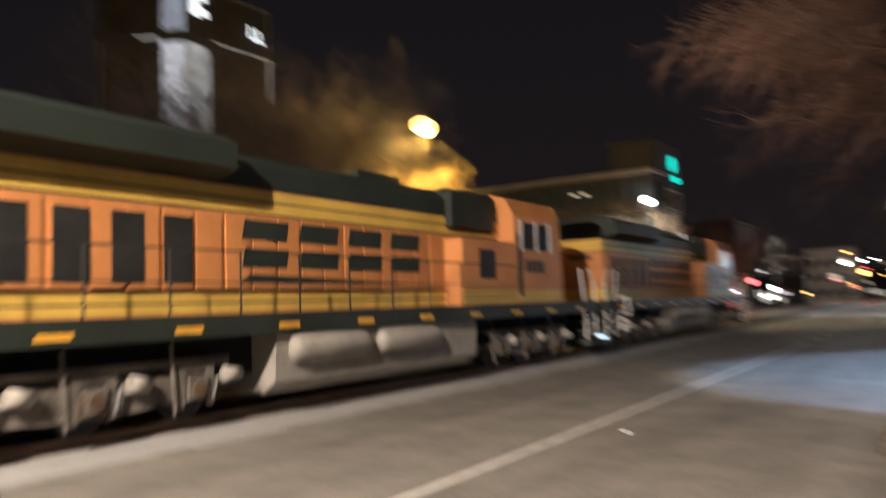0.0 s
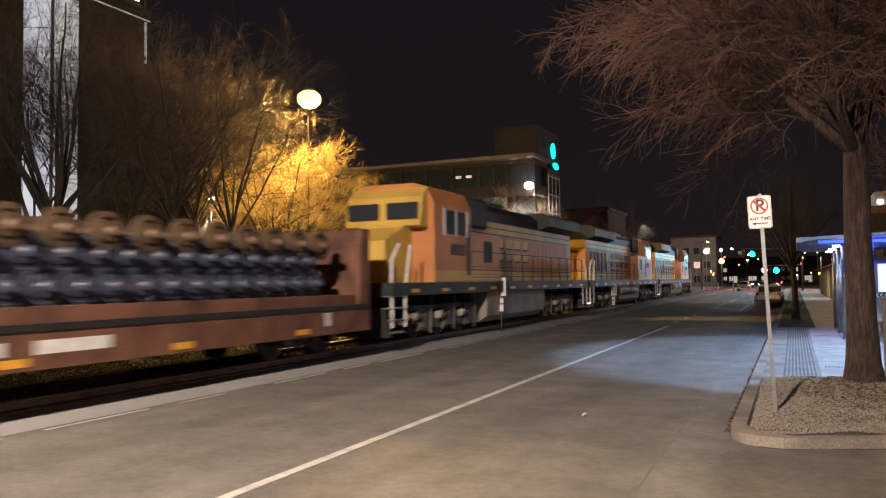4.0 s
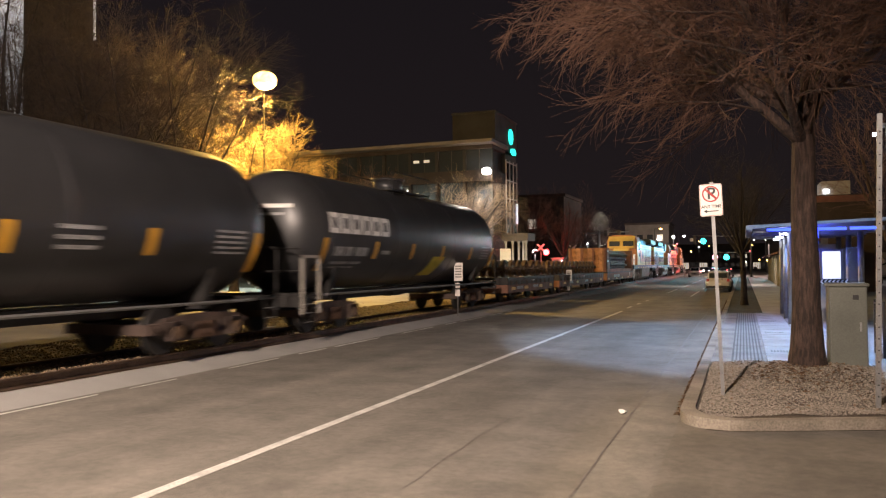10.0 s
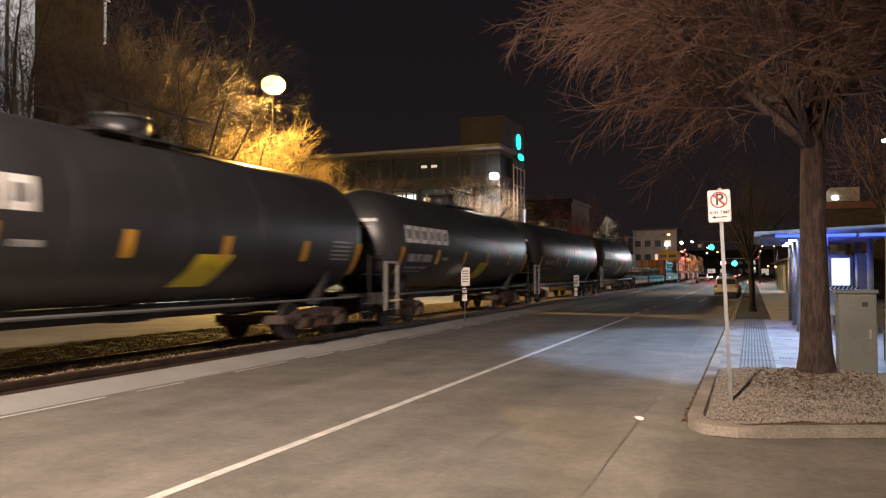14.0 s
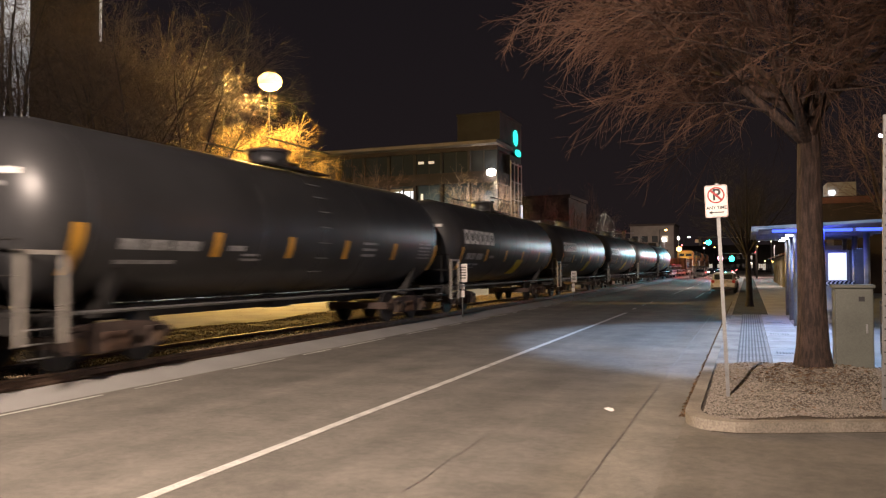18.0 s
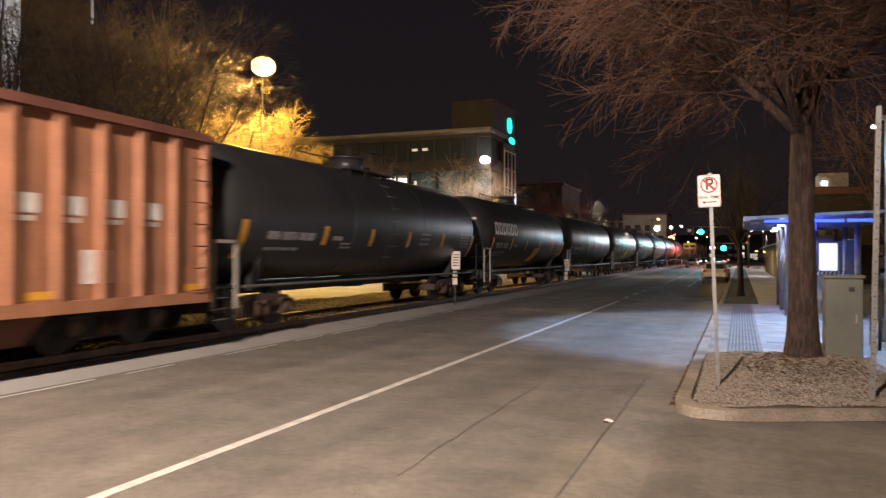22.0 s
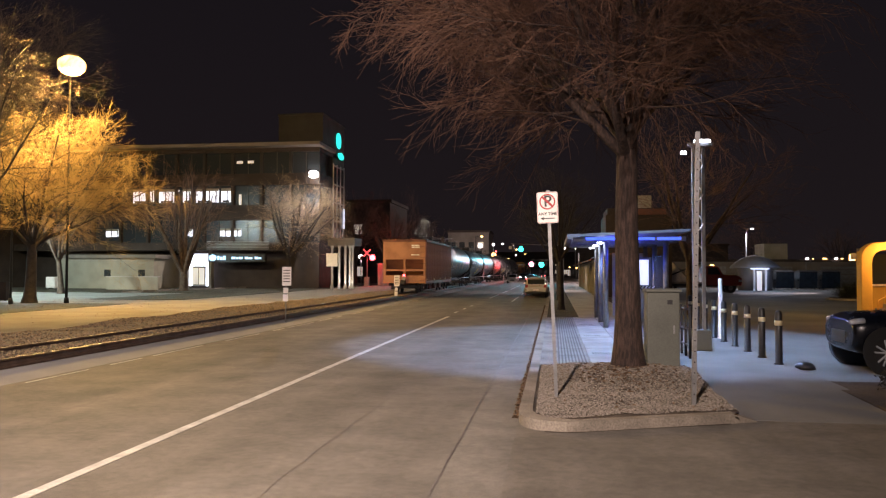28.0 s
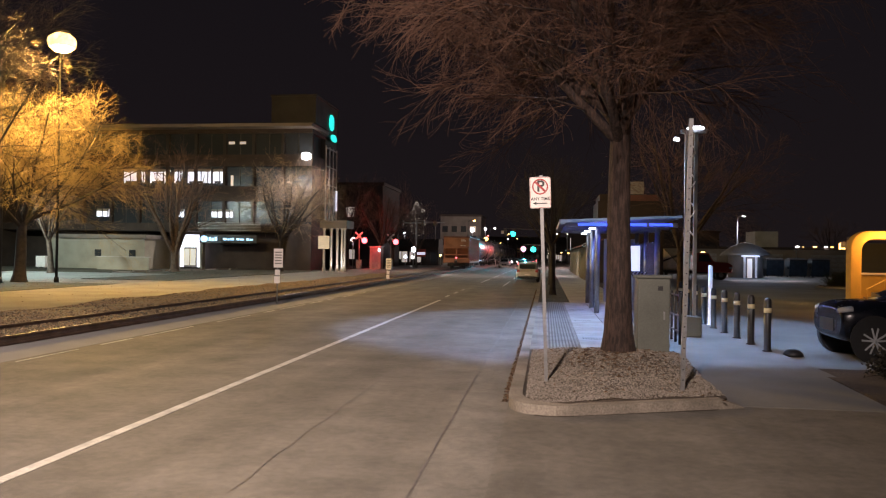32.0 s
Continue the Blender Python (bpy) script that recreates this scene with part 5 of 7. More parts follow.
    part("wing_roof", bx(-2.9, 8.7, -6.4, 0, 3.3, 3.7), M["concrete_dark"], ob)
    for x in (2.7, 6.6):
        part("wing_window", bx(x, x + 0.7, -6.08, -5.99, 1.4, 2.1), M["glass_dark"], ob)
    part("canopy", bx(-40, 22, -3.5, 0.0, 4.2, 4.9), M["brick"], ob)
    part("entrance_light", bx(9.7, 12.3, -1.0, -0.9, 0.3, 3.9), M["office_lit"], ob, "bright white entrance")
    ent = part("entrance_door", bx(10.2, 11.7, -1.15, -1.02, 0.3, 2.5), M["galv"], ob)
    for x in (10.28, 11.0):
        part("door_glass", bx(x, x + 0.6, -1.2, -1.16, 0.5, 2.3), M["lit_dim"], ent)
    for x in (9.4, 12.3):
        part("entrance_pier", bx(x, x + 0.3, -1.6, -0.9, 0.1, 4.2), M["stucco"], ob)
    part("lit_sign_panel", bx(13.2, 19.6, -3.62, -3.52, 2.95, 3.85), M["black_plastic"], ob)
    part("sign_bar", prism(B(), [(13.75 + 0.42 * math.cos(i * math.tau / 16), 3.4 + 0.34 * math.sin(i * math.tau / 16)) for i in range(16)], -3.72, -3.64), M["sign_lit"], ob)
    for x0, x1, z0, z1 in ((14.3, 14.5, 3.18, 3.6), (14.6, 14.85, 3.18, 3.5), (14.95, 15.2, 3.18, 3.6), (15.9, 16.3, 3.26, 3.5), (16.4, 16.6, 3.26, 3.44), (16.7, 17.1, 3.26, 3.5), (17.4, 17.7, 3.26, 3.5), (17.8, 18.2, 3.26, 3.44), (18.5, 18.8, 3.26, 3.5), (18.9, 19.2, 3.26, 3.44)):
        part("sign_bar", bx(x0, x1, -3.72, -3.64, z0, z1), M["sign_lit"], ob)
    for k in range(6):
        part("louvre", bx(13.0, 20.0, -3.6, -3.5, 4.3 + k * 0.16, 4.36 + k * 0.16), M["galv"], ob)
    return ob


office()


def tower_block():
    """A dark many-sided tower: the street face runs along y, the other turns away past a lit glazed corner."""
    ob = thing("tower_block", (-64.0, 49.0, 0), "tall dark brick tower with a white lit glazed corner", "tower block")
    u, n = Vector((-0.879, -0.476, 0)), Vector((0.476, -0.879, 0))

    def face(s0, s1, depth):
        """Outline of a slab on the turned face, from s0 to s1 along it."""
        return [tuple((u * a + n * d)[:2]) for a, d in ((s0, 0.004), (s1, 0.004), (s1, depth), (s0, depth))]

    part("brick_wall", prism(B(), [(0, 0), (0, 11.5), (-14, 11.5), (-18, 2), (-8.5, -4.6)], 0, 37.0, "z"), M["tower_brick"], ob)
    part("lit_wall", prism(B(), face(0.10, 2.63, 0.1), 2, 30.6, "z"), M["wall_lit"], ob, "tall white lit glass wall")
    part("lit_wall", bx(0.004, 0.1, 0.145, 2.9, 2, 30.6), M["wall_dim"], ob, "dimmer glass wall round the corner")
    part("corner_post", bx(-0.1, 0.14, -0.1, 0.14, 2, 30.6), M["galv"], ob)
    for k in range(12):
        z = 3.0 + 2.4 * k
        part("lit_wall_bar", bx(0.1, 0.15, 0.25, 2.9, z, z + 0.05), M["galv"], ob)
        part("lit_wall_bar", prism(B(), face(0.10, 2.63, 0.15), z, z + 0.05, "z"), M["galv"], ob)
    # hanging glazed bay over the corner, with a sign on its street side
    part("corner_bay", prism(B(), [(0.5, -0.35), (0.5, 2.9), (0.02, 2.9), (-2.3, -1.25), (-2.0, -1.7)], 31.3, 37.4, "z"), M["penthouse"], ob)
    part("bay_glass", prism(B(), face(-0.05, 2.35, 0.68), 31.7, 37.2, "z"), M["bay_glow"], ob, "pale blue lit glass of the corner bay")
    part("sign_bar", bx(0.51, 0.6, 0.15, 1.1, 33.4, 37.2), M["lit_window"], ob)
    part("sign_bar", bx(0.51, 0.6, 1.1, 2.2, 33.7, 34.5), M["lit_window"], ob)
    part("sign_bar", bx(0.51, 0.6, 1.1, 2.0, 35.3, 35.9), M["lit_window"], ob)
    # ledges and edges
    part("ledge", bx(0.004, 0.5, 3.3, 11.7, 31.2, 32.4), M["penthouse"], ob)
    part("ledge_line", bx(0.5, 0.58, 3.3, 11.7, 31.12, 31.24), M["edge_lit"], ob, "thin pale metal ledge, lit look given by glow")
    part("ledge", prism(B(), face(3.0, 9.6, 0.5), 31.2, 32.4, "z"), M["penthouse"], ob)
    part("ledge_line", prism(B(), face(2.8, 5.2, 0.58), 31.08, 31.19, "z"), M["edge_lit"], ob)
    part("cornice", bx(0.004, 0.4, 4.6, 11.6, 36.9, 37.15), M["galv"], ob)
    part("edge_trim", bx(0.0, 0.22, 11.38, 11.55, 26.5, 31.1), M["edge_lit"], ob, "thin pale metal corner, lit look given by glow")
    part("edge_trim", bx(0.0, 0.22, 11.3, 11.55, 32.45, 36.85), M["galv"], ob)
    part("edge_trim", prism(B(), face(9.4, 9.66, 0.2), 16, 31.1, "z"), M["galv"], ob)
    for y0 in (8.2, 9.3):
        part("sign_bar", bx(0.51, 0.58, y0, y0 + 0.32, 32.9, 34.4), M["lit_window"], ob)
        part("sign_bar", bx(0.51, 0.58, y0 + 0.32, y0 + 0.85, 32.9, 33.25), M["lit_window"], ob)
    return ob


tower_block()


def shop_building():
    ob = thing("shop_building", (-72.0, 72.0, 0), "low dark shop building with white lit signs", "shop building")
    part("wall", bx(-18, 12, 0, 15, 0, 6.5), M["brick"], ob)
    part("roof", bx(-18.3, 12.3, -0.3, 15, 6.5, 6.9), M["concrete_dark"], ob)
    for x, w in ((-10.6, 2.6), (-7.4, 0.6), (-3.6, 0.9), (2.2, 0.5), (6.5, 0.8)):
        part("lit_doorway", bx(x, x + w, -0.2, -0.1, 0.4, 3.6), M["white_lit"], ob)
    return ob


shop_building()


def pylon_sign():
    ob = thing("pylon_sign", (-52.6, 54.5, 0.05), "dark sign board with white lit shapes and bar", "sign")
    part("board", bx(-1.9, 2.6, -0.15, 0.15, 2.6, 5.0), M["loco_green"], ob)
    for x, r in ((-1.2, 0.42), (0.0, 0.2), (0.7, 0.42)):
        b = B()
        cyl(b, (x, -0.24, 3.9), (x, -0.17, 3.9), r, n=18)
        part("sign_shape", b, M["white_lit"], ob)
    part("sign_bar", bx(2.0, 2.4, -0.24, -0.17, 2.9, 4.9), M["white_lit"], ob)
    for x in (-1.5, 2.0):
        part("leg", bx(x - 0.1, x + 0.1, -0.1, 0.1, 0, 2.6), M["black_plastic"], ob)
    return ob


pylon_sign()


def green_sign():
    ob = thing("green_sign", (-59.8, 56.0, 0.05), "tall green lit sign with two glowing discs", "sign")
    part("post", bx(-0.1, 0.1, -0.1, 0.1, 0, 5.2), M["black_plastic"], ob)
    part("board", bx(-1.4, 1.4, -0.12, 0.12, 5.1, 6.5), M["black_plastic"], ob)
    part("sign_disc", cyl(B(), (-0.65, -0.2, 5.8), (-0.65, -0.13, 5.8), 0.5, n=18), M["green_sign"], ob)
    part("sign_bar", bx(0.1, 0.5, -0.2, -0.13, 5.4, 6.2), M["green_sign"], ob)
    part("sign_bar", bx(0.7, 1.1, -0.2, -0.13, 5.4, 6.2), M["green_sign"], ob)
    return ob


green_sign()


# ---- lamps and poles ----
def street_lamp(place, height, label, arm=(1.6, 0), glow_mat="sodium_glow", size=0.3, r=0.09, lit=True):
    ob = thing("street_lamp", place, label, "street lamp")
    b = B()
    cyl(b, (0, 0, 0), (0, 0, height), r, r * 0.6, n=10)
    cyl(b, (0, 0, 0), (0, 0, 0.35), r * 1.8, r * 1.6, n=10)
    part("pole", b, M["unlit_black"] if size > 0.25 else M["black_plastic"], ob)
    if arm:
        b = B()
        cyl(b, (0, 0, height - 0.1), (arm[0], arm[1], height + 0.25), r * 0.45, n=8)
        part("arm", b, M["unlit_black"] if size > 0.25 else M["black_plastic"], ob)
    ax, ay = arm or (0, 0)
    b = B()
    cap = size * 0.45 if size > 0.5 else size
    lathe(b, [(cap * 0.5, 0.18), (cap, 0.08), (cap, 0.0)], "z", 14, (ax, ay, height + 0.12 + (size - cap)))
    bmesh.ops.recalc_face_normals(b, faces=b.faces[:])
    part("head", b, M["unlit_black"] if size > 0.25 else M["black_plastic"], ob)
    if lit:
        b = B()
        bmesh.ops.create_icosphere(b, subdivisions=2, radius=size * 0.95)
        bmesh.ops.scale(b, vec=(1, 1, 0.75), verts=b.verts[:])
        bmesh.ops.translate(b, vec=(ax, ay, height - 0.02), verts=b.verts[:])
        part("globe", b, M[glow_mat], ob)
    return ob


# globe made far oversize so its shape takes in the lamp's glare
street_lamp((LAMP_A[0] - 2.6, LAMP_A[1] + 3.6, 0.06), LAMP_A[2], "tall sodium street lamp burning bright orange", (2.6, -3.6), "sodium_glow", 0.78, r=0.08)
street_lamp((-30.4, 38.6, 0.08), 11.5, "slim unlit grey lamp post on the lawn", (0.5, 0), lit=False, size=0.15, r=0.07)
street_lamp((-46.8, 51.9, 0.05), 9.5, "car park lamp shining white", (1.6, -1.7), "white_glow", 0.34)
for x, y, h, g in ((-15.5, 150, 9, "amber_glow"), (-14.0, 190, 9, "white_glow"), (1.6, 170, 9, "amber_glow"), (-13.0, 240, 9, "amber_glow"), (2.0, 230, 9, "white_glow"), (-12.5, 300, 9, "amber_glow"), (2.2, 300, 9, "amber_glow"), (-33.0, 130, 8, "white_glow")):
    street_lamp((x, y, 0), h, "distant street lamp glowing over the road", (1.2, 0), g, 0.28)


def platform_lamp():
    ob = thing("platform_lamp", (3.5, 19.1, 0.10), "twin-post steel platform lamp with a cool white head", "lamp post")
    for x in (-0.11, 0.11):
        part("post", bx(x - 0.04, x + 0.04, -0.045, 0.045, 0.3, 5.0), M["galv"], ob)
    part("base_box", bx(-0.26, 0.26, -0.2, 0.2, 0, 0.5), M["cabinet"], ob, bevel=0.02)
    b = B()
    for i in range(60):
        a, c = i * 0.35, (i + 1) * 0.35
        cyl(b, (0.1 * math.cos(a), 0.1 * math.sin(a), 2.4 + i * 0.04), (0.1 * math.cos(c), 0.1 * math.sin(c), 2.44 + i * 0.04), 0.018, n=5)
    # cable coloured white to stand for bright glints along the post
    part("twisted_cable", b, M["sign_white"], ob)
    part("head_arm", bx(-0.25, 0.35, -0.1, 0.1, 4.98, 5.06), M["galv"], ob)
    b = B()
    cyl(b, (0.1, 0, 5.06), (0.1, 0, 5.12), 0.2, n=18)
    part("small_lamp", cyl(B(), (-0.35, 0, 4.8), (-0.35, 0, 4.86), 0.07, n=12), M["cool_glow"], ob)
    part("lamp_disc", b, M["cool_glow"], ob)
    return ob


platform_lamp()


def no_parking_sign():
    ob = thing("parking_sign", (0.03, 11.3, 0.13), "white no-parking sign on a perforated steel post", "road sign")
    post = part("post", bx(-0.025, 0.025, -0.025, 0.025, 0, 3.08), M["galv"], ob)
    post.matrix_basis = pose(0, 0, 0, 0, -2.2, 0)
    face = new("sign_face")
    face.parent = ob
    face.matrix_basis = pose(-0.125, -0.035, 2.82, 0, -2.0, 0)
    W, H = 0.155, 0.232

    def outline(w, h, r):
        p = []
        for cx, cz, a0 in ((w - r, h - r, 0), (-w + r, h - r, 90), (-w + r, -h + r, 180), (w - r, -h + r, 270)):
            for k in range(5):
                a = radians(a0 + k * 22.5)
                p.append((cx + r * math.cos(a), cz + r * math.sin(a)))
        return p
    plate = part("plate", prism(B(), outline(W, H, 0.03), 0, 0.004), M["sign_white"], ob)
    plate.matrix_basis = face.matrix_basis

    def put(name, bm, m, y=-0.003):
        o = part(name, bm, m, plate)
        o.location.y = y
        return o
    # border
    b = B()
    o1, o2 = outline(W - 0.006, H - 0.006, 0.026), outline(W - 0.011, H - 0.011, 0.022)
    va = [b.verts.new((x, 0, z)) for x, z in o1]
    vb = [b.verts.new((x, 0, z)) for x, z in o2]
    for i in range(len(va)):
        b.faces.new((va[i], va[(i + 1) % len(va)], vb[(i + 1) % len(va)], vb[i]))
    put("border", b, M["sign_red"])
    # ring and slash
    b = B()
    va, vb = [], []
    for i in range(36):
        a = i * math.tau / 36
        va.append(b.verts.new((0.118 * math.cos(a), 0, 0.088 + 0.118 * math.sin(a))))
        vb.append(b.verts.new((0.098 * math.cos(a), 0, 0.088 + 0.098 * math.sin(a))))
    for i in range(36):
        b.faces.new((va[i], va[(i + 1) % 36], vb[(i + 1) % 36], vb[i]))
    put("ring", b, M["sign_red"])
    b = B()
    s = 0.011
    b.faces.new([b.verts.new((x, 0, 0.088 + z)) for x, z in ((-0.075 - s, 0.075 - s), (-0.075 + s, 0.075 + s), (0.075 + s, -0.075 + s), (0.075 - s, -0.075 - s))])
    put("slash", b, M["sign_red"], -0.006)
    text("letter", "P", 0.23, M["sign_black"], plate, pose(0.005, -0.004, 0.088, 90, 0, 0))
    text("lettering", "ANY TIME", 0.062, M["sign_black"], plate, pose(0, -0.004, -0.095, 90, 0, 0))
    b = B()
    b.faces.new([b.verts.new(p) for p in ((-0.06, 0, -0.168), (0.10, 0, -0.168), (0.10, 0, -0.154), (-0.06, 0, -0.154))])
    b.faces.new([b.verts.new(p) for p in ((-0.11, 0, -0.161), (-0.06, 0, -0.185), (-0.06, 0, -0.137))])
    put("arrow", b, M["sign_black"], -0.004)
    bpy.data.objects.remove(face)
    return ob


no_parking_sign()


def bare_post():
    ob = thing("sign_post", (1.93, 11.0, 0.13), "bare perforated steel post in the gravel bed", "post")
    p = part("post", bx(-0.03, 0.03, -0.03, 0.03, 0, 3.85), M["galv"], ob)
    p.matrix_basis = pose(0, 0, 0, 0, 1.2, 0)
    for k in range(24):
        h = part("hole", bx(-0.009, 0.009, -0.0325, -0.0305, 0.15 + k * 0.15, 0.168 + k * 0.15), M["black_plastic"], p)
    return ob


bare_post()


def track_sign(place, tall):
    ob = thing("track_sign", place, "white railway notice on a thin post beside the track", "sign")
    b = B()
    cyl(b, (0, 0, 0), (0, 0, tall), 0.025, n=8)
    part("post", b, M["galv"], ob)
    p = part("notice", bx(-0.13, 0.21, -0.04, -0.03, tall - 0.68, tall), M["sign_white"], ob)
    for k in range(5):
        part("text_bar", bx(-0.08, 0.16, -0.044, -0.041, tall - 0.15 - 0.1 * k, tall - 0.11 - 0.1 * k), M["concrete_dark"], p)
    part("small_plate", bx(-0.08, 0.1, -0.04, -0.03, tall - 0.95, tall - 0.76), M["sign_white"], ob)
    part("small_plate", bx(-0.1, 0.1, -0.04, -0.03, tall - 1.25, tall - 1.0), M["sign_white"], ob)
    return ob


track_sign((-9.62, 26.2, 0.15), 2.0)
track_sign((-9.62, 45.5, 0.15), 1.6)


def cabinet():
    ob = thing("utility_cabinet", (1.96, 14.35, 0.13), "grey-green traffic control cabinet on a concrete pad", "utility cabinet")
    part("plinth", bx(-0.34, 0.34, -0.26, 0.3, 0, 0.08), M["concrete"], ob)
    part("body", bx(-0.29, 0.29, -0.22, 0.25, 0.08, 1.5), M["cabinet"], ob, bevel=0.012)
    part("lid", bx(-0.32, 0.32, -0.25, 0.28, 1.5, 1.56), M["cabinet"], ob, bevel=0.012)
    part("door", bx(-0.26, 0.26, -0.235, -0.222, 0.14, 1.4), M["cabinet"], ob)
    part("handle", bx(0.17, 0.20, -0.26, -0.236, 0.75, 0.9), M["galv"], ob)
    part("badge", bx(0.07, 0.16, -0.24, -0.2355, 1.28, 1.36), M["black_plastic"], ob)
    return ob


cabinet()


def help_pillar():
    ob = thing("help_pillar", (1.90, 19.9, 0.14), "slim blue emergency pillar with a glowing blue lamp", "help point")
    part("column", bx(-0.11, 0.11, -0.1, 0.1, 0, 2.5), M["blue_paint"], ob, bevel=0.015)
    b = B()
    cyl(b, (0, 0, 2.5), (0, 0, 2.74), 0.12, n=16)
    part("beacon", b, M["blue_glow"], ob)
    part("call_panel", bx(-0.08, 0.08, -0.112, -0.1, 1.1, 1.5), M["galv"], ob)
    for k in range(9):
        part("text_bar", bx(-0.05, 0.05, -0.106, -0.1015, 1.65 + k * 0.08, 1.7 + k * 0.08), M["sign_white"], ob)
    return ob


help_pillar()


def shelter():
    ob = thing("bus_shelter", (0, 24.0, 0.14), "steel bus shelter with blue lights under its roof", "bus shelter")
    for y in (1.3, 4.05, 6.8):
        for x in (1.68, 3.6):
            b = B()
            cyl(b, (x, y, 0), (x, y, 2.85), 0.085, n=12)
            part("column", b, M["galv"], ob)
    b = B()
    prism(b, [(0.5, 2.95), (4.2, 3.12), (4.2, 3.2), (0.5, 3.05)], 0.2, 7.4)
    part("roof", b, M["galv"], ob)
    for y in (0.5, 2.2, 3.9, 5.6, 7.2):
        part("roof_beam", bx(0.6, 4.1, y - 0.05, y + 0.05, 2.83, 2.97), M["galv"], ob)
    part("gutter", bx(0.42, 0.6, 0.1, 7.5, 2.9, 3.05), M["galv"], ob)
    for a, c in ((1.0, 2.0), (2.15, 3.1), (3.2, 3.9)):
        part("blue_light_strip", bx(a, c, 0.16, 0.19, 2.86, 2.94), M["blue_glow"], ob, "glowing blue light strip")
    for y in (1.2, 4.0, 6.6):
        b = B()
        cyl(b, (1.5, y, 2.78), (1.5, y, 2.83), 0.1, n=12)
        part("downlight", b, M["cool_glow"], ob)
    part("glass_wall", bx(3.55, 3.58, 1.3, 6.8, 0.4, 2.4), M["glass_dark"], ob)
    part("wall_panel", bx(2.3, 3.5, 6.7, 6.78, 0.1, 2.6), M["concrete"], ob)
    scr = part("screen_case", bx(2.55, 3.2, 1.9, 2.02, 0.5, 2.34), M["galv"], ob)
    part("screen", bx(2.62, 3.12, 1.885, 1.898, 1.42, 2.26), M["white_lit"], scr, "white lit information screen")
    board = part("hazard_board", bx(2.5, 3.35, 1.84, 1.88, 1.25, 1.40), M["black_plastic"], ob, "black board with white chevrons")
    for k in range(7):
        x = 2.53 + k * 0.115
        part("chevron", prism(B(), [(x, 1.325), (x + 0.06, 1.39), (x + 0.11, 1.39), (x + 0.05, 1.325), (x + 0.11, 1.26), (x + 0.06, 1.26)], 1.832, 1.838), M["white_paint"], board)
    b = B()
    box(b, 2.6, 3.4, 3.0, 5.5, 0.42, 0.48)
    for y in (3.2, 5.3):
        box(b, 2.7, 3.3, y - 0.04, y + 0.04, 0, 0.42)
    part("bench", b, M["galv"], ob)
    return ob


shelter()


M["band"] = mat("pale_yellow_reflective_band", (0.70, 0.60, 0.36), 0.4, 0, 0.08)


def bollard_proto():
    ob = thing("bollard", (4.58, 16.42, 0.10), "black steel bollard with a pale reflective band", "bollard", "bollards along the walkway")
    b = B()
    lathe(b, [(0.10, 0), (0.10, 0.02), (0.075, 0.03), (0.075, 1.03), (0.06, 1.09), (0.03, 1.11)], "z", 16)
    part("body", b, M["black_plastic"], ob)
    b = B()
    cyl(b, (0, 0, 0.80), (0, 0, 0.90), 0.0775, n=16)
    part("band", b, M["band"], ob)
    return ob


bol = bollard_proto()
for k in range(1, 9):
    copy_thing(bol, pose(4.58, 16.42 + 1.27 * k, 0.10))
ob = thing("marker_post", (4.70, 22.5, 0.10), "plain white plastic marker post", "marker post")
b = B()
lathe(b, [(0.09, 0), (0.09, 0.03), (0.06, 0.04), (0.06, 1.68), (0.04, 1.72)], "z", 14)
part("body", b, M["sign_white"], ob)
ob = thing("ground_dome", (5.05, 16.3, 0.03), "small dark ground dome beside the bollards", "ground dome")
b = B()
lathe(b, [(0.2, 0), (0.19, 0.06), (0.14, 0.12), (0.05, 0.15)], "z", 16)
part("body", b, M["black_plastic"], ob)


# ---- vehicles ----
def loft(bm, sections, n=20, power=3.5):
    """Rounded cross-sections (y, half width, z low, z high) joined along y."""
    rings = []
    for y, w, z0, z1 in sections:
        ring = []
        for i in range(n):
            a = (i + 0.5) * math.tau / n
            c, s = math.cos(a), math.sin(a)
            x = w * math.copysign(abs(c) ** (2 / power), c)
            z = (z0 + z1) / 2 + (z1 - z0) / 2 * math.copysign(abs(s) ** (2 / power), s)
            ring.append(bm.verts.new((x, y, z)))
        rings.append(ring)
    for k in range(len(rings) - 1):
        for i in range(n):
            f = bm.faces.new((rings[k][i], rings[k][(i + 1) % n], rings[k + 1][(i + 1) % n], rings[k + 1][i]))
            f.smooth = True
    bm.faces.new(rings[0])
    bm.faces.new(rings[-1])
    bmesh.ops.recalc_face_normals(bm, faces=bm.faces[:])
    return bm


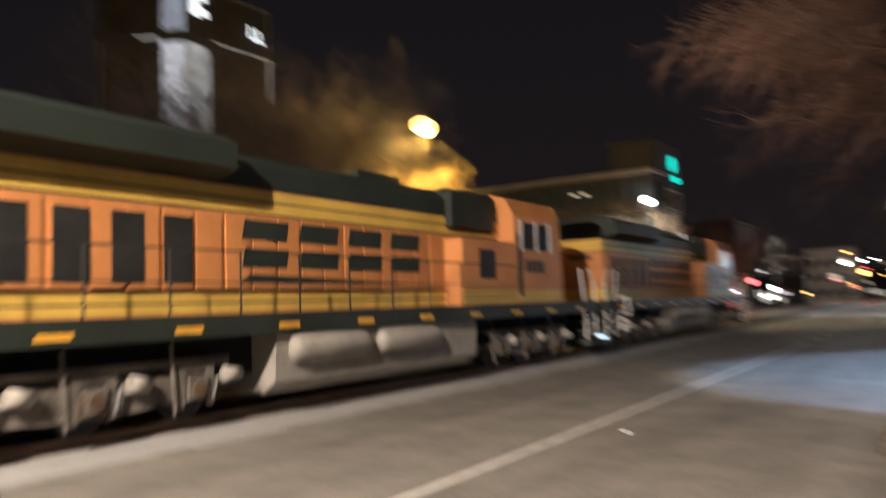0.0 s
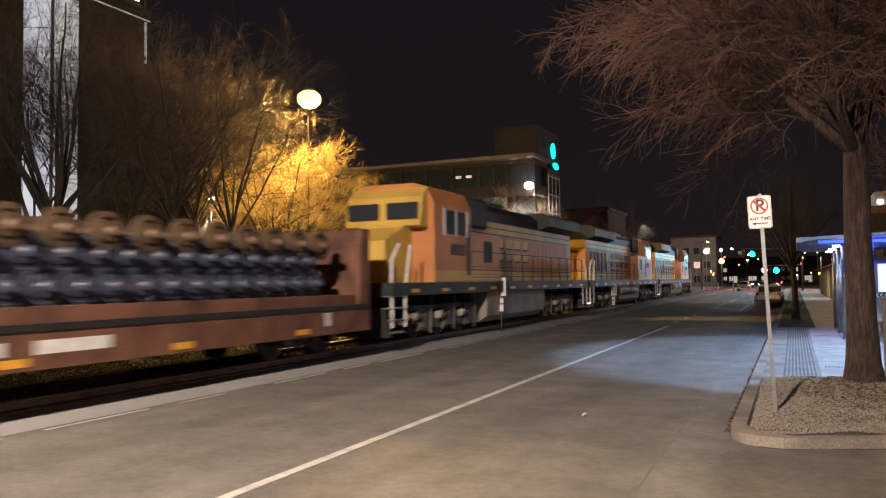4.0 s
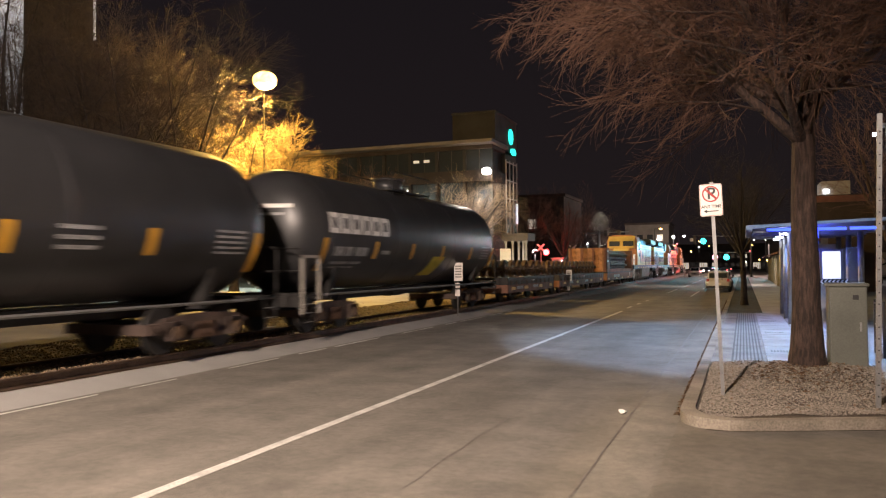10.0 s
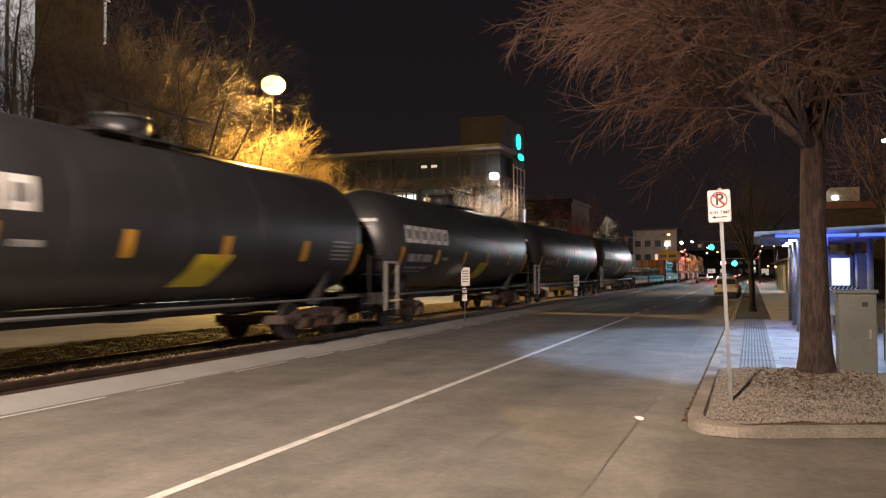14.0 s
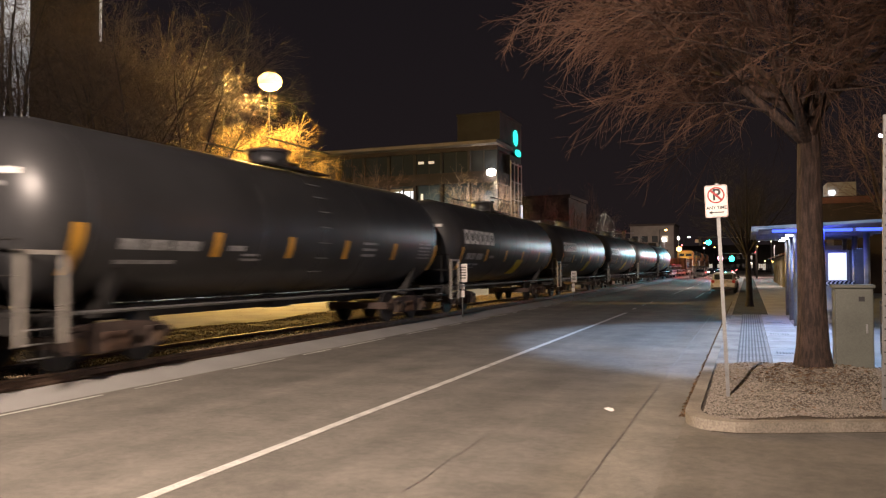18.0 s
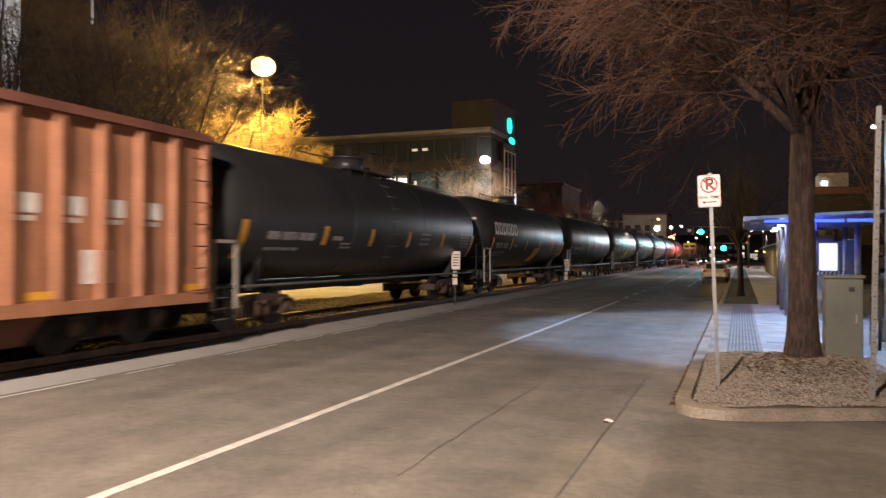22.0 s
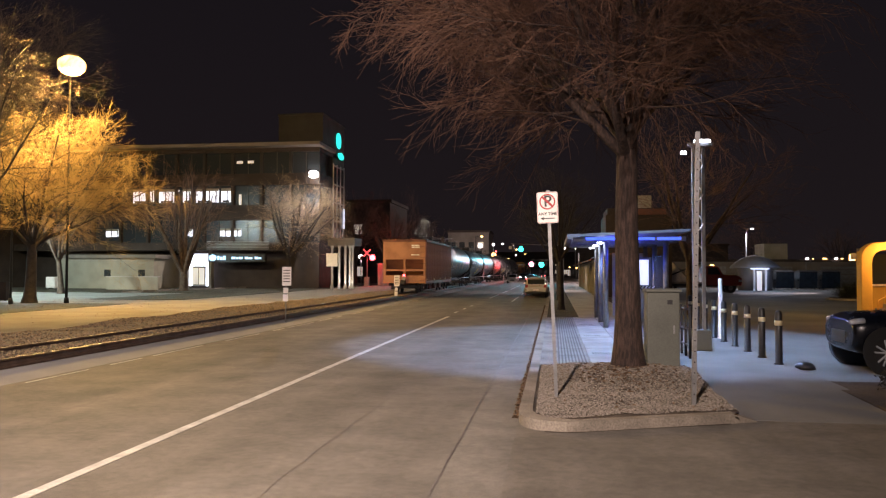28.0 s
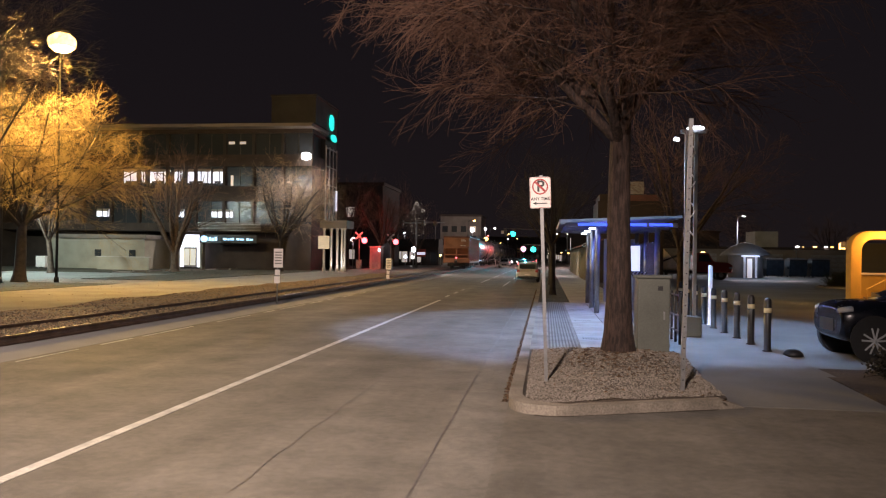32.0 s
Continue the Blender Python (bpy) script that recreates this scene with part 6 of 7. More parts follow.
def vehicle(name, place, rz, label, paint, length=4.5, width=1.8, height=1.55, tail=False, category="car", group="", axle=0.85, blunt=0.0):
    """A passenger car; its nose points along +y before the turn rz."""
    ob = thing(name, place, label, category, group, rz)
    L, W, H = length / 2, width / 2, height
    part("body", loft(B(), [(-L, W * 0.80, 0.40, 0.80), (-L + 0.08, W * 0.93, 0.32, 0.94), (-L + 0.35, W, 0.26, 1.02), (-0.3, W, 0.24, 1.02), (L - 1.2, W, 0.24, 1.0), (L - 0.6, W * 0.98, 0.25, 0.95 + 0.04 * blunt), (L - 0.22, W * 0.93, 0.28, 0.86 + 0.10 * blunt), (L - 0.05, W * (0.84 + 0.05 * blunt), 0.33, 0.74 + 0.17 * blunt), (L, W * (0.74 + 0.09 * blunt), 0.38, 0.64 + 0.20 * blunt)]), paint, ob)
    part("cabin", loft(B(), [(-L + 0.12, W * 0.80, 0.9, 1.0), (-L + 0.32, W * 0.82, 0.9, H - 0.2), (-L + 0.6, W * 0.82, 0.9, H - 0.04), (-0.3, W * 0.82, 0.9, H), (L - 2.3, W * 0.80, 0.9, H - 0.05), (L - 1.7, W * 0.82, 0.9, H - 0.3), (L - 1.1, W * 0.84, 0.9, 1.0)], 20, 4.5), paint, ob)
    for s in (-1, 1):
        x = s * (W * 0.815)
        part("side_glass", prism(B(), [(-L + 0.55, 1.06), (-L + 0.75, H - 0.14), (L - 2.3, H - 0.14), (L - 1.6, 1.06)], min(x, x + s * 0.02), max(x, x + s * 0.02), "x"), M["glass_dark"], ob)
    part("rear_glass", prism(B(), [(-L + 0.14, 1.04), (-L + 0.36, H - 0.16), (-L + 0.30, H - 0.15), (-L + 0.07, 1.05)], -W * 0.68, W * 0.68, "x"), M["glass_dark"], ob)
    part("windscreen", prism(B(), [(L - 2.18, H - 0.10), (L - 1.12, 1.03), (L - 1.06, 1.07), (L - 2.12, H - 0.06)], -W * 0.68, W * 0.68, "x"), M["glass_dark"], ob)
    for s in (-1, 1):
        for y in (-L + 0.85, L - axle):
            x = s * (W - 0.1)
            part("wheel_arch", cyl(B(), (x - 0.12, y, 0.36), (x + s * 0.115, y, 0.36), 0.40, n=24), M["black_plastic"], ob)
            w = part("tyre", cyl(B(), (x - 0.11, y, 0.34), (x + s * 0.125, y, 0.34), 0.34, n=28), M["black_plastic"], ob)
            xo = x + s * 0.127
            part("rim", cyl(B(), (xo, y, 0.34), (xo + s * 0.008, y, 0.34), 0.235, n=20), M["dark_steel"], w)
            for k in range(5):
                a = k * math.tau / 5 + 0.3
                b = B()
                for o in (-0.24, 0.24):
                    cyl(b, (xo + s * 0.012, y, 0.34), (xo + s * 0.012, y + 0.22 * math.cos(a + o), 0.34 + 0.22 * math.sin(a + o)), 0.017, n=5)
                part("spoke", b, M["lens"] if blunt else M["galv"], w)
        a, c = sorted((s * W * 0.52, s * W * 0.86))
        part("headlight", loft(B(), [(L - 0.22, 0.18, 0.68, 0.80), (L - 0.08, 0.15, 0.67, 0.77), (L - 0.03, 0.08, 0.68, 0.74)], 12, 2.5), M["lens"], ob).location = (s * W * 0.68, 0.03 * blunt, 0.10 * blunt)
        part("tail_light", bx(min(s * W * 0.66, s * W * 0.9), max(s * W * 0.66, s * W * 0.9), -L + 0.0, -L + 0.12, 0.78, 0.98), M["red_glow"] if tail else M["red"], ob, bevel=0.02)
        part("mirror", loft(B(), [(L - 1.62, 0.10, 1.0, 1.12), (L - 1.5, 0.10, 1.0, 1.14), (L - 1.42, 0.06, 1.02, 1.1)], 10, 2.5), paint, ob).location.x = s * (W + 0.05)
    part("grille", bx(-W * 0.42, W * 0.42, L - 0.06, L + 0.012, 0.45, 0.66), M["black_plastic"], ob)
    part("plate_bar", bx(-0.22, 0.22, -L - 0.012, -L + 0.02, 0.55, 0.67), M["sign_white"], ob)
    part("bumper", loft(B(), [(-L - 0.04, W * 0.78, 0.32, 0.48), (-L + 0.1, W * 0.92, 0.28, 0.5)], 16, 4), M["black_plastic"], ob)
    return ob


M["lens"] = mat("clear_lamp_lens", (0.55, 0.57, 0.6), 0.12, 0.3, 0.05)
M["silver"] = mat("pale_champagne_car_paint", (0.50, 0.47, 0.42), 0.3, 0.3, 0.05)
M["navy"] = mat("dark_blue_car_paint", (0.005, 0.0065, 0.012), 0.25, 0.2, 0.05)
M["van_red"] = mat("dark_red_truck_paint", (0.26, 0.03, 0.025), 0.35, 0, 0.06)
vehicle("parked_car", (-1.38, 60.2, 0.0), 0, "pale champagne hatchback parked at the kerb", M["silver"])
vehicle("parked_car", (-1.42, 67.0, 0.0), 0, "dark car parked at the kerb ahead", M["navy"], tail=False)
vehicle("waiting_car", (-3.4, 116.0, 0.0), 0, "dark car waiting at the crossing with red lamps", M["navy"], tail=True)
vehicle("waiting_car", (-6.9, 128.0, 0.0), 180, "dark car on the far street", M["silver"], tail=True)
suv = vehicle("suv", (8.1, 16.6, 0.03), 90, "dark blue sport utility vehicle parked in the yard", M["navy"], 4.1, 1.62, 1.5, category="car", axle=0.5, blunt=1.0)
suv.scale = (1.12, 1.12, 1.20)


def flatbed_truck():
    ob = thing("flatbed_truck", (13.6, 74.0, 0.03), "dark red flatbed truck with a pale tarpaulin, parked in the yard", "truck")
    part("chassis", bx(-4.6, 2.6, -0.95, 0.95, 0.62, 0.86), M["black_plastic"], ob)
    part("bed", bx(-4.6, 0.1, -1.1, 1.1, 0.87, 1.0), M["tank_grey"], ob)
    part("headboard", bx(0.1, 0.2, -1.1, 1.1, 0.87, 2.3), M["black_plastic"], ob)
    cab = part("cab", prism(B(), [(0.3, 0.7), (3.6, 0.7), (3.65, 1.35), (3.3, 1.62), (1.95, 1.72), (1.5, 2.5), (0.4, 2.55), (0.3, 2.4)], -1.0, 1.0), M["van_red"], ob, bevel=0.06)
    part("side_window", prism(B(), [(0.55, 1.72), (1.75, 1.72), (1.4, 2.36), (0.6, 2.38)], -1.02, -1.003), M["glass_dark"], cab)
    part("headlight", bx(3.3, 3.6, -1.02, -0.9, 1.05, 1.25), M["lens"], cab)
    part("roof_lamp", bx(0.9, 1.2, -0.5, -0.3, 2.56, 2.66), M["amber_glow"], cab)
    for x in (-3.7, -2.7, 2.6):
        for y in (-0.95, 0.72):
            t = part("tyre", cyl(B(), (x, y, 0.48), (x, y + 0.24, 0.48), 0.48, n=22), M["black_plastic"], ob)
            part("rim", cyl(B(), (x, y - 0.01, 0.48), (x, y + 0.25, 0.48), 0.22, n=14), M["galv"], t)
    part("tarpaulin", prism(B(), [(-4.2, 1.0), (-1.2, 1.0), (-1.4, 1.5), (-2.6, 2.9), (-3.2, 2.8), (-4.1, 1.6)], -0.9, 0.9), M["sign_white"], ob, "pale tarpaulin over the load", bevel=0.08)
    part("boom", cyl(B(), (-3.9, -1.0, 1.2), (0.2, -1.0, 2.9), 0.07, n=8), M["black_plastic"], ob)
    return ob


flatbed_truck()


# ---- yard buildings ----
def kiosk():
    ob = thing("yellow_kiosk", (11.3, 30.0, 0.03), "yellow portal building lit orange with steps and railing", "kiosk")
    def arch(r0, top, x0, x1):
        p = [(x0, 0.0)]
        for k in range(9):
            a = radians(180 - 11.25 * k)
            p.append((x0 + r0 + r0 * math.cos(a), top - r0 + r0 * math.sin(a)))
        return p + [(x1, top)]
    out, inn = arch(0.65, 3.10, 0.0, 6.0), arch(0.45, 2.80, 0.40, 6.0)
    part("portal", prism(B(), out + inn[::-1], 0.0, 0.45), M["yellow"], ob, "rounded yellow portal", bevel=0.03)
    part("back_wall", bx(1.0, 6, 2.6, 2.8, 0, 1.4), M["yellow"], ob)
    part("wall_lamp", bx(0.72, 0.88, 2.9, 3.1, 2.45, 2.7), M["amber_glow"], ob)
    part("lamp_bracket", bx(0.7, 0.9, 2.8, 2.9, 2.5, 2.75), M["galv"], ob)
    part("roof_panel", bx(0.9, 6, 0.45, 2.8, 2.82, 2.95), M["concrete_dark"], ob)
    part("rear_post", bx(0.9, 1.1, 2.6, 2.8, 1.4, 2.81), M["yellow"], ob)
    win = part("window", bx(0.9, 2.6, 2.5, 2.58, 1.5, 2.7), M["glass_dark"], ob)
    part("sill", bx(0.85, 2.65, 2.4, 2.5, 1.42, 1.5), M["sign_white"], win)
    b = B()
    for a, c in (((0.7, 0.3, 0.9), (2.0, 0.3, 1.6)), ((2.0, 0.3, 1.6), (4.5, 0.3, 1.6)), ((0.7, 0.3, 0.0), (0.7, 0.3, 0.9)), ((2.0, 0.3, 0), (2.0, 0.3, 1.6)), ((3.2, 0.3, 0), (3.2, 0.3, 1.6))):
        cyl(b, a, c, 0.03, n=6)
    part("railing", b, M["yellow"], ob)
    for k in range(4):
        part("step", bx(0.8 + 0.3 * k, 4.5, 0.6, 2.4, 0.18 * k, 0.18 * k + 0.18), M["concrete_dark"], ob)
    return ob


kiosk()


def round_hut():
    ob = thing("round_hut", (21.6, 86.0, 0.03), "small round hut with a white lit doorway", "hut")
    b = B()
    cyl(b, (0, 0, 0), (0, 0, 2.4), 2.2, n=24)
    part("wall", b, M["concrete_dark"], ob)
    b = B()
    lathe(b, [(3.3, 2.4), (3.0, 2.7), (1.8, 3.4), (0.5, 3.8), (0.1, 3.85)], "z", 24)
    part("roof", b, M["concrete_dark"], ob)
    part("lit_canopy", bx(-1.1, 1.1, -2.9, -2.2, 2.25, 2.42), M["white_lit"], ob, "white lit canopy over the door")
    for x in (-0.75, 0.75):
        part("door_column", bx(x - 0.12, x + 0.12, -2.7, -2.45, 0, 2.25), M["sign_white"], ob)
    part("door", bx(-0.3, 0.3, -2.3, -2.18, 0, 2.05), M["lit_dim"], ob)
    ob.scale = (0.8, 0.8, 1.0)
    return ob


round_hut()


def long_building():
    ob = thing("yard_building", (14.0, 100.0, 0), "long low dark building behind the yard", "building")
    part("wall", bx(0, 70, 0, 12, 0, 3.3), M["concrete_dark"], ob)
    part("roof", bx(-0.5, 70.5, -0.6, 12.5, 3.3, 3.6), M["brick"], ob)
    for k in range(8):
        door = part("garage_door", bx(3 + k * 8, 7.6 + k * 8, -0.1, 0.0, 0, 2.7), M["galv"], ob)
        for q in range(4):
            part("door_rib", bx(3 + k * 8, 7.6 + k * 8, -0.13, -0.1, 0.5 + 0.6 * q, 0.56 + 0.6 * q), M["concrete_dark"], door)
    eave = random.Random(12)
    for k in range(16):
        x = 17.0 + k * 1.1 + eave.uniform(-0.4, 0.4)
        part("eave_lamp", bx(x, x + eave.uniform(0.1, 0.5), -0.75, -0.62, 3.62, 3.68 + eave.uniform(0, 0.1)), M["amber_glow" if k % 3 else "white_glow"], ob)
    part("roof_room", bx(12.4, 15.2, 0.5, 5, 3.6, 5.6), M["stucco"], ob)
    part("pale_notice", bx(19.8, 20.9, -0.14, -0.105, 0.95, 1.85), M["sign_white"], ob)
    part("drain_pipe", cyl(B(), (17.2, -0.12, 0), (17.2, -0.12, 3.3), 0.06, n=8), M["galv"], ob)
    return ob


long_building()


def dumpster(x, y, label):
    ob = thing("dumpster", (x, y, 0.03), label, "dumpster", "dumpsters in the yard")
    part("body", prism(B(), [(-0.75, 0.15), (0.75, 0.15), (0.95, 1.35), (0.95, 1.9), (-0.95, 1.9), (-0.95, 1.35)], -0.95, 0.95, "x"), M["bin_blue"], ob, bevel=0.03)
    for s in (-0.95, 0.02):
        part("lid", prism(B(), [(-1.0, 1.91), (1.0, 1.91), (1.0, 1.98), (0.0, 2.2), (-1.0, 2.02)], s, s + 0.93, "x"), M["black_plastic"], ob, "black plastic lid")
    for s in (-1, 1):
        part("side_pocket", bx(min(s * 0.955, s * 1.08), max(s * 0.955, s * 1.08), -0.6, 0.6, 0.95, 1.2), M["bin_blue"], ob)
        for y0 in (-0.6, 0.6):
            part("caster", cyl(B(), (s * 0.75 - 0.04, y0, 0.09), (s * 0.75 + 0.04, y0, 0.09), 0.09, n=10), M["black_plastic"], ob)
    for k in range(4):
        part("front_rib", bx(-0.66 + 0.44 * k - 0.04, -0.66 + 0.44 * k + 0.04, -0.97, -0.93, 1.38, 1.85), M["bin_blue"], ob)
    return ob


M["bin_blue"] = mat("dark_blue_green_painted_steel", (0.035, 0.055, 0.07), 0.5, 0, 0.2, 2.0, 0.1, 20)
for x in (23.6, 25.9, 28.4, 30.8):
    dumpster(x, 91.0, "dark blue steel dumpster with black lids in the yard")

ob = thing("yard_lamp", (22.9, 95.0, 0.03), "slim yard lamp on a pole with a curved arm", "street lamp")
part("pole", cyl(B(), (0, 0, 0), (0, 0, 6.6), 0.09, 0.06, n=10), M["galv"], ob)
arm = [(0.0, 6.6), (0.08, 6.95), (0.28, 7.18), (0.6, 7.25)]
for a, c in zip(arm, arm[1:]):
    part("arm", cyl(B(), (a[0], 0, a[1]), (c[0], 0, c[1]), 0.05, n=8), M["galv"], ob)
part("head", bx(0.45, 0.95, -0.14, 0.14, 7.2, 7.32), M["galv"], ob, bevel=0.02)
part("lens", bx(0.52, 0.88, -0.16, 0.1, 7.14, 7.195), M["white_glow"], ob)


def arcade():
    ob = thing("arcade", (3.15, 52.0, 0.14), "row of pale posts lit warm under small brown canopies", "arcade")
    part("shop_wall", bx(1.6, 2.0, -1.0, 46.0, 0, 3.6), M["stucco"], ob)
    for k in range(10):
        y = k * 4.8
        part("post", bx(-0.12, 0.12, y - 0.12, y + 0.12, 0, 2.7), M["stucco"], ob, bevel=0.015)
        b = B()
        prism(b, [(-0.7, 2.6), (1.6, 3.3), (1.6, 3.42), (-0.7, 2.72)], y - 1.2, y + 1.2)
        part("canopy", b, M["brown"], ob)
        part("shop_window", bx(1.52, 1.59, y - 1.4, y + 1.2, 0.5, 2.3), M["glass_dark"], ob)
    return ob


arcade()


def chimney_block():
    ob = thing("brick_block", (4.0, 60.0, 0.03), "brick block with a small lit rooftop room", "building")
    part("wall", bx(0, 5.0, 0, 6, 0, 6.4), M["brick"], ob)
    part("roof_slab", bx(0.2, 4.8, 0.95, 6, 6.4, 7.0), M["brick"], ob)
    part("rooftop_room", bx(1.7, 3.6, 1, 4, 7.0, 8.0), M["tank_grey"], ob)
    part("parapet", bx(1.2, 4.6, -0.1, 0.9, 6.4, 6.85), M["hopper_dark"], ob, "reddish brown parapet")
    part("lamp_panel", bx(1.85, 2.2, 0.9, 0.99, 7.15, 7.4), M["cool_glow"], ob)
    return ob


chimney_block()


# ---- signals and the far crossing ----
def signal_mast():
    ob = thing("traffic_signal", (1.5, 125.0, 0.0), "traffic signal on a mast arm showing green", "traffic signal")
    b = B()
    cyl(b, (0, 0, 0), (0, 0, 7.0), 0.14, 0.1, n=10)
    part("mast", b, M["galv"], ob)
    b = B()
    cyl(b, (0, 0, 6.3), (-8.5, 0, 6.6), 0.09, 0.06, n=8)
    part("arm", b, M["galv"], ob)
    # lenses here and below are oversized to carry the signals' glare
    for x, lit in ((-6.9, True), (-8.2, False)):
        head = part("head", bx(x - 0.2, x + 0.2, -0.2, 0.1, 5.25, 6.5), M["black_plastic"], ob)
        if lit:
            b = B()
            cyl(b, (x, -0.26, 5.7), (x, -0.21, 5.7), 0.42, n=18)
            part("green_lens", b, M["green_glow"], head)
    for x, z, g in ((-5.2, 3.2, "pink_glow"), (-3.55, 3.13, "green_glow")):
        head = part("head", bx(x - 0.2, x + 0.2, -0.2, 0.1, z - 0.5, z + 0.7), M["black_plastic"], ob)
        part("lens", cyl(B(), (x, -0.28, z), (x, -0.21, z), 0.42, n=16), M[g], head)
        part("bracket", bx(min(x, 0), max(x, 0), -0.05, 0.05, z + 0.7, z + 0.76), M["galv"], ob)
    part("street_plate", bx(-8.9, -8.3, -0.15, -0.1, 5.7, 6.2), M["sign_white"], ob)
    return ob


signal_mast()


def crossing_signal(place, label):
    ob = thing("crossing_signal", place, label, "crossing signal")
    b = B()
    cyl(b, (0, 0, 0), (0, 0, 4.6), 0.08, n=10)
    part("mast", b, M["galv"], ob)
    for s in (-1, 1):
        p = part("crossbuck_blade", bx(-0.65, 0.65, -0.12, -0.09, -0.1, 0.1), M["sign_white"], ob)
        p.matrix_basis = pose(0, -0.03 * (s > 0), 4.3, 0, 45 * s, 0)
    for x in (-0.75, 0.75):
        b = B()
        cyl(b, (x, -0.15, 3.7), (x, -0.05, 3.7), 0.26, n=16)
        part("lamp_hood", b, M["black_plastic"], ob)
    # wider than its hood: the red glare is built into the lens
    b = B()
    cyl(b, (0.75, -0.22, 3.7), (0.75, -0.16, 3.7), 0.38, n=16)
    part("red_lens", b, M["red_glow"], ob)
    part("gate_box", bx(-0.3, 0.3, -0.3, 0.3, 0, 1.2), M["galv"], ob)
    return ob


crossing_signal((-23.95, 95.0, 0.05), "railway crossing signal with a red light on")
crossing_signal((-21.45, 103.0, 0.05), "railway crossing signal with a red light on")
ob = thing("relay_hut", (-22.2, 97.5, 0.05), "small grey relay cabinet beside the crossing", "relay cabinet")
part("body", bx(-0.75, 0.75, -0.8, 0.8, 0, 2.9), M["tank_grey"], ob, bevel=0.03)
part("roof", bx(-0.85, 0.85, -0.9, 0.9, 2.9, 3.02), M["galv"], ob)
part("door", bx(-0.4, 0.35, -0.84, -0.79, 0.2, 2.2), M["galv"], ob)
part("lamp", cyl(B(), (0.55, -0.9, 2.5), (0.55, -0.82, 2.5), 0.14, n=12), M["cool_glow"], ob)


def crossing_lamp(x, y, z, m, r=0.3):
    ob = thing("crossing_lamp", (x, y, -0.03), "small lamp glowing on a post down the street", "lamp", "lamps round the crossing")
    part("post", cyl(B(), (0, 0.1, 0), (0, 0.1, z), 0.06, n=8), M["galv"], ob)
    part("foot", bx(-0.12, 0.12, 0.0, 0.22, 0.0, 0.13), M["concrete_dark"], ob)
    b = B()
    bmesh.ops.create_icosphere(b, subdivisions=2, radius=r)
    bmesh.ops.translate(b, vec=(0, 0, z), verts=b.verts[:])
    part("globe", b, M[m], ob)


for x, y, z, m, r in ((-25.3, 97.0, 3.9, "white_glow", 0.3), (-18.73, 106.0, 2.8, "cool_glow", 0.34), (-23.5, 125.0, 1.7, "cool_glow", 0.26), (-22.2, 125.0, 1.65, "white_glow", 0.26), (-14.64, 150.0, 7.15, "white_glow", 0.4), (-11.9, 150.0, 5.3, "sodium_glow", 0.5), (-13.6, 170.0, 8.1, "white_glow", 0.3), (-17.5, 125.0, 2.0, "amber_glow", 0.2), (-26.5, 140.0, 6.0, "white_glow", 0.22)):
    crossing_lamp(x, y, z, m, r)
far_rng = random.Random(77)
for k in range(26):
    y = 150 + 9 * k
    x = far_rng.choice((far_rng.uniform(-30, -13), far_rng.uniform(-30, -13), far_rng.uniform(0.8, 9)))
    if x > -10 and y < 165:
        continue
    crossing_lamp(x, y, far_rng.uniform(2.5, 8.5), far_rng.choice(("white_glow", "amber_glow", "warm_bead", "sodium_glow", "red_glow")), 0.16 + 0.0006 * (y - 150))
ob = thing("lit_notice", (-20.8, 125.0, 0.05), "small red and white lit notice on a post", "sign")
part("post", bx(-0.05, 0.05, 0, 0.1, 0, 2.0), M["galv"], ob)
part("panel", bx(-0.8, 0.8, -0.1, 0.0, 1.6, 2.9), M["red"], ob)
part("lit_band", bx(-0.7, 0.7, -0.14, -0.11, 2.0, 2.4), M["white_lit"], ob)
ob = thing("signal_gantry", (-19.4, 112.0, 0.05), "cantilever signal gantry over the far crossing", "signal gantry")
part("mast", cyl(B(), (0, 0, 0), (0, 0, 7.2), 0.16, 0.12, n=10), M["galv"], ob)
part("arm", cyl(B(), (-2.7, 0, 6.75), (4.3, 0, 6.85), 0.09, 0.07, n=8), M["galv"], ob)
part("brace", cyl(B(), (0, 0, 7.2), (3.6, 0, 6.85), 0.03, n=6), M["galv"], ob)
part("hanger", cyl(B(), (2.9, 0, 6.8), (2.9, 0, 4.2), 0.05, n=8), M["galv"], ob)
for x in (-2.2, 1.0, 2.9):
    h = part("signal_head", bx(x - 0.25, x + 0.25, -0.3, 0.0, 6.3, 7.1), M["black_plastic"], ob)
    part("visor", cyl(B(), (x, -0.5, 6.7), (x, -0.3, 6.7), 0.16, n=12), M["black_plastic"], h)
ob = thing("park_sign", (-21.1, 70.0, 0.1), "pale sign panel on a post by the portico", "sign")
part("post", bx(-0.05, 0.05, 0, 0.1, 0, 2.5), M["galv"], ob)
part("panel", bx(-0.55, 0.55, -0.06, -0.01, 2.35, 3.6), M["sign_white"], ob)


for x in (-10.9, -8.6):
    ob = thing("delineator_post", (x, 130.0, 0.0), "white delineator post in the road at the crossing", "marker post", "delineators at the crossing")
    part("foot", cyl(B(), (0, 0, 0), (0, 0, 0.06), 0.2, n=14), M["black_plastic"], ob)
    part("tube", lathe(B(), [(0.09, 0.06), (0.09, 1.25), (0.05, 1.32)], "z", 12), M["sign_white"], ob)


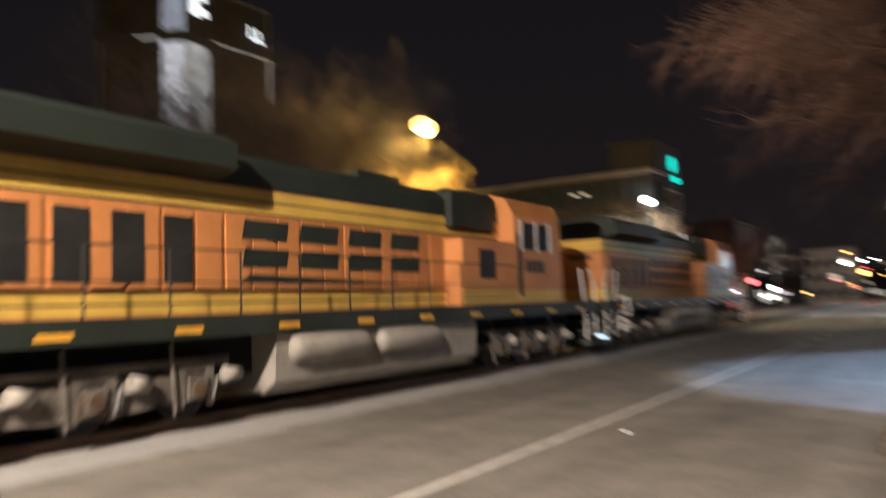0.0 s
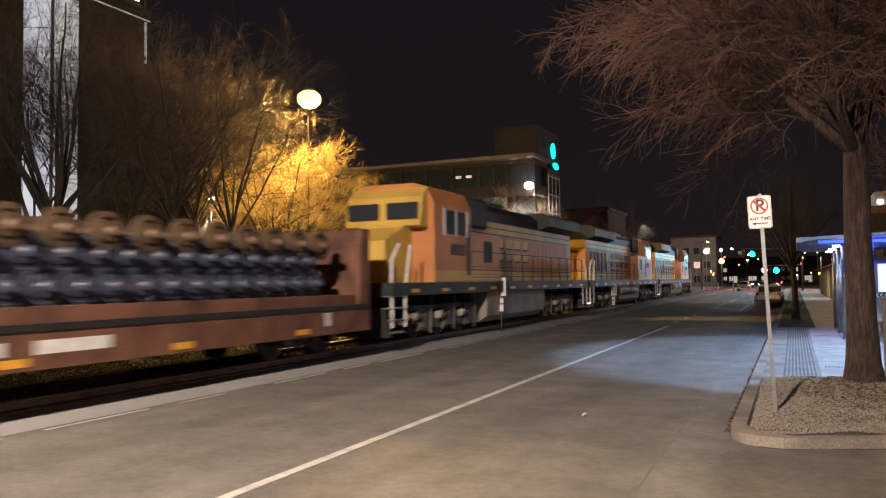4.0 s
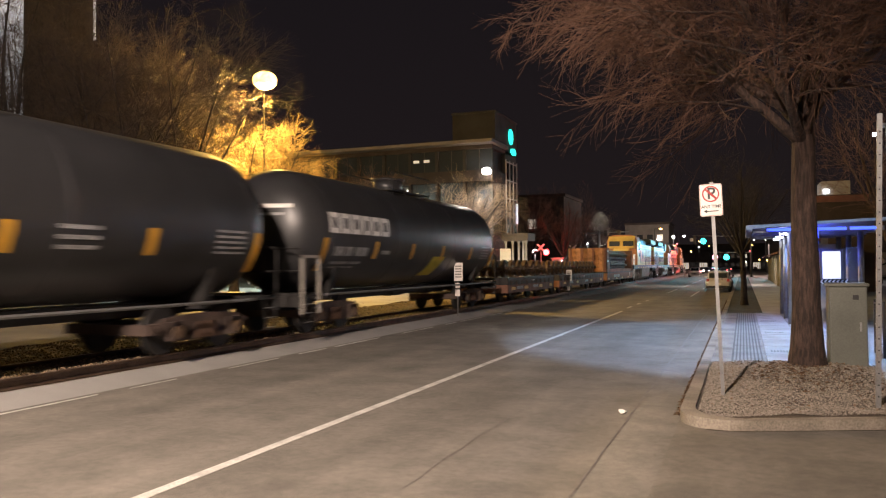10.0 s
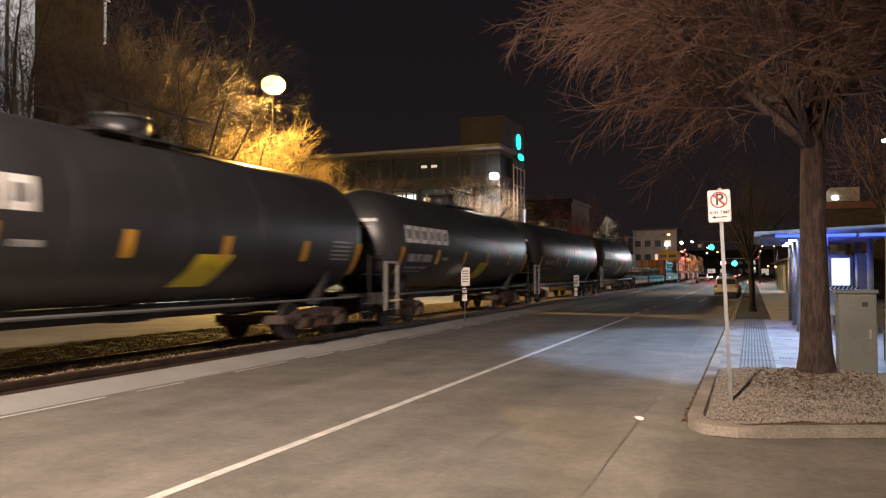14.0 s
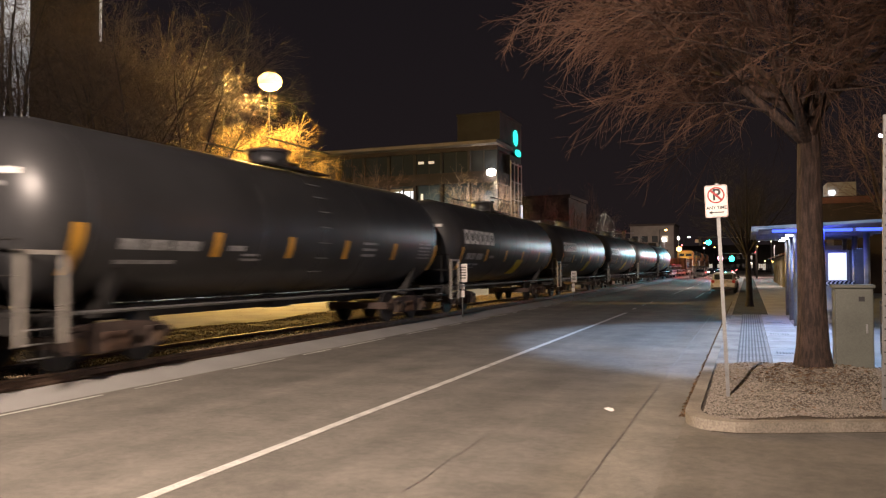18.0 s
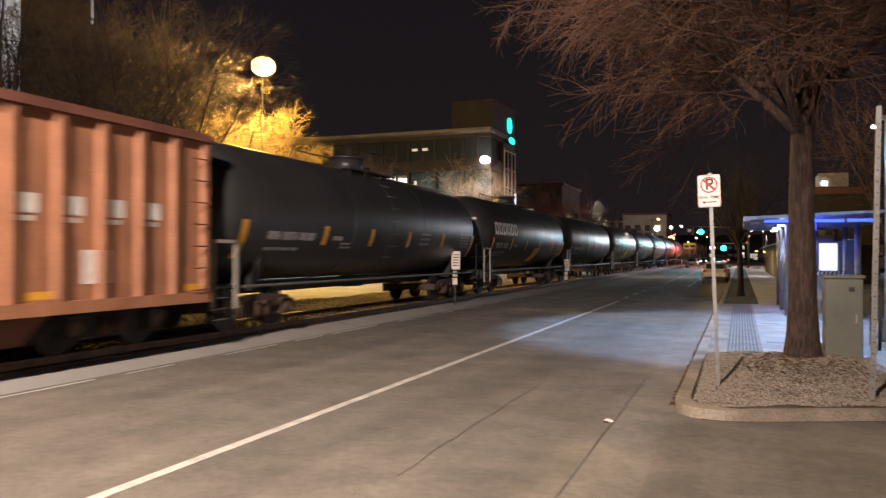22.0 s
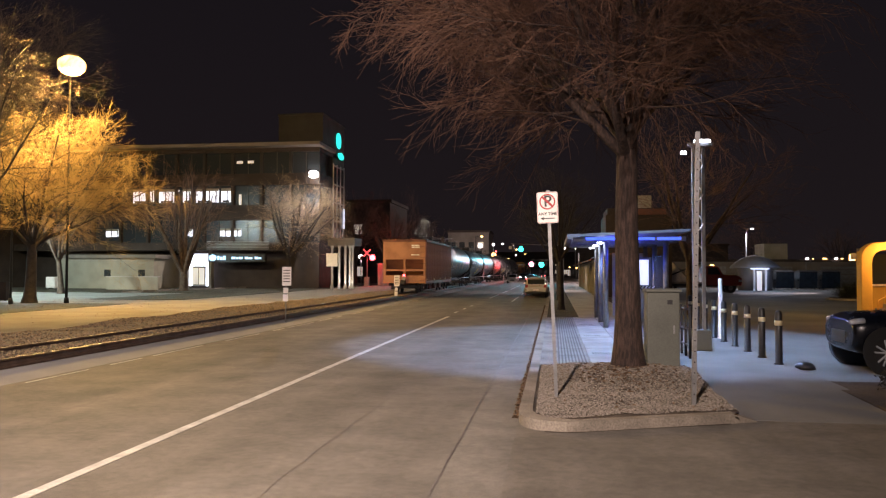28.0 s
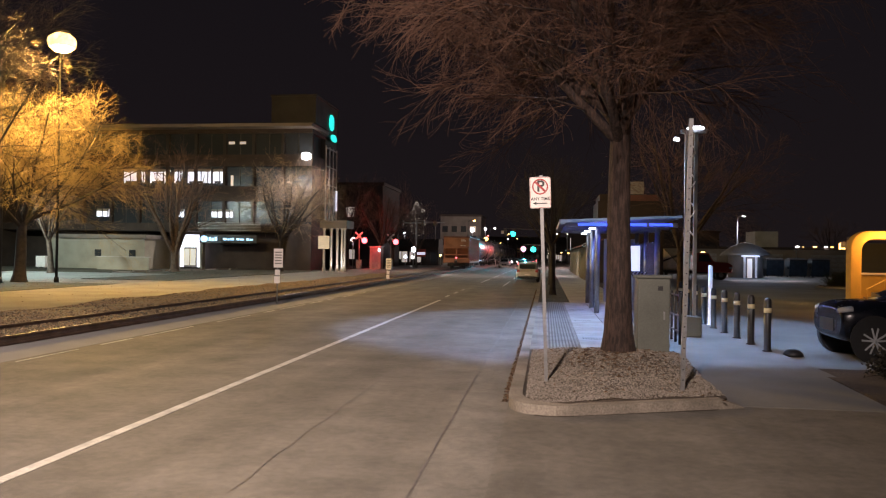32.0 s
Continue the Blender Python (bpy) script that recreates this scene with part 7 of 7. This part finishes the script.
def far_block(place, w, d, h, seed, label, wall="penthouse"):
    rng = random.Random(seed)
    ob = thing("far_building", place, label, "building")
    part("wall", bx(0, w, 0, d, 0, h), M[wall], ob)
    part("roof", bx(-0.3, w + 0.3, -0.3, d, h, h + 0.5), M["brick"], ob)
    n = int(w / 2.4)
    for r in range(int(h / 3.4)):
        for i in range(n):
            lit = rng.random() < 0.22
            part("window", bx(0.5 + i * 2.4, 1.9 + i * 2.4, -0.08, 0.02, 1.2 + r * 3.4, 2.7 + r * 3.4), M["lit_dim"] if lit else M["glass_dark"], ob)
    return ob


far_block((-27.0, 192.0, 0), 10.5, 14, 12.0, 5, "distant brown flat-roofed block with a few lit windows", "concrete_dark")
far_block((-70.0, 150.0, 0), 34, 14, 12.0, 6, "distant dark block with a few lit windows")
far_block((-42.0, 118.0, 0), 16, 14, 13.0, 8, "dark block behind the office with a few lit windows", "tower_brick")
far_block((6.0, 210.0, 0), 40, 14, 9.0, 7, "distant low block beside the street")
far_block((-36.0, 330.0, 0), 60, 14, 10.0, 9, "distant block at the end of the street")


def shop_front(place, w, h, label, glowing, rz=0):
    ob = thing("corner_shop", place, label, "shop", rz=rz)
    part("wall", bx(0, w, 0, 6, 0, h), M["penthouse"], ob)
    n = max(2, int(w / 2.5))
    for i in range(n):
        a = 0.4 + i * (w - 0.4) / n
        win = part("shop_window", bx(a, a + (w - 0.4) / n - 0.5, -0.06, 0.0, 0.6, 2.6), M[glowing] if i % 3 != 1 else M["glass_dark"], ob)
        for q in range(1, 3):
            part("glazing_bar", bx(a + q * 0.6 - 0.06, a + q * 0.6 + 0.06, -0.12, -0.06, 0.6, 2.6), M["black_plastic"], win)
        part("shop_display", bx(a + 0.1, a + 1.1, -0.1, -0.07, 0.6, 1.2), M["brick"], win)
        part("frame", bx(a - 0.08, a, -0.1, 0.0, 0.4, 2.8), M["black_plastic"], win)
    part("fascia", bx(0, w, -0.2, 0.0, 2.9, 3.5), M["brick"], ob)
    return ob


shop_front((-34.0, 140.0, 0), 14, 5.0, "distant shop front with lit windows", "lit_dim")
shop_front((4.5, 138.0, 0), 20, 5.5, "distant corner shop with warm lit windows", "lit_dim")
shop_front((-19.0, 260.0, 0), 9, 6.0, "distant shop front with lit windows", "lit_dim")
shop_front((3.0, 262.0, 0), 16, 6.0, "distant shop front with warm windows", "lit_dim")
M["head_glow"] = glow("white_headlamp_glow", (1.0, 0.95, 0.85), 18.0)
for x, y, g in ((-7.0, 175.0, "head_glow"), (-3.4, 165.0, "red_glow"), (-7.2, 215.0, "head_glow"), (-3.2, 205.0, "red_glow"), (-30.0, 128.0, "head_glow"), (-3.5, 240.0, "red_glow")):
    c = vehicle("distant_car", (x, y, 0), 0 if g == "red_glow" else 180, "distant car in the street with its lamps on", M["navy"], tail=(g == "red_glow"), group="distant cars")
    if g == "head_glow":
        for sx in (-0.65, 0.65):
            part("lit_headlamp", bx(sx - 0.18, sx + 0.18, 2.26, 2.3, 0.62, 0.84), M["head_glow"], c)


# ---- mounded gravel bed, stones, joints and other small work ----
def bed_front(x):
    """Where the bed begins behind its slanting front kerb."""
    return 9.70 + 0.41 * max(0.0, x - 0.22) + 1.6 * max(0.0, -0.06 - x)


def mound():
    b = B()
    nx, ny = 22, 34
    g = []
    for j in range(ny + 1):
        row = []
        for i in range(nx + 1):
            x = -0.27 + 2.70 * i / nx
            y = 9.70 + 5.46 * j / ny
            edge = min(i, nx - i, j, ny - j) / 4.0
            d = math.hypot((x - 1.4) * 0.9, y - 13.7)
            z = 0.135 + min(1, edge) * (0.20 * math.exp(-(d / 1.3) ** 2) + 0.03 * noise.noise(Vector((x * 1.7, y * 1.7, 0))) + 0.02)
            z = min(z, 0.135 + 0.6 * max(0.0, y - bed_front(x)))
            row.append(b.verts.new((x, y, z)))
        g.append(row)
    for j in range(ny):
        for i in range(nx):
            if g[j + 1][i + 1].co.y < bed_front(g[j][i].co.x) + 0.02:
                continue
            f = b.faces.new((g[j][i], g[j][i + 1], g[j + 1][i + 1], g[j + 1][i]))
            f.smooth = True
    return setting("bed_soil", b, M["soil"], "mounded soil and fine gravel in the bed", "soil")


mound()


def bed_height(x, y):
    d = math.hypot((x - 1.4) * 0.9, y - 13.7)
    return 0.155 + 0.20 * math.exp(-(d / 1.3) ** 2) + 0.03 * noise.noise(Vector((x * 1.7, y * 1.7, 0)))


def stones(name, spots, material, label):
    """Many small angular stones in one mesh: (place, size) pairs."""
    rng = random.Random(len(spots))
    base = [Vector(p) for p in ((1, 0, 0), (0, 1, 0), (-1, 0, 0), (0, -1, 0), (0, 0, 0.75), (0, 0, -0.6))]
    tri = ((0, 1, 4), (1, 2, 4), (2, 3, 4), (3, 0, 4), (1, 0, 5), (2, 1, 5), (3, 2, 5), (0, 3, 5))
    verts, faces = [], []
    for (x, y, z), s in spots:
        m = Euler((rng.uniform(-0.6, 0.6), rng.uniform(-0.6, 0.6), rng.uniform(0, 6.28))).to_matrix()
        k = len(verts)
        for v in base:
            w = m @ (Vector((v.x * rng.uniform(0.7, 1.3), v.y * rng.uniform(0.6, 1.1), v.z * rng.uniform(0.7, 1.2))) * s)
            verts.append((x + w.x, y + w.y, z + w.z))
        faces += [(k + a, k + c, k + d) for a, c, d in tri]
    me = bpy.data.meshes.new(name)
    me.from_pydata(verts, [], faces)
    me.materials.append(material)
    return tagged(new(name, me), label, "gravel", kind="stuff")


def island_mat(name, lo, hi):
    """Stones whose tint differs from one to the next."""
    m = mat(name, hi, 0.9, 0, 0.1, 8.0, 0.2, 80)
    nt = m.node_tree
    b = nt.nodes["Principled BSDF"]
    geo = nt.nodes.new("ShaderNodeNewGeometry")
    mx = nt.nodes.new("ShaderNodeMix")
    mx.data_type = "RGBA"
    mx.inputs[6].default_value, mx.inputs[7].default_value = (*lo, 1), (*hi, 1)
    nt.links.new(geo.outputs["Random Per Island"], mx.inputs[0])
    nt.links.new(mx.outputs[2], b.inputs["Base Color"])
    return m


rng = random.Random(5)
bed = []
while len(bed) < 30000:
    x, y = rng.uniform(-0.24, 2.42), rng.uniform(9.72, 15.1)
    if y < bed_front(x) + 0.03:
        continue
    bed.append(((x, y, bed_height(x, y)), rng.choice((0.006, 0.009, 0.012, 0.018)) * rng.uniform(0.8, 1.25)))
M["bed_stone"] = island_mat("mixed_bed_gravel", (0.13, 0.112, 0.092), (0.31, 0.27, 0.225))
stones("bed_gravel", bed, M["bed_stone"], "loose mixed gravel round the street tree")
def leaf_litter(name, n, x0, x1, y0, y1, height, density, label):
    """Curled dry leaves lying about, joined into one mesh."""
    rg = random.Random(n)
    verts, faces = [], []
    while len(faces) < n * 2:
        x, y = rg.uniform(x0, x1), rg.uniform(y0, y1)
        if rg.random() > density(x, y):
            continue
        a, s = rg.uniform(0, math.tau), rg.uniform(0.018, 0.045)
        u = Vector((math.cos(a), math.sin(a), rg.uniform(-0.3, 0.3))) * s
        w = Vector((-math.sin(a), math.cos(a), rg.uniform(-0.3, 0.3))) * s * 0.5
        c = Vector((x, y, height(x, y) + 0.012))
        lift = Vector((0, 0, s * rg.uniform(0.1, 0.5)))
        k = len(verts)
        verts += [c - u, c + w + lift, c + u, c - w + lift]
        faces += [(k, k + 1, k + 2), (k, k + 2, k + 3)]
    me = bpy.data.meshes.new(name)
    me.from_pydata(verts, [], faces)
    me.materials.append(M["dry_leaf"])
    return tagged(new(name, me), label, "leaf litter", kind="stuff")


M["dry_leaf"] = island_mat("dry_brown_leaves", (0.07, 0.042, 0.024), (0.19, 0.115, 0.065))
leaf_litter("leaf_litter", 900, -0.1, 2.4, 10.1, 15.0, bed_height, lambda x, y: math.exp(-((x - 1.2) / 0.75) ** 2 - ((y - 13.2) / 0.9) ** 2) + 0.04, "dry brown leaves blown round the street tree")
leaf_litter("leaf_litter_kerb", 2200, -0.56, -0.475, 10.3, 45.0, lambda x, y: 0.0, lambda x, y: 0.3 + 0.7 * (x > -0.58), "dry brown leaves along the street kerb")
leaf_litter("leaf_litter_lawn", 2500, -33.0, -14.8, 25.0, 62.0, lambda x, y: 0.09, lambda x, y: 0.15 + 0.85 * (x < -24.5), "dry brown leaves scattered on the lawn")
def bank_height(x, y):
    """Heaped gravel beside the track."""
    u = (-12.45 - x) / 3.3
    if u < 0 or u > 1:
        return 0.24
    hump = min(1, u / 0.28) * min(1, (1 - u) / 0.25)
    return 0.24 - 0.15 * u + hump * (0.14 + 0.12 * noise.noise(Vector((x * 0.5, y * 0.33, 3))) + 0.05 * noise.noise(Vector((x * 1.9, y * 1.9, 7))))


def gravel_bank():
    verts, faces = [], []
    nx, ny = 16, 230
    for j in range(ny + 1):
        y = -10 + 110 * j / ny
        for i in range(nx + 1):
            x = -12.4 - 3.5 * i / nx
            verts.append((x, y, bank_height(x, y) if 0 < i < nx else 0.02))
    for j in range(ny):
        for i in range(nx):
            a = j * (nx + 1) + i
            faces.append((a, a + nx + 1, a + nx + 2, a + 1))
    me = bpy.data.meshes.new("gravel_bank")
    me.from_pydata(verts, [], faces)
    me.polygons.foreach_set("use_smooth", [True] * len(faces))
    me.materials.append(M["gravel"])
    return tagged(new("gravel_bank", me), "low heaped bank of brown gravel beside the track", "gravel bank", kind="structure")


gravel_bank()
bal = []
while len(bal) < 42000:
    y = 7 + 55 * rng.random() ** 1.5
    if len(bal) % 4:
        x = rng.uniform(-15.7, -12.4)
        z = bank_height(x, y)
    else:
        x = rng.uniform(-12.4, -10.35)
        z = 0.24
    bal.append(((x, y, z), rng.uniform(0.015, 0.045)))
M["ballast_stone"] = island_mat("brown_track_ballast", (0.075, 0.053, 0.034), (0.30, 0.215, 0.13))
stones("track_ballast", bal, M["ballast_stone"], "loose brown stones of the railway bed")

# platform slabs, tactile strip, drains
M["slab"] = mat("pale_platform_slab", (0.34, 0.33, 0.32), 0.8, 0, 0.12, 1.5, 0.15, 40, random_tint=0.08)
pl = bpy.data.objects["platform"]
slab = None
for j in range(10):
    for i, (x0, x1) in enumerate(((0.74, 1.585), (1.615, 2.48))):
        y0 = 15.25 + j * 1.57
        b = bx(x0, x1, y0, y0 + 1.53, 0.13, 0.165)
        part("slab", b, M["slab"], pl)
M["tactile"] = mat("grey_tactile_paving", (0.10, 0.095, 0.09), 0.8, 0, 0.12, 2.0, 0.1)
M["slab_dim"] = mat("worn_tactile_ridge", (0.24, 0.225, 0.21), 0.8, 0, 0.12, 2.0, 0.1)
bar = None
for j in range(10):
    y0 = 15.25 + j * 1.57
    t = part("tactile_panel", bx(0.08, 0.70, y0, y0 + 1.55, 0.13, 0.150), M["tactile"], pl)
    for i in range(9):
        x = 0.12 + i * 0.068
        part("tactile_bar", bx(x, x + 0.034, y0 + 0.01, y0 + 1.54, 0.150, 0.160), M["slab_dim"], t)
for y0 in (17.2, 22.0, 26.5):
    for i in range(8):
        part("drain_bar", bx(0.85 + i * 0.06, 0.88 + i * 0.06, y0, y0 + 0.3, 0.165, 0.170), M["black_plastic"], pl)

# seams and patches of the street
def seam(points, w, name="tar_seam"):
    b = B()
    prev = None
    for i, (x, y) in enumerate(points):
        a = [b.verts.new((x - w, y, 0.008)), b.verts.new((x + w, y, 0.008))]
        if prev:
            b.faces.new((prev[0], prev[1], a[1], a[0]))
        prev = a
    return setting(name, b, M["tar"], "thin dark tar seam in the street", "road seam")


rng = random.Random(9)


def wander(x, y0, y1, step=0.5, amp=0.03):
    p, y = [], y0
    while y < y1:
        p.append((x + rng.uniform(-amp, amp), y))
        y += step
    return p


seam(wander(-1.11, -4.0, 60.0, 0.5, 0.012), 0.011)
seam(wander(-2.6, 6.0, 13.0, 0.4, 0.03), 0.005)
b = B()
for i in range(28):
    x = -6.9 + i * 0.22
    a = [b.verts.new((x, 16.4 + 0.06 * noise.noise(Vector((i * 0.7, 0, 0))) - 0.12 * i / 6, 0.004)), b.verts.new((x + 0.22, 16.4 + 0.06 * noise.noise(Vector((i * 0.7 + 0.7, 0, 0))) - 0.12 * (i + 1) / 6, 0.004))]
    c = [b.verts.new((v.co.x, v.co.y + 0.018, 0.004)) for v in a]
    b.faces.new((a[0], a[1], c[1], c[0]))
setting("tar_seam_across", b, M["tar"], "thin tar seam across the street", "road seam")
# brown strip painted for the joint and its shadow below the bed's kerb
b = B()
prev = None
for i in range(25):
    x = -0.12 + 2.4 * i / 24
    y = 9.455 + 0.41 * max(0.0, x - 0.2) + 0.012 * noise.noise(Vector((x * 5, 1, 0)))
    p = [b.verts.new((x, y - 0.035 - 0.02 * noise.noise(Vector((x * 7, 4, 0))), 0.026)), b.verts.new((x, y + 0.03, 0.026))]
    if prev:
        b.faces.new((prev[0], p[0], p[1], prev[1]))
    prev = p
setting("kerb_joint", b, M["soil"], "dark strip for the shadowed joint below the kerb", "road seam")

# wheel stops, low wall and bollards of the car park
ws = thing("wheel_stop", (-37.0, 62.0, 0.05), "low concrete wheel stop in the car park", "wheel stop", "wheel stops in the car park")
part("block", bx(-0.9, 0.9, -0.1, 0.1, 0, 0.18), M["concrete_dark"], ws, bevel=0.03)
for k in range(1, 9):
    copy_thing(ws, pose(-37.0 + 0.35 * k, 62.0 + 2.2 * k, 0.05, 0, 0, 82))
ob = thing("low_wall", (-44.5, 70.0, 0.05), "low white wall before the office wing", "wall")
part("wall_body", bx(0, 5.5, 0, 0.3, 0, 1.3), M["stucco"], ob)
part("coping", bx(-0.05, 5.55, -0.05, 0.35, 1.3, 1.38), M["concrete"], ob)
ob = thing("retaining_wall", (-48.0, 44.0, 0.05), "low brown retaining wall under the lawn trees", "wall")
part("wall_body", bx(0, 13.0, 0, 0.4, 0, 1.2), M["brick"], ob)
ob = thing("utility_box", (-50.5, 70.0, 0.05), "small white utility box in the car park", "utility box")
part("body", bx(-0.5, 0.5, -0.3, 0.3, 0.2, 1.3), M["sign_white"], ob, bevel=0.03)
for x in (-0.35, 0.35):
    part("leg", bx(x - 0.06, x + 0.06, -0.2, 0.2, 0, 0.2), M["galv"], ob)


# shrubs at the yard edge
def shrub(place, r, seed, label, leaf="leaf"):
    rg = random.Random(seed)
    ob = thing("shrub", place, label, "shrub")
    chains = []
    for i in range(260):
        a, e = rg.uniform(0, math.tau), rg.uniform(0.15, 1.45)
        d = Vector((math.cos(a) * math.cos(e), math.sin(a) * math.cos(e), math.sin(e)))
        p = Vector((rg.uniform(-0.3, 0.3) * r, rg.uniform(-0.3, 0.3) * r, 0))
        pts = [p.copy()]
        for k in range(4):
            d = (d + Vector((rg.uniform(-1, 1), rg.uniform(-1, 1), rg.uniform(-1, 1))) * 0.25).normalized()
            pts.append(pts[-1] + d * r * rg.uniform(0.2, 0.3))
        chains.append((pts, [0.012, 0.010, 0.008, 0.006, 0.003], 3))
    tagged(tube_mesh("twig_mass", chains, M["bark_dimmed"], ob), kind="stuff")
    verts, faces = [], []
    for pts, _, _ in chains:
        for p in pts[1:]:
            for k in range(3):
                c = p + Vector((rg.uniform(-1, 1), rg.uniform(-1, 1), rg.uniform(-1, 1))) * 0.08
                u = Vector((rg.uniform(-1, 1), rg.uniform(-1, 1), rg.uniform(-1, 1))).normalized() * 0.035
                w = u.orthogonal().normalized() * 0.02
                q = len(verts)
                verts += [c - u, c + w, c + u, c - w]
                faces.append((q, q + 1, q + 2, q + 3))
    me = bpy.data.meshes.new("leaf_mass")
    me.from_pydata(verts, [], faces)
    me.materials.append(M[leaf])
    o = new("leaf_mass", me)
    o.parent = ob
    tagged(o, kind="stuff")
    return ob


M["leaf_green"] = mat("dusty_green_leaves", (0.06, 0.085, 0.035), 0.7, 0, 0.25, 6.0)
M["leaf"] = mat("dry_dark_leaves", (0.04, 0.034, 0.022), 0.8, 0, 0.25, 6.0)
setting("shrub_bed", bx(4.6, 12.0, 10.0, 14.1, -0.1, 0.09), M["soil"], "dark soil bed beside the walkway", "planting bed")
for k, (x, y, r) in enumerate(((5.85, 13.3, 0.5), (5.75, 12.2, 0.45), (5.3, 11.4, 0.3), (7.0, 13.2, 0.6), (14.5, 33.5, 0.9), (16.5, 34.0, 0.9))):
    shrub((x, y, 0.08 if y < 20 else 0.03), r, 300 + k, "dry dark shrub beside the yard")

island = [(19.4 + 3.2 * (1 + math.cos(a)) , 57.5 + 3.0 * math.sin(a)) for a in (math.tau * k / 28 for k in range(28))]
inner = [(19.65 + 2.95 * (1 + math.cos(a)), 57.5 + 2.75 * math.sin(a)) for a in (math.tau * k / 28 for k in range(28))]
setting("kerb_yard", prism(B(), island, 0.0, 0.16, "z"), M["kerb_pale"], "pale kerb round a planted yard island", "kerb")
setting("yard_island", prism(B(), inner, 0.1, 0.19, "z"), M["soil"], "soil of the planted yard island", "planting bed")
for k, (x, y, r) in enumerate(((20.6, 57.0, 1.0), (21.8, 56.2, 1.15), (23.2, 57.2, 1.2), (22.2, 58.6, 1.1))):
    shrub((x, y, 0.18), r, 340 + k, "low dusty green shrub on a kerbed yard island", "leaf_green")


# bench backs and fence behind the stop
def fence(place, n, gap, label, rz=90):
    ob = thing("fence", place, label, "fence", rz=rz)
    for k in range(n):
        part("post", bx(k * gap - 0.025, k * gap + 0.025, -0.025, 0.025, 0, 1.15), M["black_plastic"], ob)
    for z in (0.25, 0.6, 1.05):
        part("rail", bx(0, (n - 1) * gap, -0.015, 0.015, z, z + 0.04), M["black_plastic"], ob)
    return ob


fence((2.95, 17.2, 0.10), 3, 0.55, "black metal railing beside the walkway")


# a scrap of paper that the wind shifts about the road
SCRAP = thing("paper_scrap", (-3.85, 11.1, 0.005), "small crumpled scrap of white paper on the road", "litter")
b = B()
pts = [b.verts.new((0.07 * math.cos(a) * (1 + 0.3 * math.sin(3 * a)), 0.05 * math.sin(a), 0.012 + 0.02 * math.sin(2 * a + 0.5))) for a in (k * math.tau / 9 for k in range(9))]
top = b.verts.new((0.01, 0.0, 0.045))
for k in range(9):
    b.faces.new((pts[k], pts[(k + 1) % 9], top))
b.faces.new(pts[::-1])
part("paper", b, M["sign_white"], SCRAP)


# ---- what moves ----
def motions():
    for car, s in TRAIN:
        turn = car.matrix_basis.to_euler().z
        rows = [(t, pose(XC, s + SPEED * t, RAIL, 0, 0, math.degrees(turn))) for t in (0.0, 8.0, 16.0, 24.0, 32.0)]
        walk(car, rows)
    walk(SCRAP, [(t, pose(x, y, 0.008, 0, 0, turn)) for t, x, y, turn in ((0.0, -3.9, 10.7, 0), (1.2, -3.85, 11.1, 20), (2.4, -3.6, 12.6, 60), (5.0, -1.95, 10.0, 100), (9.4, -1.32, 10.3, 120), (12.0, -1.0, 10.0, 150), (16.6, -1.4, 10.7, 170), (20.0, -1.58, 9.6, 200), (23.0, -0.7, 8.8, 240), (25.0, 1.2, 7.8, 290), (27.5, 5.0, 3.0, 340), (32.0, 5.2, 2.8, 350))])


motions()
